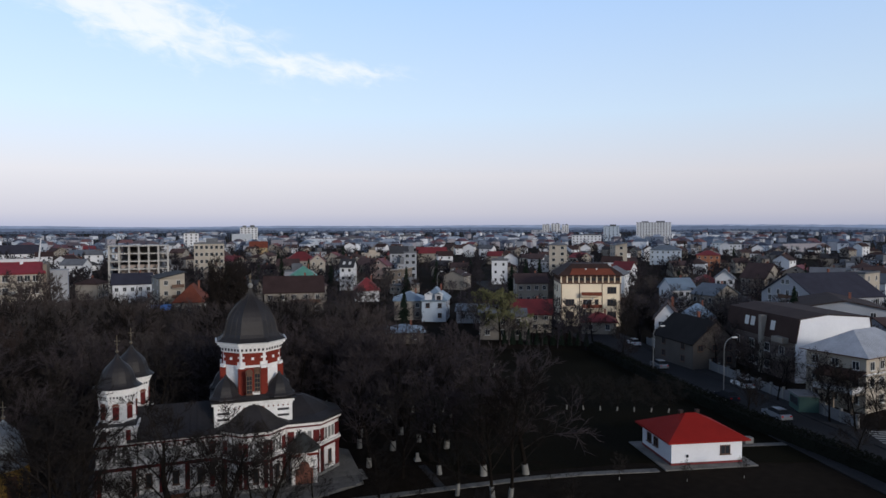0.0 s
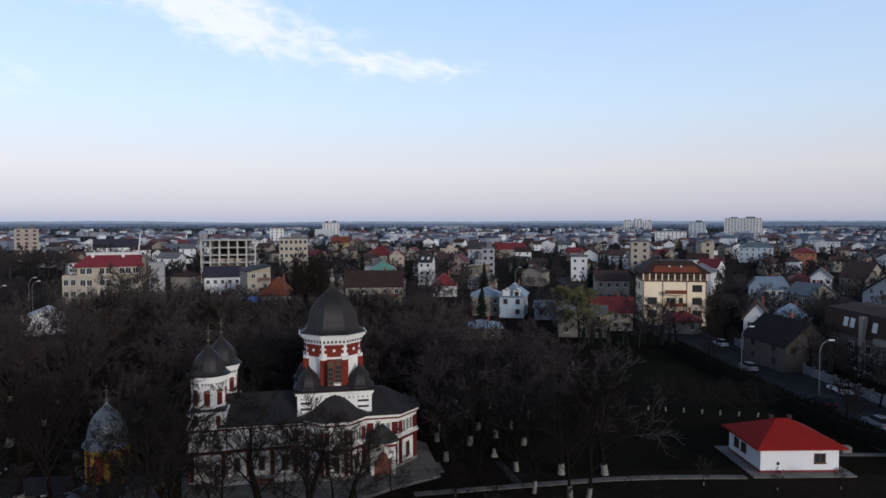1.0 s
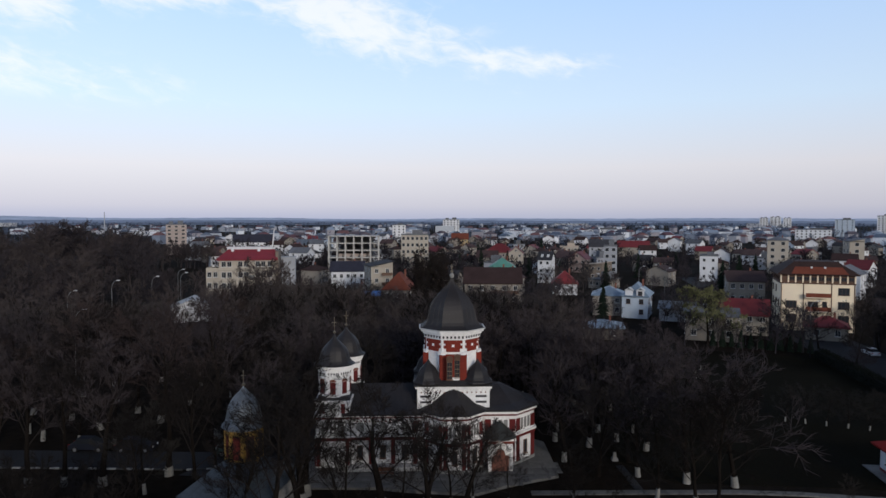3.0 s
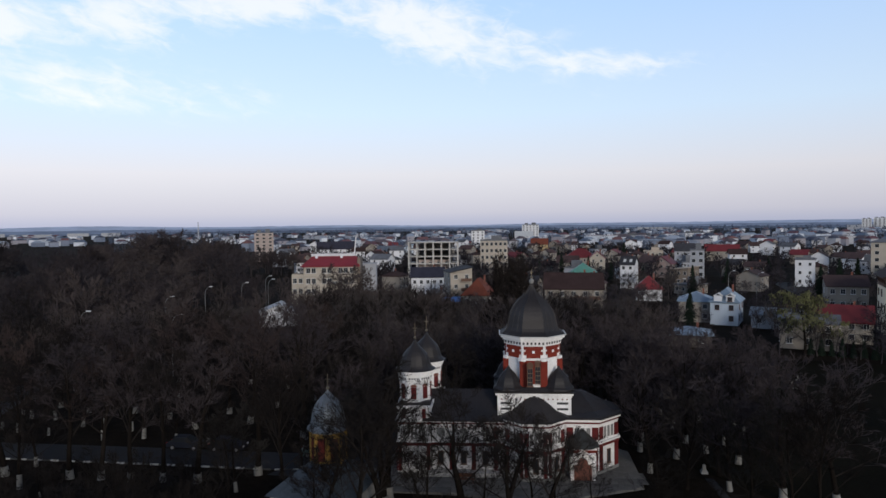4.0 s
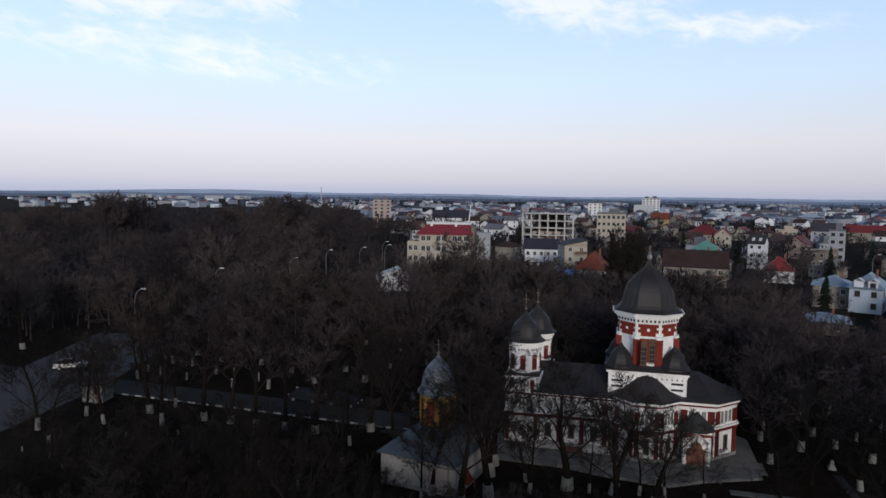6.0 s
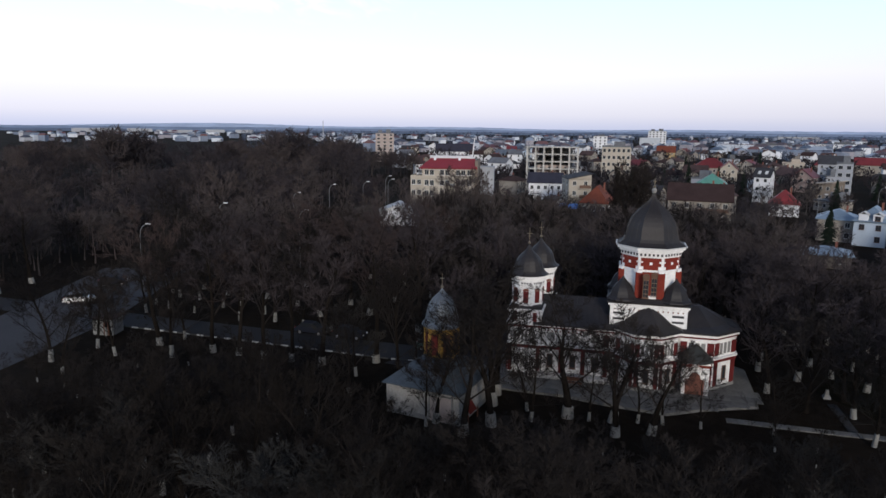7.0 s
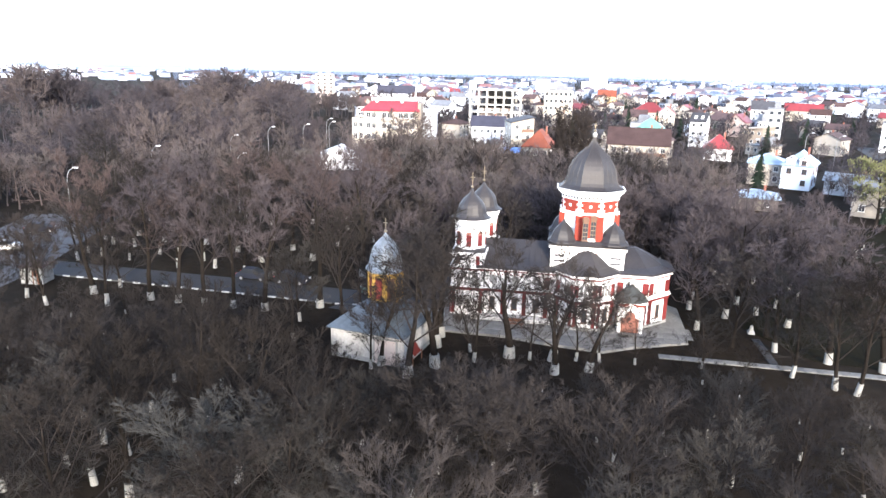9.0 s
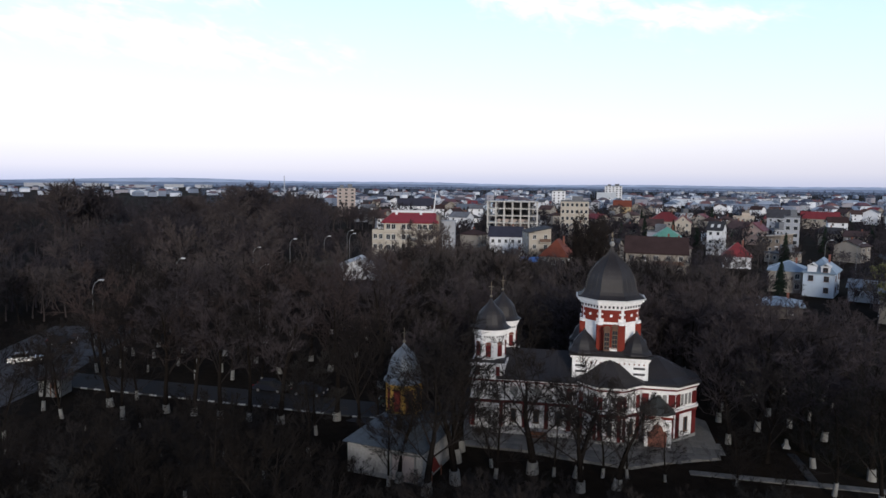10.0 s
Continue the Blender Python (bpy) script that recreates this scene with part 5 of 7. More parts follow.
tower_block("pale nine-storey block beyond the woods", -330.0, 416.0, 38.0, 14.0, 14.0, 21.5, 8, 3, "wall_pinkish")

for az, dist, w, h in ((8.7, 2480, 26, 31), (9.5, 2520, 34, 34), (10.3, 2460, 24, 30)):
    tower_block("pale high-rise block on the horizon", math.sin(radians(az)) * dist, math.cos(radians(az)) * dist, -az, w, 16.0, h, 8, 3, "wall_white")
stack = thing("factory_chimney", "tall thin grey factory chimney on the horizon", "chimney", math.sin(radians(-43.5)) * 1500, math.cos(radians(-43.5)) * 1500)
part("shaft", Shape().tube((0, 0, 0), (0, 0, 38), 1.3, 0.7, 12), "wall_pale", stack)
part("rim", Shape().tube((0, 0, 38), (0, 0, 38.6), 0.85, 0.85, 12), "roof_dark", stack)

# the white house with a blue-grey roof and two dormers
dorm = building("house", "white house with a pale blue-grey metal roof and two white dormers", -2.0, 188.0, -6.0, 6.6, 11.0, 5.8, 3.3, "hip", "wall_bluish", "roof_blue", 2, 2, frame_mat="frame_brown")
PLACED.append((-4, 188, 13))
for x in (-1.45, 1.4):
    dm = part("dormer", Shape().box(x, -4.6, 5.8, 1.9, 2.4, 1.7), "wall_white", dorm, "small white dormer")
    part("dormer_roof", Shape().slab([(x - 1.15, -6.0, 7.4), (x, -6.0, 8.1), (x, -3.2, 8.1), (x - 1.15, -3.2, 7.4)], 0.1).slab([(x + 1.15, -6.0, 7.4), (x, -6.0, 8.1), (x, -3.2, 8.1), (x + 1.15, -3.2, 7.4)], 0.1), "frame_white", dm)
    window(dm, x, -5.82, 6.65, 0, 1.1, 1.1, "frame_brown")
building("house", "low wing with a blue-grey sheet roof beside the white house", -9.5, 191.0, 2.0, 8.5, 10.0, 5.4, 2.2, "hip", "wall_beige", "roof_blue", 2, 2)
building("house", "low building with a faded metal roof", 9.5, 184.0, -6.0, 11.0, 9.0, 3.4, 1.4, "gable_x", "wall_pale", "roof_bluegrey", 1, 3)
building("house", "low shed with a pale blue sheet roof among trees", -9.0, 152.0, 6.0, 8.5, 8.0, 2.6, 1.3, "hip", "wall_drab", "roof_blue", 1, 2)
building("house", "plain grey-green two-storey house with a pale flat-pitched roof", 14.0, 158.0, -4.0, 10.5, 10.0, 5.6, 1.2, "gable_x", "wall_beige", "roof_grey", 2, 3)
building("house", "long house with a bright red metal roof", 21.5, 168.0, -4.0, 10.6, 9.0, 4.8, 3.0, "gable_x", "wall_cream", "roof_red", 2, 4)
building("house", "small house with a red roof before the hotel", 38.0, 164.0, -10.0, 8.0, 7.0, 3.0, 2.0, "hip", "wall_beige", "roof_red", 1, 2)
for x, y in ((-9, 191), (9.5, 184), (-9, 152), (14, 158), (21.5, 168), (38, 164)):
    PLACED.append((x, y, 9))

# houses along the street
mans = thing("apartment_house", "brown house with a dark mansard roof and blank white gable", "building", 63.5, 120.9, 0.0, 8.0)
PLACED.append((63.5, 120.9, 14))
L2, W2 = 10.0, 7.0
part("wall", Shape().box(0, 0, 0, 2 * W2, 2 * L2, 6.4), "wall_brown", mans, "dark brown render")
prof2 = [(-W2, 6.4), (-W2 + 0.7, 10.5), (-W2 * 0.2, 11.2), (W2 - 0.7, 10.7), (W2, 6.4)]
gw = Shape()
gw.v += [(px_, -L2 - 0.12, pz) for px_, pz in [(-W2, 0)] + prof2 + [(W2, 0)]] + [(px_, -L2 + 0.12, pz) for px_, pz in [(-W2, 0)] + prof2 + [(W2, 0)]]
gw.f += [tuple(range(7)), tuple(range(13, 6, -1))] + [(i, 7 + i, 7 + (i + 1) % 7, (i + 1) % 7) for i in range(7)]
gw.m += [0] * 9
part("gable_wall", gw, "fresh_white", mans, "blank white gable wall")
ms = Shape()
for (xa, za), (xb, zb) in zip(prof2, prof2[1:]):
    ms.slab([(xa * 1.02, -L2 - 0.25, za + 0.12), (xb * 1.02, -L2 - 0.25, zb + 0.12), (xb * 1.02, L2 + 0.2, zb + 0.12), (xa * 1.02, L2 + 0.2, za + 0.12)], 0.15)
part("roof", ms, "roof_umber", mans, "dark brown mansard roof")
window(mans, 0.5, -L2 - 0.15, 9.2, 0, 0.7, 0.8, "frame_brown", bars=0)
for f, z in enumerate((1.8, 4.8)):
    for y in (-6.5, -2.5, 2.0, 6.5):
        window(mans, -W2 - 0.02, y, z, -90, 1.4, 1.5)
for y in (2.2, 4.0, -3.6):
    part("roof_window", Shape().slab([(-W2 + 0.08, y - 0.6, 7.9), (-W2 + 0.08, y + 0.6, 7.9), (-W2 + 0.36, y + 0.6, 9.5), (-W2 + 0.36, y - 0.6, 9.5)], 0.06), "frame_white", mans, "pale roof window")
part("stair_bay", Shape().box(-W2 - 0.1, -1.2, 0, 1.0, 0.9, 10.2), "wall_beige", mans)
for z in (3.2, 6.3):
    part("balcony", Shape().box(-W2 - 0.6, -6.8, z, 1.2, 3.0, 0.9), "wall_beige", mans)

metal = thing("corner_house", "beige three-storey house with a silver hipped metal roof", "building", 62.2, 99.0, 0.0, 29.0)
PLACED.append((62.2, 99.0, 11))
MW, MD, ME, MR = 14.0, 8.6, 7.8, 3.0
part("wall", Shape().box(0, 0, 0, MW, MD, ME), "wall_cream", metal, "beige rendered wall")
s, _ = roof_shape("hip", MW, MD, ME, MR, 0.7)
mr = part("roof", s, "zinc_roof", metal, "silver ribbed metal roof")
mx, my, rl = MW / 2 + 0.7, MD / 2 + 0.7, (MW - MD) / 2
for i in range(-17, 18):
    x = i * 0.44
    k = max(0.0, (abs(x) - rl) / (mx - rl))
    part("roof_rib", Shape().tube((x, -my, ME + 0.07), (x, -my * k, ME + MR + (0.07 - MR) * k), 0.03, 0.03, 4), "zinc_roof", mr)
for i in range(-11, 12):
    y = i * 0.44
    k = abs(y) / my
    part("roof_rib", Shape().tube((-mx, y, ME + 0.07), (-rl - (mx - rl) * k, y, ME + MR + (0.07 - MR) * k), 0.03, 0.03, 4), "zinc_roof", mr)
part("gutter", Shape().box(0, -my - 0.05, ME - 0.1, 2 * mx + 0.2, 0.12, 0.12).box(-mx - 0.05, 0, ME - 0.1, 0.12, 2 * my, 0.12), "frame_brown", mr, "dark brown gutter")
for z in (1.7, 4.2, 6.5):
    for x in (-5.6, -3.2, -0.5, 2.2, 5.0):
        window(metal, x, -MD / 2 - 0.02, z, 0, 1.1, 1.25)
    for y in (-2.9, 0.0, 2.9):
        window(metal, -MW / 2 - 0.02, y, z, -90, 1.0, 1.2)
part("string_course", Shape().box(0, 0, 5.25, MW + 0.2, MD + 0.2, 0.2), "wall_white", metal)
terrace = part("terrace", Shape().box(-MW / 2 - 1.5, -1.4, 2.75, 3.0, 5.6, 0.25), "wall_tan", metal, "terrace on square posts")
for y in (-4.0, -1.4, 1.2):
    part("post", Shape().box(-MW / 2 - 2.8, y, 0, 0.3, 0.3, 2.75), "wall_tan", terrace)
part("parapet", Shape().box(-MW / 2 - 2.94, -1.4, 3.0, 0.12, 5.6, 0.8).box(-MW / 2 - 1.5, -4.14, 3.0, 2.8, 0.12, 0.8), "wall_white", terrace, "pale parapet")
part("awning", Shape().slab([(-MW / 2 - 3.1, -4.4, 5.0), (-MW / 2 - 0.05, -4.4, 5.9), (-MW / 2 - 0.05, 1.6, 5.9), (-MW / 2 - 3.1, 1.6, 5.0)], 0.14), "roof_umber", metal, "dark sloping terrace canopy")
grey = building("house", "grey house with a dark gable roof behind a street wall", 47.8, 127.5, 14.0, 9.0, 12.5, 5.0, 3.8, "gable_y", "wall_drab", "roof_black", 2, 3, frame_mat="frame_brown")
PLACED.append((47.8, 127.5, 11))
building("house", "beige house with a low brown roof on the street", 84.0, 122.0, 8.0, 12.0, 14.0, 6.4, 3.0, "gable_x", "wall_pale", "roof_brown", 2, 3)
PLACED.append((84, 122, 12))

# street walls and fences
wall_line = [(x, y) for x, y, _ in along(STREET, 3.0, -7.0) if 84 < y < 150]
fence = thing("street_wall", "low blue-grey street wall with pillars", "fence")
for (ax, ay), (bx, by) in zip(wall_line, wall_line[1:]):
    a = math.degrees(math.atan2(by - ay, bx - ax))
    part("panel", Shape().box(0, 0, 0, 2.7, 0.14, 1.5).mesh("panel", "fence_grey"), "", fence, at=((ax + bx) / 2, (ay + by) / 2, 0), turn=a)
    part("pillar", Shape().box(0, 0, 0, 0.3, 0.3, 1.75).box(0, 0, 1.75, 0.38, 0.38, 0.08).mesh("pillar", "kerb_grey"), "", fence, at=(ax, ay, 0), turn=a)

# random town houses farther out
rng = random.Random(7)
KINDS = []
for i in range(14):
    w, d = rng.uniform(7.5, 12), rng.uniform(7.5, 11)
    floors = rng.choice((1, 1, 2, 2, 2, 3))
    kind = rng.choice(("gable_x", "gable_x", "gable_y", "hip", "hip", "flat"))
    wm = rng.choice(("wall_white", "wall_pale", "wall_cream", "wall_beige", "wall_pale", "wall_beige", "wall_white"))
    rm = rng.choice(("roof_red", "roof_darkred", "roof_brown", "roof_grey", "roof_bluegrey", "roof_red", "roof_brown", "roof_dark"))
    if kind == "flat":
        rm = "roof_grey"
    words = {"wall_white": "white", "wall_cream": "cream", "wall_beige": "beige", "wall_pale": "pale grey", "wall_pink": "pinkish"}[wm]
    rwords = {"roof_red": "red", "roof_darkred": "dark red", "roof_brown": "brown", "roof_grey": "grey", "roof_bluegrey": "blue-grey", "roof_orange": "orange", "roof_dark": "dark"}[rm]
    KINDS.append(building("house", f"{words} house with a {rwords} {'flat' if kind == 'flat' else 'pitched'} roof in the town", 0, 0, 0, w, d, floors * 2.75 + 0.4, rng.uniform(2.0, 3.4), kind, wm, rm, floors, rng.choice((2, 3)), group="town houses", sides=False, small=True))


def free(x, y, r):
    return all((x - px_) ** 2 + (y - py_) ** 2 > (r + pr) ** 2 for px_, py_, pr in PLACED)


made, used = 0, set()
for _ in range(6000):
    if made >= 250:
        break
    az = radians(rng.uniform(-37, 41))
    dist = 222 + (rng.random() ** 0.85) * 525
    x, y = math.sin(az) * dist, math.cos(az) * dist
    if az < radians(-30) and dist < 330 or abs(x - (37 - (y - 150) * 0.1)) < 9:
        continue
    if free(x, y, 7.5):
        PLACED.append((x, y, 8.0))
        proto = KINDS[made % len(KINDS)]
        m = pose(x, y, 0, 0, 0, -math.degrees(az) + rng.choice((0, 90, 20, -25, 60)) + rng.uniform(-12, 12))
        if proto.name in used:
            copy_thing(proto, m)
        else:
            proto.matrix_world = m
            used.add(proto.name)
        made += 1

# the town beyond, too small to tell apart, distance haze in its colours
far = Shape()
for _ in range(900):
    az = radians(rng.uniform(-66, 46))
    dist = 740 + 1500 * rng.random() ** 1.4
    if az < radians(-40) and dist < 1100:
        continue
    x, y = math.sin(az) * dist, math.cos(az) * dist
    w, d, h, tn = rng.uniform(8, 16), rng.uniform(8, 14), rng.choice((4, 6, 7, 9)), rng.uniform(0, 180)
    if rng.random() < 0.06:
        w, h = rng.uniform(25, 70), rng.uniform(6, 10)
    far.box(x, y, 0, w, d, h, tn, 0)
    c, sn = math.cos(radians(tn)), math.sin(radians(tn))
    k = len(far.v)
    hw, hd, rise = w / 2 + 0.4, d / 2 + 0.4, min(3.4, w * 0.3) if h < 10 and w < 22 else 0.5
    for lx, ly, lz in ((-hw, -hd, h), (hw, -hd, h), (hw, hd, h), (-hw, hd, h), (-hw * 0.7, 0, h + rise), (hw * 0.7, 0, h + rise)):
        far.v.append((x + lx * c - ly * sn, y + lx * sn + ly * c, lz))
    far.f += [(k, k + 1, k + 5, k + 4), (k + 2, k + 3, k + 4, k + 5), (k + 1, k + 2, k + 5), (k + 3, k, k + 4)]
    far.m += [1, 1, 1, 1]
whole("far_town", far, ("hazed_walls", "hazed_roofs"), "distant low houses and sheds with mixed roofs in haze-blue tints", "houses", "stuff")

for az, dist, w, h in ((-60.5, 2700, 150, 12), (-57.5, 2900, 90, 11), (-55.0, 2400, 110, 10), (-52.0, 2800, 70, 10), (-49.8, 2600, 60, 11), (-6.0, 2500, 120, 9), (9.0, 2700, 140, 10), (24.0, 2300, 90, 9), (34.0, 2600, 130, 10)):
    hall = thing("warehouse", "long white warehouse on the far plain", "building", math.sin(radians(az)) * dist, math.cos(radians(az)) * dist, 0.0, -az)
    part("wall", Shape().box(0, 0, 0, w, 40, h), "wall_pale", hall)
    part("roof", Shape().box(0, 0, h, w + 1, 41, 0.8), "roof_white", hall)

# wooded hills on the horizon, haze painted into their colours, paler with distance
for ringr, hmax, seed, tone in ((4750, 52, 1, "hill_haze_far"), (4150, 30, 2, "hill_haze_middle"), (3350, 13, 3, "hill_haze_near")):
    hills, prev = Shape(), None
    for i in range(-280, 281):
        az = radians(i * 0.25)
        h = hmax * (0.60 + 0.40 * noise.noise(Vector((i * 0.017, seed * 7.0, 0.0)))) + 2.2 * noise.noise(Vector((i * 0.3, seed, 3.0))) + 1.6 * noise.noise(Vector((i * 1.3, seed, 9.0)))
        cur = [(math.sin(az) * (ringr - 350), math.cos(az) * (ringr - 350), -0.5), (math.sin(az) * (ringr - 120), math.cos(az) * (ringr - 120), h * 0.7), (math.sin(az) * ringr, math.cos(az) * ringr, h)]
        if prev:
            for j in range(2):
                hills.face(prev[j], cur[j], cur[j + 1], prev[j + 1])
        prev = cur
    whole("backdrop", hills, tone, "wooded hills on the horizon with blue haze in their colour", "hills", "structure", smooth=True)

# ---- trees ----


def grow(s, tips, p, d, length, r, level, plan, rg, least):
    """One branch and all that springs from it. plan: for each level segments, sides, offshoots, length ratio, spread."""
    segs, sides, count, ratio, spread = plan[level]
    if segs == 0:
        side = d.orthogonal().normalized() * r
        s.face(p - side, p + side, p + d * length)
        tips.append(p + d * length)
        return
    pts, q, dd = [p], p, d.copy()
    for i in range(segs):
        dd = (dd + Vector((rg.uniform(-1, 1), rg.uniform(-1, 1), rg.uniform(-0.35, 0.75))) * (0.16 if level else 0.05)).normalized()
        q2 = q + dd * (length / segs)
        k0, k1 = 1 - 0.7 * i / segs, 1 - 0.7 * (i + 1) / segs
        s.tube(q, q2, r * k0, r * k1, sides, mat=1 if level == 0 else 0, cap=False)
        q = q2
        pts.append(q)
    for c in range(count):
        f = (0.25 + 0.75 * (c + rg.random()) / count) * segs
        i = min(int(f), segs - 1)
        o = pts[i].lerp(pts[i + 1], min(f - i, 1.0))
        ax = (pts[i + 1] - pts[i]).normalized()
        side = Vector((rg.uniform(-1, 1), rg.uniform(-1, 1), rg.uniform(-0.3, 0.8)))
        side = (side - ax * side.dot(ax)).normalized()
        a = rg.uniform(*spread)
        nd = (ax * math.cos(a) + side * math.sin(a)).normalized()
        back = 1 - 0.45 * f / segs
        grow(s, tips, o, nd, length * ratio * rg.uniform(0.7, 1.25) * back, max(r * 0.45 * back, least), level + 1, plan, rg, least)


def bare_tree(seed, height, plan, limbs, trunk_r=0.24, low=0.26, flare=(0.55, 1.2), least=0.02):
    """Trunk and crown of a leafless tree, standing at the origin."""
    rg = random.Random(seed)
    trunk, crown, tips = Shape(), Shape(), []
    p, d, pts = Vector((0, 0, -0.2)), Vector((0, 0, 1)), []
    n = 7
    pts.append(p)
    for i in range(n):
        d = (d + Vector((rg.uniform(-1, 1), rg.uniform(-1, 1), 0.3)) * 0.10).normalized()
        q = p + d * (height * 0.8 / n)
        r0, r1 = trunk_r * (1 - 0.85 * i / n) + 0.02, trunk_r * (1 - 0.85 * (i + 1) / n) + 0.02
        trunk.tube(p, q, r0 * (1.35 if i == 0 else 1.0), r1, 8, cap=False)
        p = q
        pts.append(p)
    for c in range(limbs):
        f = (low + (1 - low) * (c + rg.random() * 0.6) / limbs) * n
        i = min(int(f), n - 1)
        o = pts[i].lerp(pts[i + 1], min(f - i, 1.0))
        az = c * 2.4 + rg.uniform(-0.5, 0.5)
        a = rg.uniform(*flare) * (1 - 0.35 * f / n)
        nd = Vector((math.cos(az) * math.sin(a), math.sin(az) * math.sin(a), math.cos(a)))
        ln = height * (0.52 - 0.22 * (f / n)) * rg.uniform(0.8, 1.15)
        grow(crown, tips, o, nd, ln, trunk_r * (0.38 - 0.2 * f / n), 0, plan, rg, least)
    return trunk, crown, tips


NEAR = [(3, 4, 6, 0.55, (0.4, 1.0)), (2, 3, 6, 0.66, (0.4, 1.0)), (1, 3, 10, 0.95, (0.3, 1.0)), (0, 3, 0, 0, (0, 0))]
MIDDLE = [(2, 4, 6, 0.58, (0.4, 1.0)), (1, 3, 5, 0.72, (0.4, 1.0)), (1, 3, 7, 0.85, (0.3, 1.0)), (0, 3, 0, 0, (0, 0))]
BIG = [(3, 5, 7, 0.56, (0.4, 1.05)), (2, 3, 6, 0.62, (0.4, 1.0)), (1, 3, 12, 0.8, (0.3, 1.1)), (0, 3, 0, 0, (0, 0))]
SILVER = [(3, 5, 8, 0.56, (0.4, 1.05)), (2, 4, 7, 0.62, (0.4, 1.0)), (1, 3, 10, 0.8, (0.3, 1.1)), (0, 3, 0, 0, (0, 0))]
FAR = [(2, 3, 7, 0.6, (0.4, 1.0)), (1, 3, 12, 0.8, (0.3, 1.1)), (0, 3, 0, 0, (0, 0))]
BRUSH = [(1, 3, 4, 0.65, (0.4, 1.0)), (1, 3, 4, 0.85, (0.3, 1.0)), (0, 3, 0, 0, (0, 0))]
THIN = [(1, 3, 7, 0.65, (0.4, 1.0)), (1, 3, 12, 0.7, (0.3, 1.2)), (0, 3, 0, 0, (0, 0))]


def tree_thing(seed, height, plan, limbs, label, group, white=True, crown_mat="twigs", trunk_r=0.24, low=0.26, flare=(0.55, 1.2), least=0.02, limb_mat="limb"):
    trunk, crown, tips = bare_tree(seed, height, plan, limbs, trunk_r, low, flare, least)
    ob = thing("tree", label, "tree", group=group)
    part("trunk", trunk, "bark", ob)
    part("crown", crown, (crown_mat, limb_mat), ob)
    if white:
        foot, knee = (sum((Vector(v) for v in trunk.v[k:k + 8]), Vector()) / 8 for k in (0, 8))
        up = (knee - foot).normalized()
        s = Shape().tube(foot + up * 0.1, foot + up * 1.25, (trunk_r + 0.02) * 1.44, (trunk_r + 0.02) * 1.16, 10)
        part("whitewash", s, "whitewash", ob, "whitewashed lower trunk")
    return ob


WHITE, BARE = "bare deciduous tree with a whitewashed trunk in the park", "bare deciduous tree with a spreading brown crown in the park"
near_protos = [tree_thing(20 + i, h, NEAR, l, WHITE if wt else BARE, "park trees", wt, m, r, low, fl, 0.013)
               for i, (h, l, m, r, low, fl, wt) in enumerate(((10.0, 12, "twigs_shaded", 0.15, 0.24, (0.6, 1.25), True), (9.0, 11, "twigs", 0.12, 0.18, (0.6, 1.3), True), (11.0, 12, "twigs_shaded", 0.16, 0.26, (0.5, 1.15), True),
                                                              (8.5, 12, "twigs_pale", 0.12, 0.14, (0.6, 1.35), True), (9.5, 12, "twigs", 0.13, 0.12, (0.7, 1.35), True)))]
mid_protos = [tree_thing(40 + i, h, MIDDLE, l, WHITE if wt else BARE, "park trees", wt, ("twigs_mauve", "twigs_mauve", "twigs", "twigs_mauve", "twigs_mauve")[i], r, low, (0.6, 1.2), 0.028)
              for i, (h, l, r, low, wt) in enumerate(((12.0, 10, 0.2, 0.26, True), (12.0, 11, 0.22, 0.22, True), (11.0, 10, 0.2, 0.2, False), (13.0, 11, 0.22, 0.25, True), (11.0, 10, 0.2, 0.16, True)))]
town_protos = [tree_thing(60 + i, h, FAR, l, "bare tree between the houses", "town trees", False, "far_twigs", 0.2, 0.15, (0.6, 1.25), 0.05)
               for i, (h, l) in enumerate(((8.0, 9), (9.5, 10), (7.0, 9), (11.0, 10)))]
front_protos = [tree_thing(30 + i, h, NEAR, l, WHITE, "park trees", True, "twigs", r, low, fl, 0.014)
                for i, (h, l, r, low, fl) in enumerate(((10.0, 10, 0.25, 0.32, (0.4, 1.0)), (10.0, 9, 0.22, 0.36, (0.35, 0.9))))]
big_protos = [tree_thing(200 + i, 16.0, BIG, l, "tall bare park tree with broad brown crown and whitewashed trunk", "tall park trees", True, m, r, low, fl, 0.02)
              for i, (l, m, r, low, fl) in enumerate(((9, "twigs_mauve", 0.32, 0.36, (0.55, 1.2)), (8, "twigs_rust", 0.3, 0.4, (0.5, 1.15)), (9, "twigs_mauve", 0.34, 0.33, (0.6, 1.25)), (8, "twigs", 0.28, 0.42, (0.5, 1.2))))]
silver = tree_thing(222, 9.0, SILVER, 14, "broad pale grey bare tree with spreading limbs in the park", "", True, "twigs_silver", 0.2, 0.14, (0.8, 1.4), 0.016, "limb_pale")
used_trees = set()


def plant(proto, x, y, scale=1.0, turn=None):
    m = pose(x, y, 0, rng.uniform(-3, 3), rng.uniform(-3, 3), rng.uniform(0, 360) if turn is None else turn)
    if proto.name in used_trees:
        ob = copy_thing(proto, m)
    else:
        ob = proto
        ob.matrix_world = m
        used_trees.add(proto.name)
    ob.scale = (scale * rng.uniform(0.9, 1.12), scale * rng.uniform(0.9, 1.12), scale)
    return ob


def inside_poly(x, y, pts):
    res = False
    for (ax, ay), (bx, by) in zip(pts, pts[1:] + pts[:1]):
        if (ay > y) != (by > y) and x < (bx - ax) * (y - ay) / (by - ay) + ax:
            res = not res
    return res


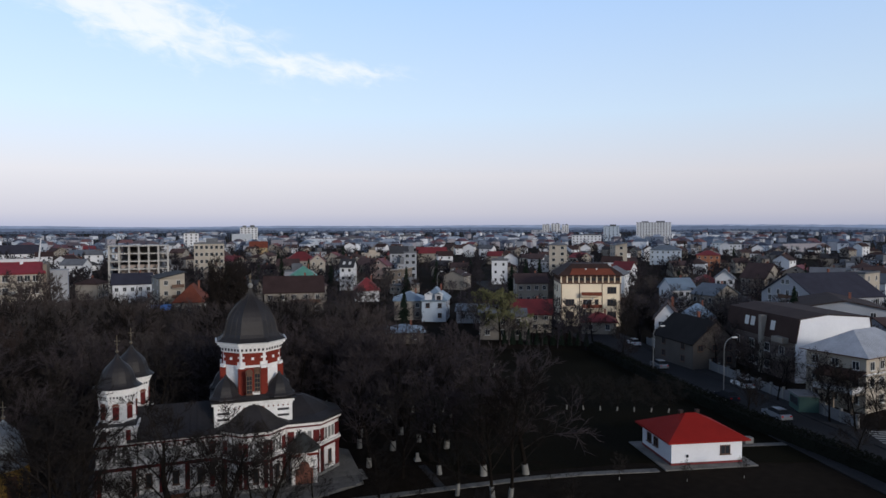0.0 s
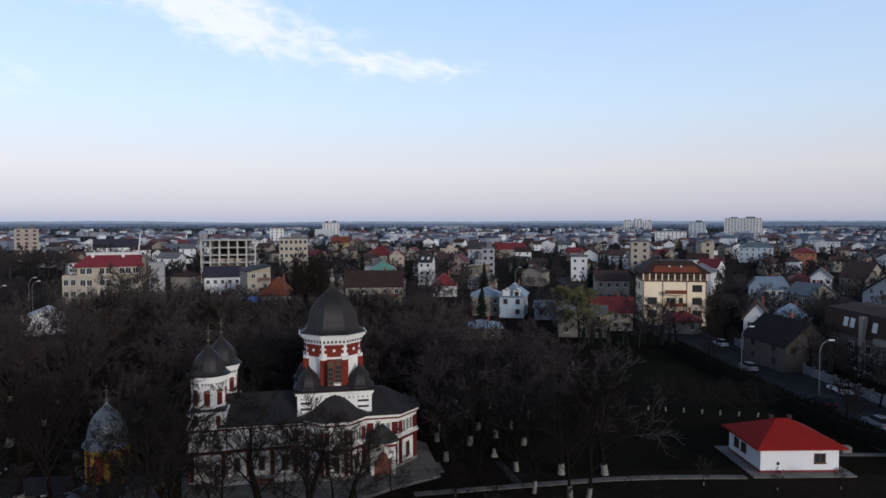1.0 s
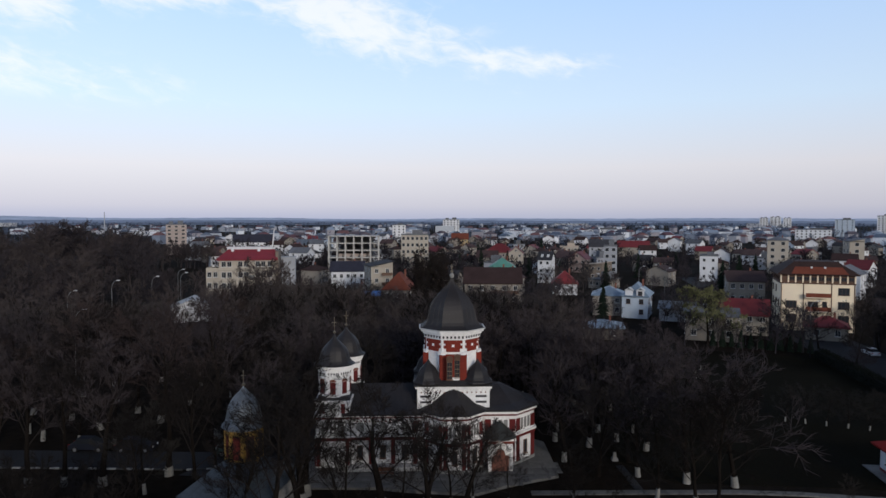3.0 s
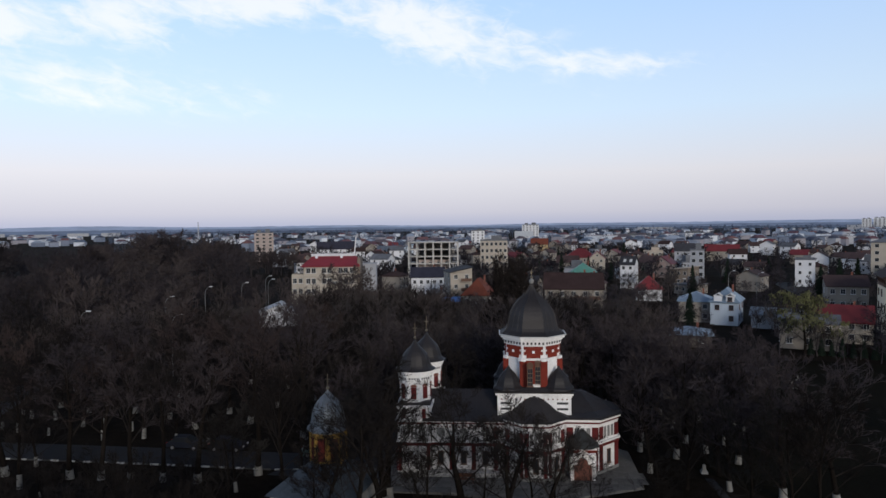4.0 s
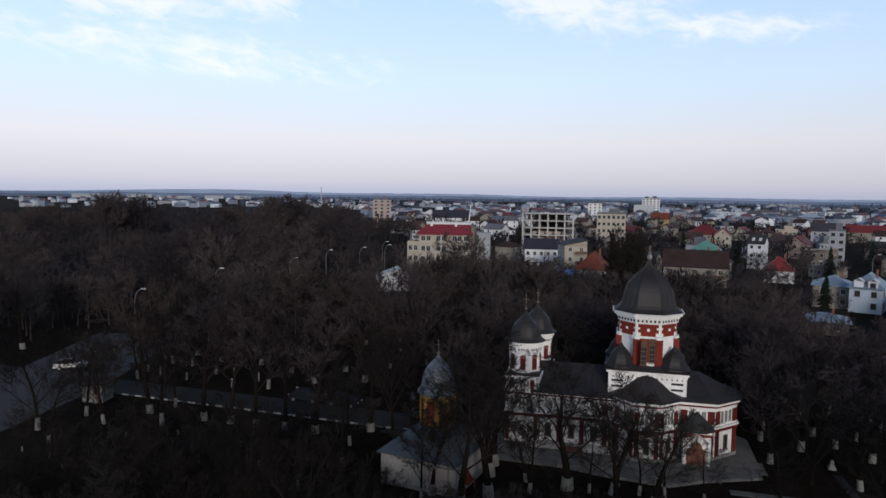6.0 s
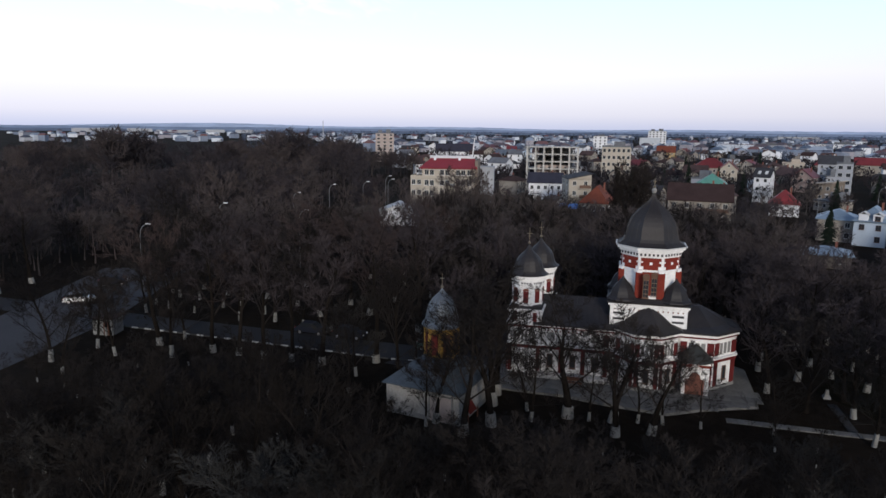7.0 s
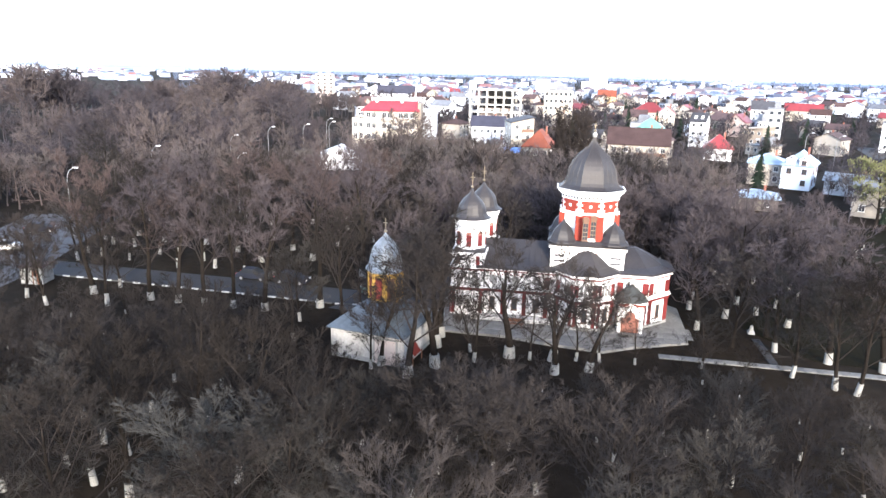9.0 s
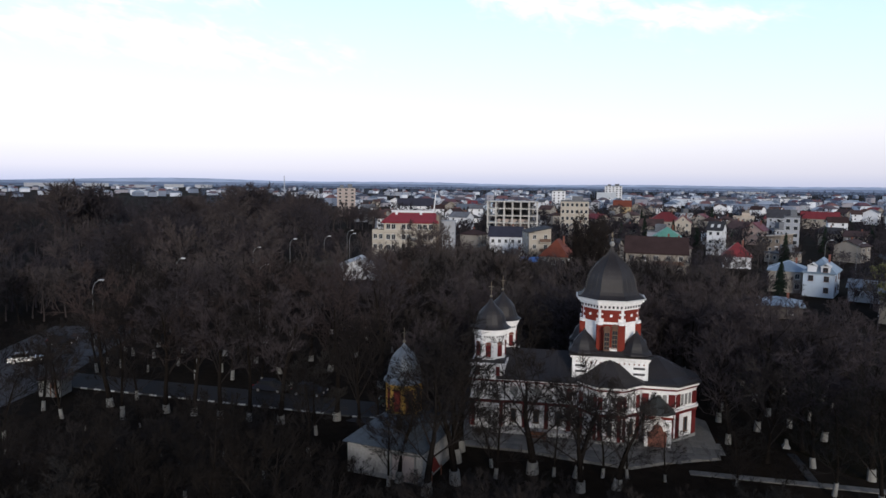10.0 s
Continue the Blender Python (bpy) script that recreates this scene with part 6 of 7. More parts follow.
def near_line(x, y, line, r):
    for (ax, ay), (bx, by) in zip(line, line[1:]):
        k = max(0.0, min(1.0, ((x - ax) * (bx - ax) + (y - ay) * (by - ay)) / ((bx - ax) ** 2 + (by - ay) ** 2)))
        if math.hypot(x - ax - k * (bx - ax), y - ay - k * (by - ay)) < r:
            return True
    return False


def in_church(x, y, r):
    c, sn = math.cos(radians(19)), math.sin(radians(19))
    u, v = (x + 32) * c + (y - 62.2) * sn, -(x + 32) * sn + (y - 62.2) * c
    return -3 - r < u < 25 + r and -7.6 - r < v < 12 + r


BOULEVARD = [(-76.0, 10.0), (-92.0, 44.0), (-108.0, 66.0), (-122.0, 84.0)]
LAWN = [(1, 69.2), (16, 71), (46, 60), (48, 40), (70, 20), (70, 60), (55, 68), (46, 75), (36, 108), (31, 140), (10, 142), (5, 112)]
TREES = []


def clear(x, y, r):
    if in_church(x, y, r * 0.4) or math.hypot(x + 33.5, y - 50.8) < 5.5 + r * 0.3:
        return False
    if near_line(x, y, LANE, 3.6) or near_line(x, y, PATH, 1.2) or near_line(x, y, STREET, 7) or near_line(x, y, BOULEVARD, 9):
        return False
    if inside_poly(x, y, LAWN) or inside_poly(x, y, [(-78, 38), (-84, 52), (-99, 58), (-116, 70), (-126, 62), (-108, 46), (-92, 32)]):
        return False
    return all((x - tx) ** 2 + (y - ty) ** 2 > (r + tr) ** 2 for tx, ty, tr in TREES)


def sight_cap(x, y):
    """Tallest tree that the open view towards the church and the chapel allows."""
    dist, az = math.hypot(x, y), math.degrees(math.atan2(x, y))
    if -72 < az <= -43 and dist < 78:
        return max(26 - dist * math.tan(radians(18.8)), 3.6)
    if -43 < az < 12 and dist < 62:
        return 26 - dist * math.tan(radians(23.4 if az < -5 else 21.8))
    return 30.0


# trees that stand before the church and the chapel
for x, y, h, k, tn in ((-22.3, 54.8, 10.4, 0, 20), (-18.6, 56.2, 9.8, 2, 140), (-28.2, 46.2, 10.0, 0, 250), (-27.2, 49.3, 12.0, 2, 60), (-29.4, 53.4, 12.0, 0, 310), (-31.6, 47.0, 8.6, 2, 200), (-31.9, 45.9, 7.8, 1, 10), (-14.6, 58.2, 7.2, 3, 90), (-24.7, 52.1, 8.4, 1, 200), (-16.6, 57.3, 7.6, 4, 30), (-11.6, 59.4, 5.8, 1, 70), (-20.4, 55.2, 7.2, 1, 300), (-26.0, 54.0, 7.6, 4, 120), (-17.4, 53.6, 8.6, 0, 75), (-14.9, 55.6, 8.4, 2, 190), (-30.3, 55.8, 10.2, 0, 130)):
    if k in (0, 2):
        ob = plant(front_protos[k // 2], x, y, h / 9.6, tn)
        ob.scale = (ob.scale.x * 1.3, ob.scale.y * 1.3, ob.scale.z)
    else:
        plant(near_protos[k], x, y, h / (9.0, 9.0, 9.0, 8.5, 9.5)[k], tn)
    TREES.append((x, y, 1.2))
plant(silver, -27.0, 23.0, 1.0, 40).scale = (1.3, 1.3, 1.02)
TREES.append((-27.0, 23.0, 3.2))
# trunks that show their whitewash
for x, y in ((-33.1, 36.7), (-31.2, 36.5), (-27.8, 33.8), (-25.4, 39.0), (-8.9, 42.1), (-5.5, 58.4), (2.2, 55.1), (4.7, 63.4), (6.3, 63.1), (1.3, 64.2), (-2.6, 60.2), (-63.7, 48.0), (-60.4, 49.0), (-57.2, 49.9), (-53.9, 50.9), (-50.4, 52.1), (-70.8, 45.9)):
    if x < -45:
        plant(big_protos[len(TREES) % 4], x, y, rng.uniform(0.85, 1.0))
    else:
        plant(near_protos[(0, 2, 3)[len(TREES) % 3]], x, y, max(min(sight_cap(x, y), 11.5), 4.0) / 9.8)
    TREES.append((x, y, 1.5))
# the park in front
spots = [(-93 + 4.3 * i + rng.uniform(-1.5, 1.5), 14 + 4.3 * j + rng.uniform(-1.5, 1.5)) for i in range(26) for j in range(12)]
for x, y in spots:
    dist, az = math.hypot(x, y), math.degrees(math.atan2(x, y))
    if dist < 26 or not -70 < az < 11:
        continue
    cap_h = min(sight_cap(x, y), rng.uniform(7.5, 12.0))
    if cap_h < 3.0 or not clear(x, y, 1.3):
        continue
    pick = len(TREES) * 7 + int(x * 3)
    if az < -43 and dist > 47:
        plant(near_protos[(1, 4)[pick % 2]], x, y, (cap_h + 0.8) / 9.5)
    else:
        # crowns to the left take the darkened twigs, those to the right lighter ones
        plant(near_protos[(1, 4, 3)[pick % 3] if az > -29 else (0, 2, 3)[pick % 3]], x, y, cap_h / 9.8)
    TREES.append((x, y, 1.3))
# trees close behind the church
for u in (-1.0, 3.5, 7.5, 11.5, 15.5, 19.5, 23.5):
    for v in (14.6, 18.6):
        u_, v_ = u + rng.uniform(-1, 1), v + rng.uniform(-1, 1)
        x, y = -32 + u_ * math.cos(radians(19)) - v_ * math.sin(radians(19)), 62.2 + u_ * math.sin(radians(19)) + v_ * math.cos(radians(19))
        if not near_line(x, y, LANE, 3.6):
            plant(mid_protos[int(u + v) % 5], x, y, rng.uniform(0.92, 1.08))
            TREES.append((x, y, 1.9))
count = len(TREES)
# the park beside and behind the church
rear = []
for _ in range(14000):
    if len(TREES) > count + 470:
        break
    az = rng.uniform(-72, 8)
    dist = 60 + 112 * rng.random() ** 0.8
    x, y = math.sin(radians(az)) * dist, math.cos(radians(az)) * dist
    if az < -57 and dist < 112 and rng.random() < 0.45:
        continue
    if az > -12 and dist > 150 or not clear(x, y, 1.9) or not free(x, y, -6.0):
        continue
    if az < -34 and dist < 128:
        if dist > 72 and clear(x, y, 3.1):
            h = min(rng.uniform(13.0, 18.0), 26 - dist * math.tan(radians(5.2 if az < -54 else 8.4 if -39.6 < az < -35.6 else 7.3)))
            plant(big_protos[(len(TREES) * 3 + int(x)) % 4], x, y, h / 15.0)
            TREES.append((x, y, 3.1))
        continue
    if -40 < az < -24 and dist > 118:
        h = min(26 - dist * math.tan(radians(8.4 if az < -35.4 else 5.5)), 12.5) * rng.uniform(0.8, 1.06)
    elif az > -36:
        h = min(26 - dist * math.tan(radians(10.6 if az > -6 and dist > 95 else 8.3 if dist < 120 else 6.5)), 12.0) * rng.uniform(0.8, 1.06)
    else:
        h = min(rng.uniform(10.0, 14.0), 26 - dist * math.tan(radians(6.7)))
    if h < 4:
        continue
    if dist < 100 and len(TREES) - len(rear) < count + 150:
        plant(mid_protos[(len(TREES) * 3 + int(x)) % 5], x, y, h / 11.4)
    else:
        rear.append((x, y, h * 1.04, rng.uniform(0, 6.3), len(rear)))
    TREES.append((x, y, 1.9))


def woods(name, label, protos, places, mat):
    """Many trees in one mesh."""
    vs, fs, k = [], [], 0
    for x, y, h, tn, which in places:
        vv, ff, base_h = protos[which % len(protos)]
        c, sn = math.cos(tn), math.sin(tn)
        rot = np.array([[c, -sn, 0], [sn, c, 0], [0, 0, 1]]) * (h / base_h)
        vs.append(vv @ rot.T + np.array([x, y, 0]))
        fs += [tuple(i + k for i in f) for f in ff]
        k += len(vv)
    s = Shape()
    s.v, s.f, s.m = [tuple(v) for v in np.concatenate(vs).tolist()], fs, [0] * len(fs)
    return whole(name, s, mat, label, "woods", "stuff")


wood_protos = []
for i in range(4):
    t, c, _ = bare_tree(90 + i, 12.0, THIN, 9, 0.18, 0.28, (0.6, 1.3), 0.055)
    k = len(t.v)
    wood_protos.append((np.array(t.v + c.v), t.f + [tuple(j + k for j in f) for f in c.f], 12.0))
park_protos = []
for i in range(5):
    t, c, _ = bare_tree(80 + i, 12.0, FAR, 10, 0.15, 0.26, (0.6, 1.3), 0.034)
    k = len(t.v)
    park_protos.append((np.array(t.v + c.v), t.f + [tuple(j + k for j in f) for f in c.f], 12.0))
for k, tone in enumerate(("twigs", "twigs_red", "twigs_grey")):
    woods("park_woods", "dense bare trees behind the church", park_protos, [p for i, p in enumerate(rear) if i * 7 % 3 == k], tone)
# low brush on the park floor
brush_protos = []
for i in range(5):
    t, c, _ = bare_tree(140 + i, 2.4, BRUSH, 5, 0.05, 0.05, (0.7, 1.4), 0.014)
    brush_protos.append((np.array(c.v), c.f, 2.4))
shrubs = []
for _ in range(9000):
    if len(shrubs) >= 950:
        break
    x, y = rng.uniform(-95, 14), rng.uniform(20, 95)
    dist = math.hypot(x, y)
    if dist < 28 or dist > 50 and x < -70 or in_church(x, y, 0.5) or near_line(x, y, LANE, 3.4) or near_line(x, y, PATH, 1.0) or near_line(x, y, SPUR, 1.0) or inside_poly(x, y, LAWN) or near_line(x, y, BOULEVARD, 9) or math.hypot(x + 33.5, y - 50.8) < 5:
        continue
    shrubs.append((x, y, rng.uniform(0.8, 2.4) if dist > 50 else rng.uniform(1.5, 3.6), rng.uniform(0, 6.3), len(shrubs)))
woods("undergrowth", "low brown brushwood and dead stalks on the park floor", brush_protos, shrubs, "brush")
places = []
for _ in range(5000):
    if len(places) >= 330:
        break
    az = rng.uniform(-74, -36)
    dist = 165 + 420 * rng.random() ** 0.75
    x, y = math.sin(radians(az)) * dist, math.cos(radians(az)) * dist
    if az > -40 and dist > 230 or not free(x, y, 1.0) or near_line(x, y, BOULEVARD, 9):
        continue
    places.append((x, y, (13.2 + 5.5 * noise.noise(Vector((x * 0.02, y * 0.02, 0.0)))) * rng.uniform(0.85, 1.12), rng.uniform(0, 6.3), len(places)))
for _ in range(120):
    az, dist = radians(rng.uniform(-67, -35.5)), rng.uniform(148, 265)
    x, y = math.sin(az) * dist, math.cos(az) * dist
    if free(x, y, -3.0) and not near_line(x, y, BOULEVARD, 9):
        places.append((x, y, rng.uniform(7.0, 10.0) if az > radians(-42) else rng.uniform(8.0, 12.5), rng.uniform(0, 6.3), len(places)))
for az0, dist0, count_, h0 in ((-58.8, 350, 15, 24.5), (-46.6, 345, 16, 24.5), (-42.3, 360, 9, 22.0), (-51.5, 330, 6, 20.0), (-39.0, 390, 26, 13.0), (-64.0, 380, 6, 19.0)):
    for k in range(count_):
        az, dist = radians(az0 + rng.uniform(-1.0, 1.0) * (3.2 if count_ > 20 else 1.5)), dist0 + rng.uniform(-25, 25)
        places.append((math.sin(az) * dist, math.cos(az) * dist, h0 * rng.uniform(0.85, 1.0), rng.uniform(0, 6.3), len(places)))
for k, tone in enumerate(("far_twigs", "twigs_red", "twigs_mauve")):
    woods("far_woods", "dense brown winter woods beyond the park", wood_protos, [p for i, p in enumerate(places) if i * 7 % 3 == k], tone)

# tall dense trees before the orange-roofed house
dark_tree = tree_thing(240, 16.0, SILVER, 15, "tall dense dark bare tree behind the church", "", False, "limb", 0.3, 0.1, (0.45, 1.05), 0.045)
for x, y, h in ((-46.5, 141.0, 16.5), (-43.0, 144.0, 15.5), (-49.0, 146.0, 14.0), (-44.5, 148.0, 16.5)):
    ob = plant(dark_tree, x, y, h / 15.0)
    ob.scale = (ob.scale.x * 0.62, ob.scale.y * 0.62, ob.scale.z)
# pale-twigged trees before the red-roofed building
pale_tree = tree_thing(231, 16.0, BIG, 9, "pale-twigged bare tree in front of the red-roofed building", "", False, "twigs_red", 0.28, 0.3, (0.55, 1.2), 0.03)
for az, dist, h in ((-33.8, 150, 14.0), (-32.2, 147, 15.0), (-30.6, 150, 15.5), (-29.2, 152, 15.0)):
    plant(pale_tree, math.sin(radians(az)) * dist, math.cos(radians(az)) * dist, h / 15.0)

# trees between the houses
made, singles, between, closer = 0, 0, [], []
for _ in range(9000):
    if made >= 1150:
        break
    az = radians(rng.uniform(-35, 41))
    dist = 135 + 560 * rng.random() ** 1.35
    x, y = math.sin(az) * dist, math.cos(az) * dist
    if not free(x, y, -5.5) or inside_poly(x, y, LAWN) or near_line(x, y, STREET, 5):
        continue
    if -6 < math.degrees(az) < 2.5 and dist < 182 or -39.5 < math.degrees(az) < -35.5 and dist < 182:
        continue
    if dist < 230 and made < 60:
        plant(town_protos[singles % 4], x, y, rng.uniform(0.6, 1.0))
        singles += 1
    elif dist < 270:
        closer.append((x, y, rng.uniform(5, 9.5), rng.uniform(0, 6.3), made))
    else:
        between.append((x, y, rng.uniform(5, 10), rng.uniform(0, 6.3), made))
    made += 1
for k, tone in enumerate(("far_twigs", "twigs_red", "twigs_grey")):
    woods("garden_trees", "bare garden trees among the nearer houses", wood_protos, closer[k::3], tone)
GARDEN = [(1, 3, 4, 0.65, (0.4, 1.0)), (1, 3, 3, 0.85, (0.3, 1.0)), (0, 3, 0, 0, (0, 0))]
garden_protos = []
for i in range(4):
    t, c, _ = bare_tree(70 + i, 12.0, GARDEN, 10, 0.3, 0.08, (0.6, 1.25), 0.24)
    k = len(t.v)
    garden_protos.append((np.array(t.v + c.v), t.f + [tuple(j + k for j in f) for f in c.f], 12.0))
# trees hard by the houses
hard, hard_far = [], []
for x, y, r in PLACED:
    dist = math.hypot(x, y)
    if dist < 150 or dist > 620 or x > 55 and dist < 190:
        continue
    for k in range(3 if dist < 320 else 2):
        f = (dist - max(r * 0.72, 6.0) - rng.uniform(1.0, 4.0)) / dist
        off = rng.uniform(-0.9, 0.9) * r
        (hard if dist < 320 else hard_far).append((x * f + off * y / dist, y * f - off * x / dist, rng.uniform(3.8, 7.5), rng.uniform(0, 6.3), k + len(hard)))
hard = [p for p in hard if not -39.5 < math.degrees(math.atan2(p[0], p[1])) < -35.6]
hard = [p for p in hard if not (8 < p[0] < 48 and p[1] < 178) and not near_line(p[0], p[1], STREET, 4.5) and not inside_poly(p[0], p[1], LAWN)]
for az, dist, h in ((-34.6, 158, 9.5), (-33.4, 172, 9.0), (-32.6, 164, 10.5), (-31.5, 170, 11.0), (-30.6, 176, 10.5), (-29.9, 162, 11.0), (-29.0, 172, 10.5), (-31.9, 180, 9.0), (-28.2, 182, 10.0), (-27.2, 176, 9.0), (-26.0, 186, 9.0), (-24.6, 178, 8.0),
                    (-14.5, 168, 9.0), (-13.4, 165, 9.5), (-12.6, 169, 8.5), (-11.8, 166, 9.5), (-11.0, 170, 8.0), (-10.0, 166, 7.0), (-13.9, 172, 8.5), (-12.1, 163, 9.0), (-10.6, 161, 7.5), (-15.6, 172, 7.5), (-17.5, 176, 9.5), (-18.6, 168, 8.5), (-21.5, 172, 7.0), (-19.6, 166, 6.5), (-22.8, 178, 6.5)):
    hard.append((math.sin(radians(az)) * dist, math.cos(radians(az)) * dist, h, dist, len(hard)))
woods("house_trees", "dark bare trees and bushes close in front of the houses", park_protos, hard, "twigs_mauve")
for i in range(9):
    hard_far.append((-318 + i * 7.0, 372 + i * 4.0, 11.0 + i % 3, i * 1.3, i))
woods("house_trees", "dark bare trees beside the farther houses", garden_protos, hard_far, "far_twigs")
woods("town_woods", "bare trees in the gardens of the town", garden_protos, between, "far_twigs")
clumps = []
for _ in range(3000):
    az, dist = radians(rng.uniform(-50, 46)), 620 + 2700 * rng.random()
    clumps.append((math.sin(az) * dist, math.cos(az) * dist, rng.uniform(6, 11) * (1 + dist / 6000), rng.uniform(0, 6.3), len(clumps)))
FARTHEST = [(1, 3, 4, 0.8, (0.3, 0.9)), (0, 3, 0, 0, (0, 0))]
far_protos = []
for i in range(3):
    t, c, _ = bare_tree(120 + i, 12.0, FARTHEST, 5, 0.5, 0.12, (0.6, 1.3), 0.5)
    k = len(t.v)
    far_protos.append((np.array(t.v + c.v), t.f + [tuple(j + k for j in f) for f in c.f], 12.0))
# haze is in the colour of these trees
woods("distant_trees", "scattered bare trees in the distant town, haze blue in their colour", far_protos, clumps, "hazed_wood")


# evergreens
def spruce(x, y, h, dense=26, wide=0.24, label="dark green spruce beside a house"):
    rg = random.Random(int(x * 10))
    ob = thing("spruce", label, "tree", x, y)
    part("trunk", Shape().tube((0, 0, -0.1), (0, 0, h * 0.96), 0.22, 0.03, 6), "bark", ob)
    s = Shape()
    n = int(h * dense)
    for i in range(n):
        f = (i + rg.random()) / n
        z = h * (0.08 + 0.9 * f)
        r = (1 - f) ** 0.85 * h * wide + 0.15
        a = rg.uniform(0, 2 * math.pi)
        ux, uy = math.cos(a), math.sin(a)
        L = r * rg.uniform(0.7, 1.1)
        s.tube((ux * 0.1, uy * 0.1, z), (ux * L, uy * L, z - L * 0.35), 0.16 + 4.0 / dense * (1 - f), 0.0, 3)
        for k in range(3):
            g0 = 0.35 + 0.22 * k
            bx, by, bz = ux * L * g0, uy * L * g0, z - L * 0.35 * g0
            for sd in (-1, 1):
                s.tube((bx, by, bz), (bx + (ux * 0.5 - uy * sd) * L * 0.3, by + (uy * 0.5 + ux * sd) * L * 0.3, bz - L * 0.12), 0.09, 0.0, 3)
    part("crown", s, "needles", ob)


for x, y, h in ((-9.5, 163.0, 10.5), (20.5, 200.0, 15.0), (77.0, 147.0, 13.0), (80.5, 150.0, 7.5), (36.0, 292.0, 12), (-60.0, 300.0, 12), (46.0, 320.0, 11), (150.0, 260.0, 10), (-14.0, 255.0, 11), (-3.0, 310.0, 11), (60.0, 240.0, 10)):
    spruce(x, y, h)
made = 0
for _ in range(400):
    if made >= 26:
        break
    az, dist = radians(rng.uniform(-30, 40)), rng.uniform(230, 620)
    x, y = math.sin(az) * dist, math.cos(az) * dist
    if free(x, y, -4.5):
        spruce(x, y, rng.uniform(8, 14), 8)
        made += 1

# thuja row at the far edge of the lawn
for i in range(11):
    spruce(13.5 + i * 1.75, 147.5 - i * 0.25, rng.uniform(2.8, 3.8), 60, 0.2, "clipped dark thuja in a row behind the lawn")
# garden trees round the street houses
gardens = []
for _ in range(3000):
    if len(gardens) >= 95:
        break
    x, y = rng.uniform(22, 118), rng.uniform(112, 215)
    if free(x, y, -3.0) and not near_line(x, y, STREET, 5.5) and not inside_poly(x, y, LAWN):
        gardens.append((x, y, rng.uniform(4.5, 8.5), rng.uniform(0, 6.3), len(gardens)))
woods("street_gardens", "dark bare garden trees round the street houses", park_protos, gardens, "far_twigs")

# the budding willow
wt, wc, tips = bare_tree(77, 10.5, MIDDLE, 11, 0.2, 0.2, (0.6, 1.2), 0.025)
willow = thing("willow", "tree with yellow-green budding twigs at the edge of the lawn", "tree", 12.3, 146.0)
willow.scale = (1.35, 1.35, 1.15)
part("trunk", wt, "bark", willow)
part("crown", wc, ("twigs_grey", "limb"), willow)
s = Shape()
rg = random.Random(5)
for tp in tips:
    if rg.random() < 0.8:
        o = tp + Vector((rg.uniform(-0.2, 0.2), rg.uniform(-0.2, 0.2), rg.uniform(-0.2, 0.1)))
        s.tube(o, o + Vector((rg.uniform(-0.15, 0.15), rg.uniform(-0.15, 0.15), -0.4)), 0.085, 0.0, 3)
tagged(part("buds", s, "buds", willow, "yellow-green buds"), kind="stuff")

# hedge along the street
hline = [(50.5, 40.0), (46.2, 64.0), (43.6, 74.0), (40.0, 86.0), (36.6, 104.0), (34.4, 118.0), (31.5, 140.0)]
hedge = thing("hedge", "dense dark clipped hedge between lawn and street", "hedge")
rg = random.Random(11)
core = band(hline, 0.85, 0.0, 1.5)
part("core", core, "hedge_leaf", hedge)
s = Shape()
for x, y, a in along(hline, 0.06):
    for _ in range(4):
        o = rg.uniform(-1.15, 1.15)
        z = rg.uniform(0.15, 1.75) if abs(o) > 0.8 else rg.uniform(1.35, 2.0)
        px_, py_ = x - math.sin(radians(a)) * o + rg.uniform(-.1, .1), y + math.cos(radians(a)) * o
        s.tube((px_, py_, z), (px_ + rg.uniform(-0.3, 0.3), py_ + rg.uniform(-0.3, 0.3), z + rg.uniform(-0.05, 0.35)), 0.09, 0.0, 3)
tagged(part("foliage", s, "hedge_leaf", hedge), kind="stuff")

# young trees in a row on the lawn
for i in range(7):
    ob = plant(near_protos[3], 17.5 + i * 2.3, 94.6 - i * 0.3, 0.6)
    ob["label"] = "young bare sapling with a whitewashed stem on the lawn"
for x, y, k in ((24.8, 67.6, 0.24), (18.0, 68.0, 0.3), (12.0, 62.0, 0.35), (31.0, 68.5, 0.25)):
    ob = plant(near_protos[1], x, y, k)
    ob["label"] = "young bare sapling beside the path"
# street trees
for x, y, h in ((40.5, 88.5, 6.5), (52.6, 92.0, 8.0), (52.0, 84.0, 7.5), (54.0, 79.0, 8.0), (56.5, 75.0, 8.0), (49.6, 99.0, 7.0), (51.0, 88.0, 7.0), (55.0, 84.0, 7.0), (48.8, 106.0, 6.0), (44.5, 72.0, 6.0), (36.5, 136.0, 8.5), (33.5, 150.0, 9.0), (28.0, 152.0, 4.5), (43.5, 148.0, 9.5), (50.0, 146.0, 9.0), (57.0, 140.0, 8.0), (23.0, 150.0, 4.0), (17.0, 150.0, 4.5)):
    ob = plant(mid_protos[2], x, y, h / 11.0)
    ob["label"] = "bare street tree beside the houses"

for i, (x, y, a) in enumerate(along(STREET, 6.5, -8.6)):
    if 62 < y < 152:
        ob = plant(mid_protos[(2, 4, 1)[i % 3]], x + rng.uniform(-0.8, 0.8), y, rng.uniform(0.5, 0.75))
        ob["label"] = "bare street tree beside the houses"

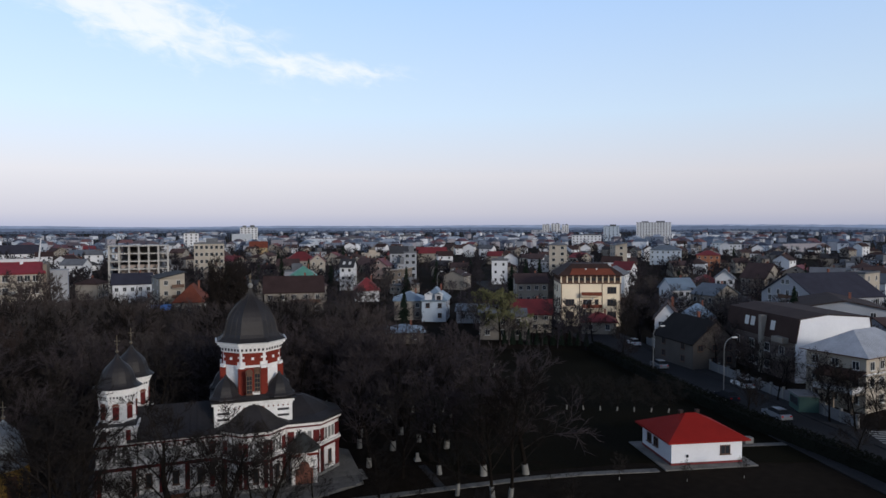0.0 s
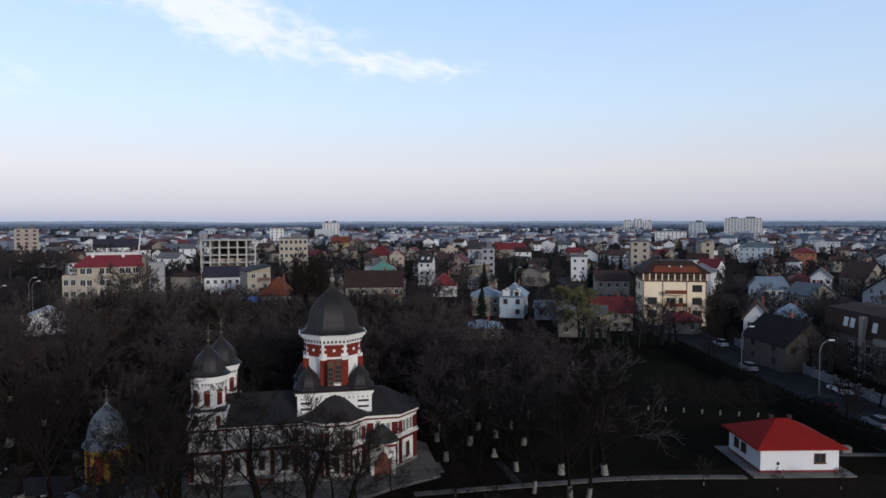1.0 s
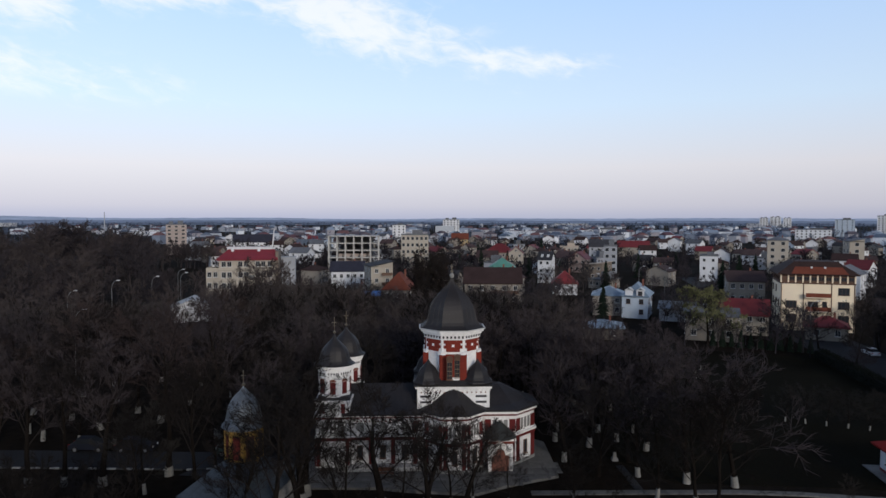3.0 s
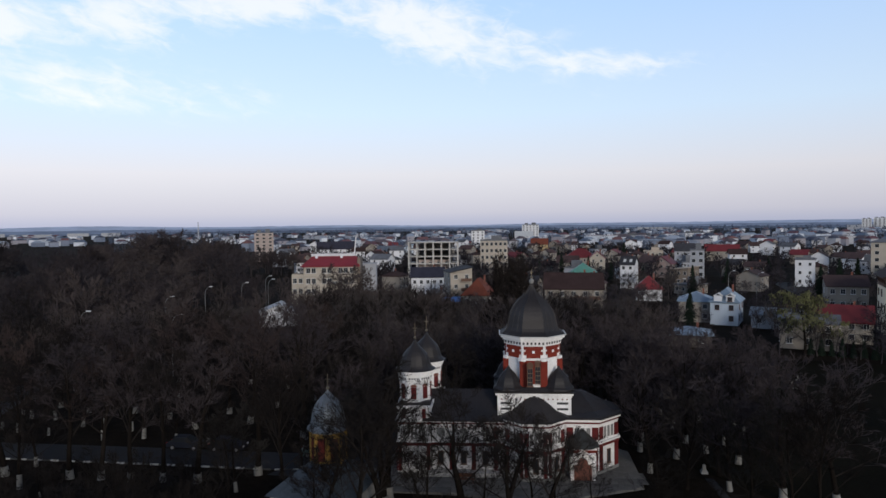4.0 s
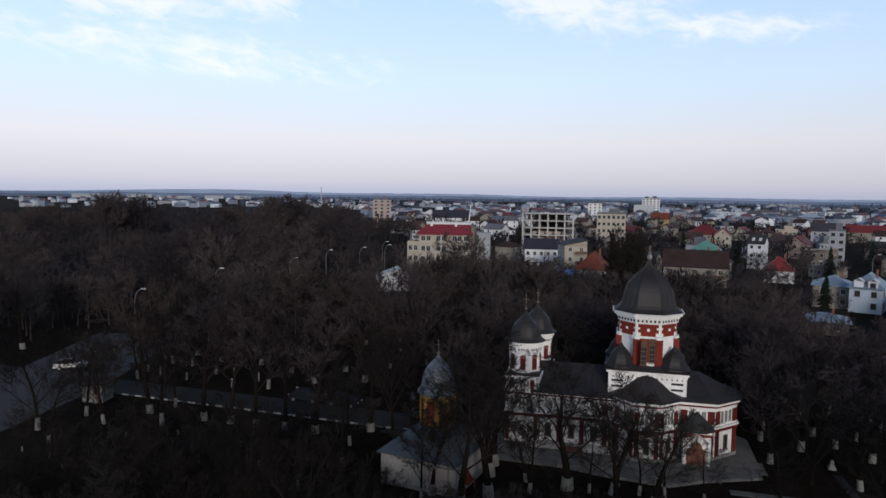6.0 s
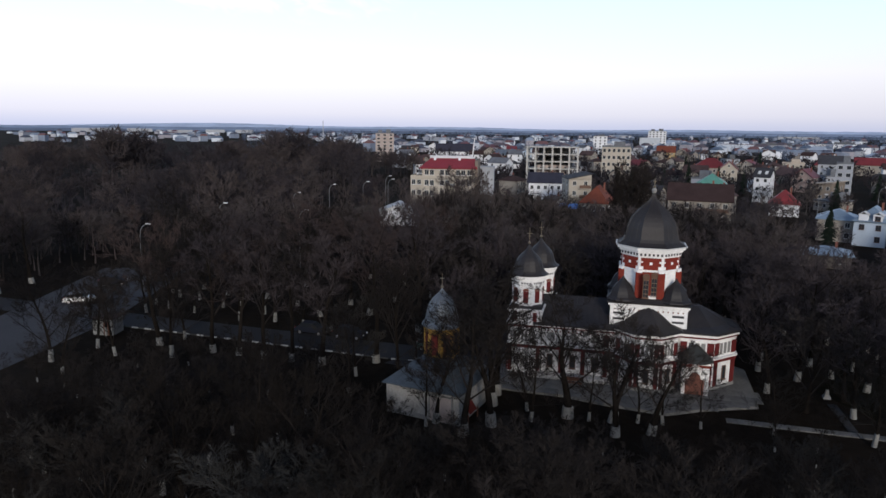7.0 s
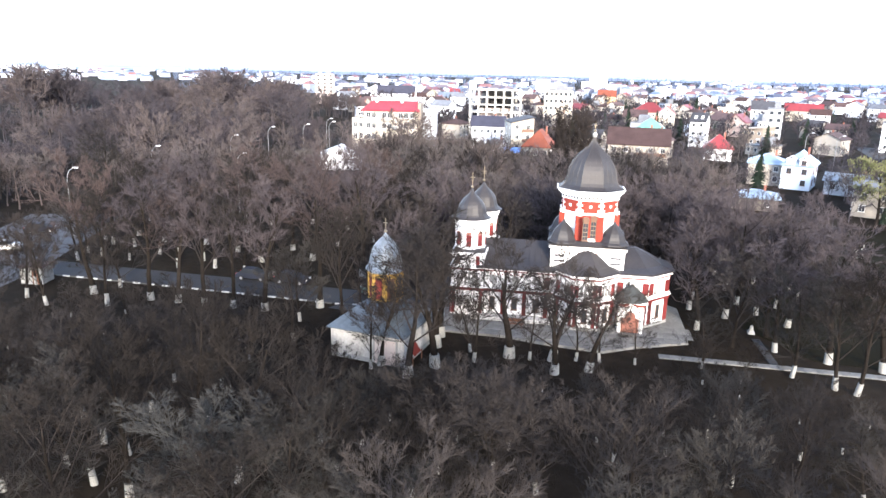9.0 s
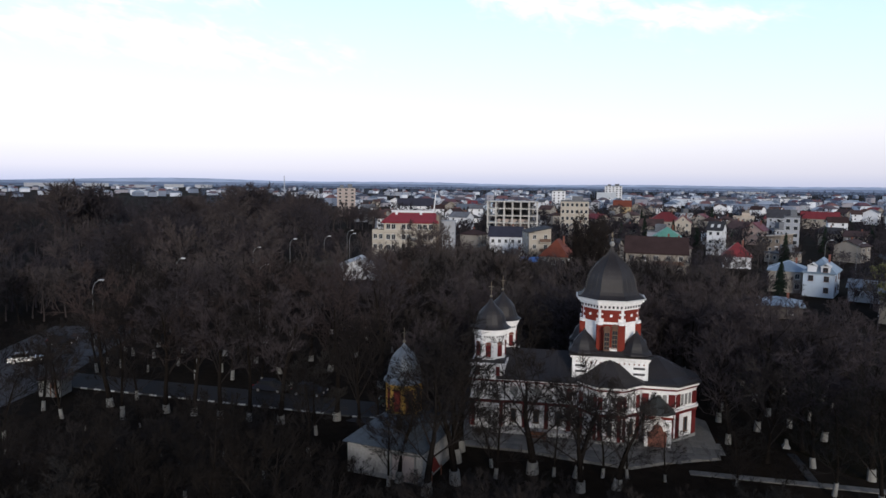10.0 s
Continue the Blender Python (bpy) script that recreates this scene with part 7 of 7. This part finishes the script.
# ---- street lamps, cars, small things ----


def street_lamp(x, y, h, turn, label="tall grey street lamp with a curved arm"):
    ob = thing("street_lamp", label, "street lamp", x, y, 0.0, turn, "street lamps")
    part("pole", Shape().tube((0, 0, 0), (0, 0, h * 0.82), 0.08, 0.05, 8), "lamp_grey", ob)
    s = Shape()
    pts = [(0, 0, h * 0.82), (0.15, 0, h * 0.9), (0.55, 0, h * 0.96), (1.3, 0, h)]
    for p, q in zip(pts, pts[1:]):
        s.tube(p, q, 0.06, 0.055, 6)
    part("arm", s, "lamp_grey", ob)
    part("lamp_head", Shape().box(1.6, 0, h - 0.08, 0.8, 0.3, 0.16).box(1.6, 0, h - 0.12, 0.6, 0.22, 0.05), "lamp_head", ob, "pale lamp head")


street_lamp(41.8, 99.5, 9.4, 5)
street_lamp(36.6, 116.5, 8.6, 5)
street_lamp(34.0, 160.0, 8.6, 5)
for x, y in ((-110.3, 86.1), (-115.3, 111.0), (-124.4, 132.9), (-123.5, 145.7), (-124.2, 158.0), (-90.1, 88.1), (-96.0, 60.0), (-133.0, 168.0)):
    street_lamp(x, y, 11.0, 20)
for x, y in ((-14.5, 196.0), (-2.0, 232.0), (6.0, 226.0), (2.0, 240.0)):
    street_lamp(x, y, 10.5, 0, "pale street lamp above the town roofs")


def car(x, y, turn, paint, label, length=4.3):
    ob = thing("car", label, "car", x, y, 0.03, turn, "parked cars")
    k = length / 4.3
    low_ = [(-2.15, 0.32), (-2.15, 0.78), (-1.95, 0.92), (-1.2, 0.98), (1.0, 0.98), (1.9, 0.84), (2.12, 0.7), (2.15, 0.32)]
    cab = [(-1.75, 0.96), (-1.25, 1.42), (0.25, 1.46), (1.05, 0.96)]

    def extrude(prof_, half, tuck=0.0):
        s_ = Shape()
        n_ = len(prof_)
        zs = [z for _, z in prof_]
        for sg in (-1, 1):
            s_.v += [(x_ * k, sg * (half - tuck * (z - min(zs)) / (max(zs) - min(zs))), z) for x_, z in prof_]
        s_.f += [tuple(range(n_)), tuple(range(2 * n_ - 1, n_ - 1, -1))] + [(i, n_ + i, n_ + (i + 1) % n_, (i + 1) % n_) for i in range(n_)]
        s_.m += [0] * (n_ + 2)
        return s_

    part("body", extrude(low_, 0.86, 0.08), paint, ob)
    part("cabin", extrude(cab, 0.76, 0.14), "car_glass", ob, "dark glazing")
    part("car_roof", Shape().box(-0.5 * k, 0, 1.44, 1.55 * k, 1.2, 0.05), paint, ob)
    wheel_ = Shape()
    wheel_.tube((0, -0.1, 0), (0, 0.1, 0), 0.32, 0.32, 14)
    wm, rm_ = wheel_.mesh("tyre", "tyre"), Shape().tube((0, -0.11, 0), (0, 0.11, 0), 0.19, 0.19, 10).mesh("rim", "rim")
    for wx in (-1.35, 1.32):
        for wy in (-0.8, 0.8):
            w_ = part("wheel", wm, "", ob, at=(wx * k, wy, 0.32))
            part("rim", rm_, "", w_)
    for wy in (-0.6, 0.6):
        part("headlight", Shape().box(2.1 * k, wy, 0.62, 0.12, 0.34, 0.14), "headlight", ob)
        part("tail_light", Shape().box(-2.12 * k, wy, 0.68, 0.1, 0.3, 0.16), "tail_light", ob)
    for wy in (-0.95, 0.95):
        part("mirror", Shape().box(0.75 * k, wy, 0.98, 0.14, 0.18, 0.12), paint, ob)


car(48.2, 107.5, 97, "car_white", "white car parked beside the street")
car(45.0, 90.0, 98, "car_silver", "silver car parked in the street")
car(42.3, 99.5, 98, "car_dark", "dark car in the street")
car(39.6, 122.5, 97, "car_silver", "silver car parked at the kerb")
car(41.5, 146.0, 98, "car_white", "white car standing far down the street")
car(-59.3, 59.8, 16, "car_dark", "dark blue car parked on the church lane")
car(-54.3, 61.2, 16, "car_dark", "black car parked on the church lane")
car(-43.0, 63.6, 25, "car_teal", "dark green car parked on the forecourt", 4.6)
car(-104.5, 60.0, 52, "car_dark", "dark car on the boulevard")
car(-98.0, 51.0, 52, "car_silver", "silver car on the boulevard")
car(-133.5, 152.0, 50, "car_white", "pale car behind the trees")

# teal kiosk by the street and small stall by the boulevard
kiosk = thing("kiosk", "small greenish glazed kiosk beside the street", "kiosk", 50.8, 94.0, 0.0, -8)
part("body", Shape().box(0, 0, 0, 2.6, 3.6, 2.3), "car_teal", kiosk)
part("roof", Shape().box(0, 0, 2.3, 3.0, 4.0, 0.18), "fence_grey", kiosk)
part("shop_window", Shape().box(-1.31, 0, 0.9, 0.04, 2.8, 1.1), "glass_dark", kiosk)
stall = thing("stall", "small pale plastered shed beside the boulevard", "shed", -80.6, 45.2, 0.0, 30)
part("wall", Shape().box(0, 0, 0, 2.6, 2.4, 2.1), "stone_pale", stall, "mottled pale plaster")
part("roof", Shape().box(0, 0, 2.1, 3.0, 2.8, 0.14), "roof_brown", stall)
part("door", Shape().box(0.5, -1.22, 0.0, 0.8, 0.05, 1.8), "dark_wood", stall)

# gravestones and a small monument at the end of the path
mon = thing("monument", "small pale stone monument at the end of the path spur", "monument", -2.9, 73.8, 0.0, 15)
mon.scale = (0.6, 0.6, 0.55)
part("base", Shape().box(0, 0, 0, 1.1, 1.1, 0.4).box(0, 0, 0.4, 0.8, 0.8, 0.3), "kerb_grey", mon)
part("pedestal", Shape().lathe([(0.4, 0.7), (0.36, 1.2), (0.3, 1.6)], 4, 0, 0, 45), "stone_pale", mon)


def gravestone(x, y, turn, h):
    s_ = Shape().box(0, 0, 0, 0.7, 0.25, 0.25).box(0, 0, 0.25, 0.16, 0.14, h).box(0, 0, 0.25 + h * 0.6, 0.6, 0.13, 0.15)
    whole("grave_cross", s_, "stone_pale", "pale stone cross standing in the grass", "gravestone", group="crosses", x=x, y=y, turn=turn)


for x, y, h in ((8.0, 116.0, 1.6), (8.9, 116.4, 1.9)):
    gravestone(x, y, 8, h)
well = thing("well", "small concrete block and bench behind the white house", "bench", 36.4, 79.6, 0.0, 5)
part("block", Shape().box(0, 0, 0, 1.0, 0.8, 0.75), "stone_pale", well)
part("plank", Shape().box(-1.4, 0, 0.4, 1.4, 0.4, 0.06).box(-1.9, 0, 0, 0.1, 0.3, 0.4).box(-0.9, 0, 0, 0.1, 0.3, 0.4), "concrete", well)
# low pale wall at the edge of the park
low_wall = thing("garden_wall", "low pale rendered garden wall under the park trees", "wall", -42.0, 16.1, 0.0, 12.0)
part("wall", Shape().box(0, 0, 0, 6.4, 0.35, 0.6), "stone_pale", low_wall)
part("coping", Shape().box(0, 0, 0.6, 6.5, 0.5, 0.08), "kerb_white", low_wall)
# bench by the church
bench = thing("bench", "dark wooden bench on the church apron", "bench", -24.6, 61.6, 0.22, 19)
part("seat", Shape().box(0, 0, 0.42, 1.8, 0.42, 0.06), "dark_wood", bench)
part("backrest", Shape().box(0, 0.22, 0.55, 1.8, 0.05, 0.4), "dark_wood", bench)
for x in (-0.7, 0.7):
    part("leg", Shape().box(x, 0, 0, 0.08, 0.4, 0.42), "dark_wood", bench)
# leaning white crane mast in the town
mast = thing("crane", "thin white leaning crane mast above the roofs", "crane", -180.0, 297.0)
part("base", Shape().box(0, 0, 0, 3.0, 3.0, 1.6), "kerb_grey", mast)
part("mast", Shape().tube((0, 0, 1.5), (2.4, 0, 21.0), 0.45, 0.22, 6), "mast_white", mast)
# bright blue window-like panel by the orange house, on an added lean-to
blue_panel = thing("lean_to", "open lean-to carrying a bright blue window-like panel", "shed", -70.0, 166.0, 0.0, 22)
part("roof", Shape().slab([(-2.4, -1.6, 5.6), (2.4, -1.6, 5.6), (2.4, 1.6, 6.6), (-2.4, 1.6, 6.6)], 0.1), "panel_blue", blue_panel, "bright blue window-like panel")
for x in (-2.2, 2.2):
    for y, z in ((-1.4, 5.5), (1.4, 6.4)):
        part("post", Shape().tube((x, y, 0), (x, y, z), 0.1, 0.1, 6), "dark_wood", blue_panel)
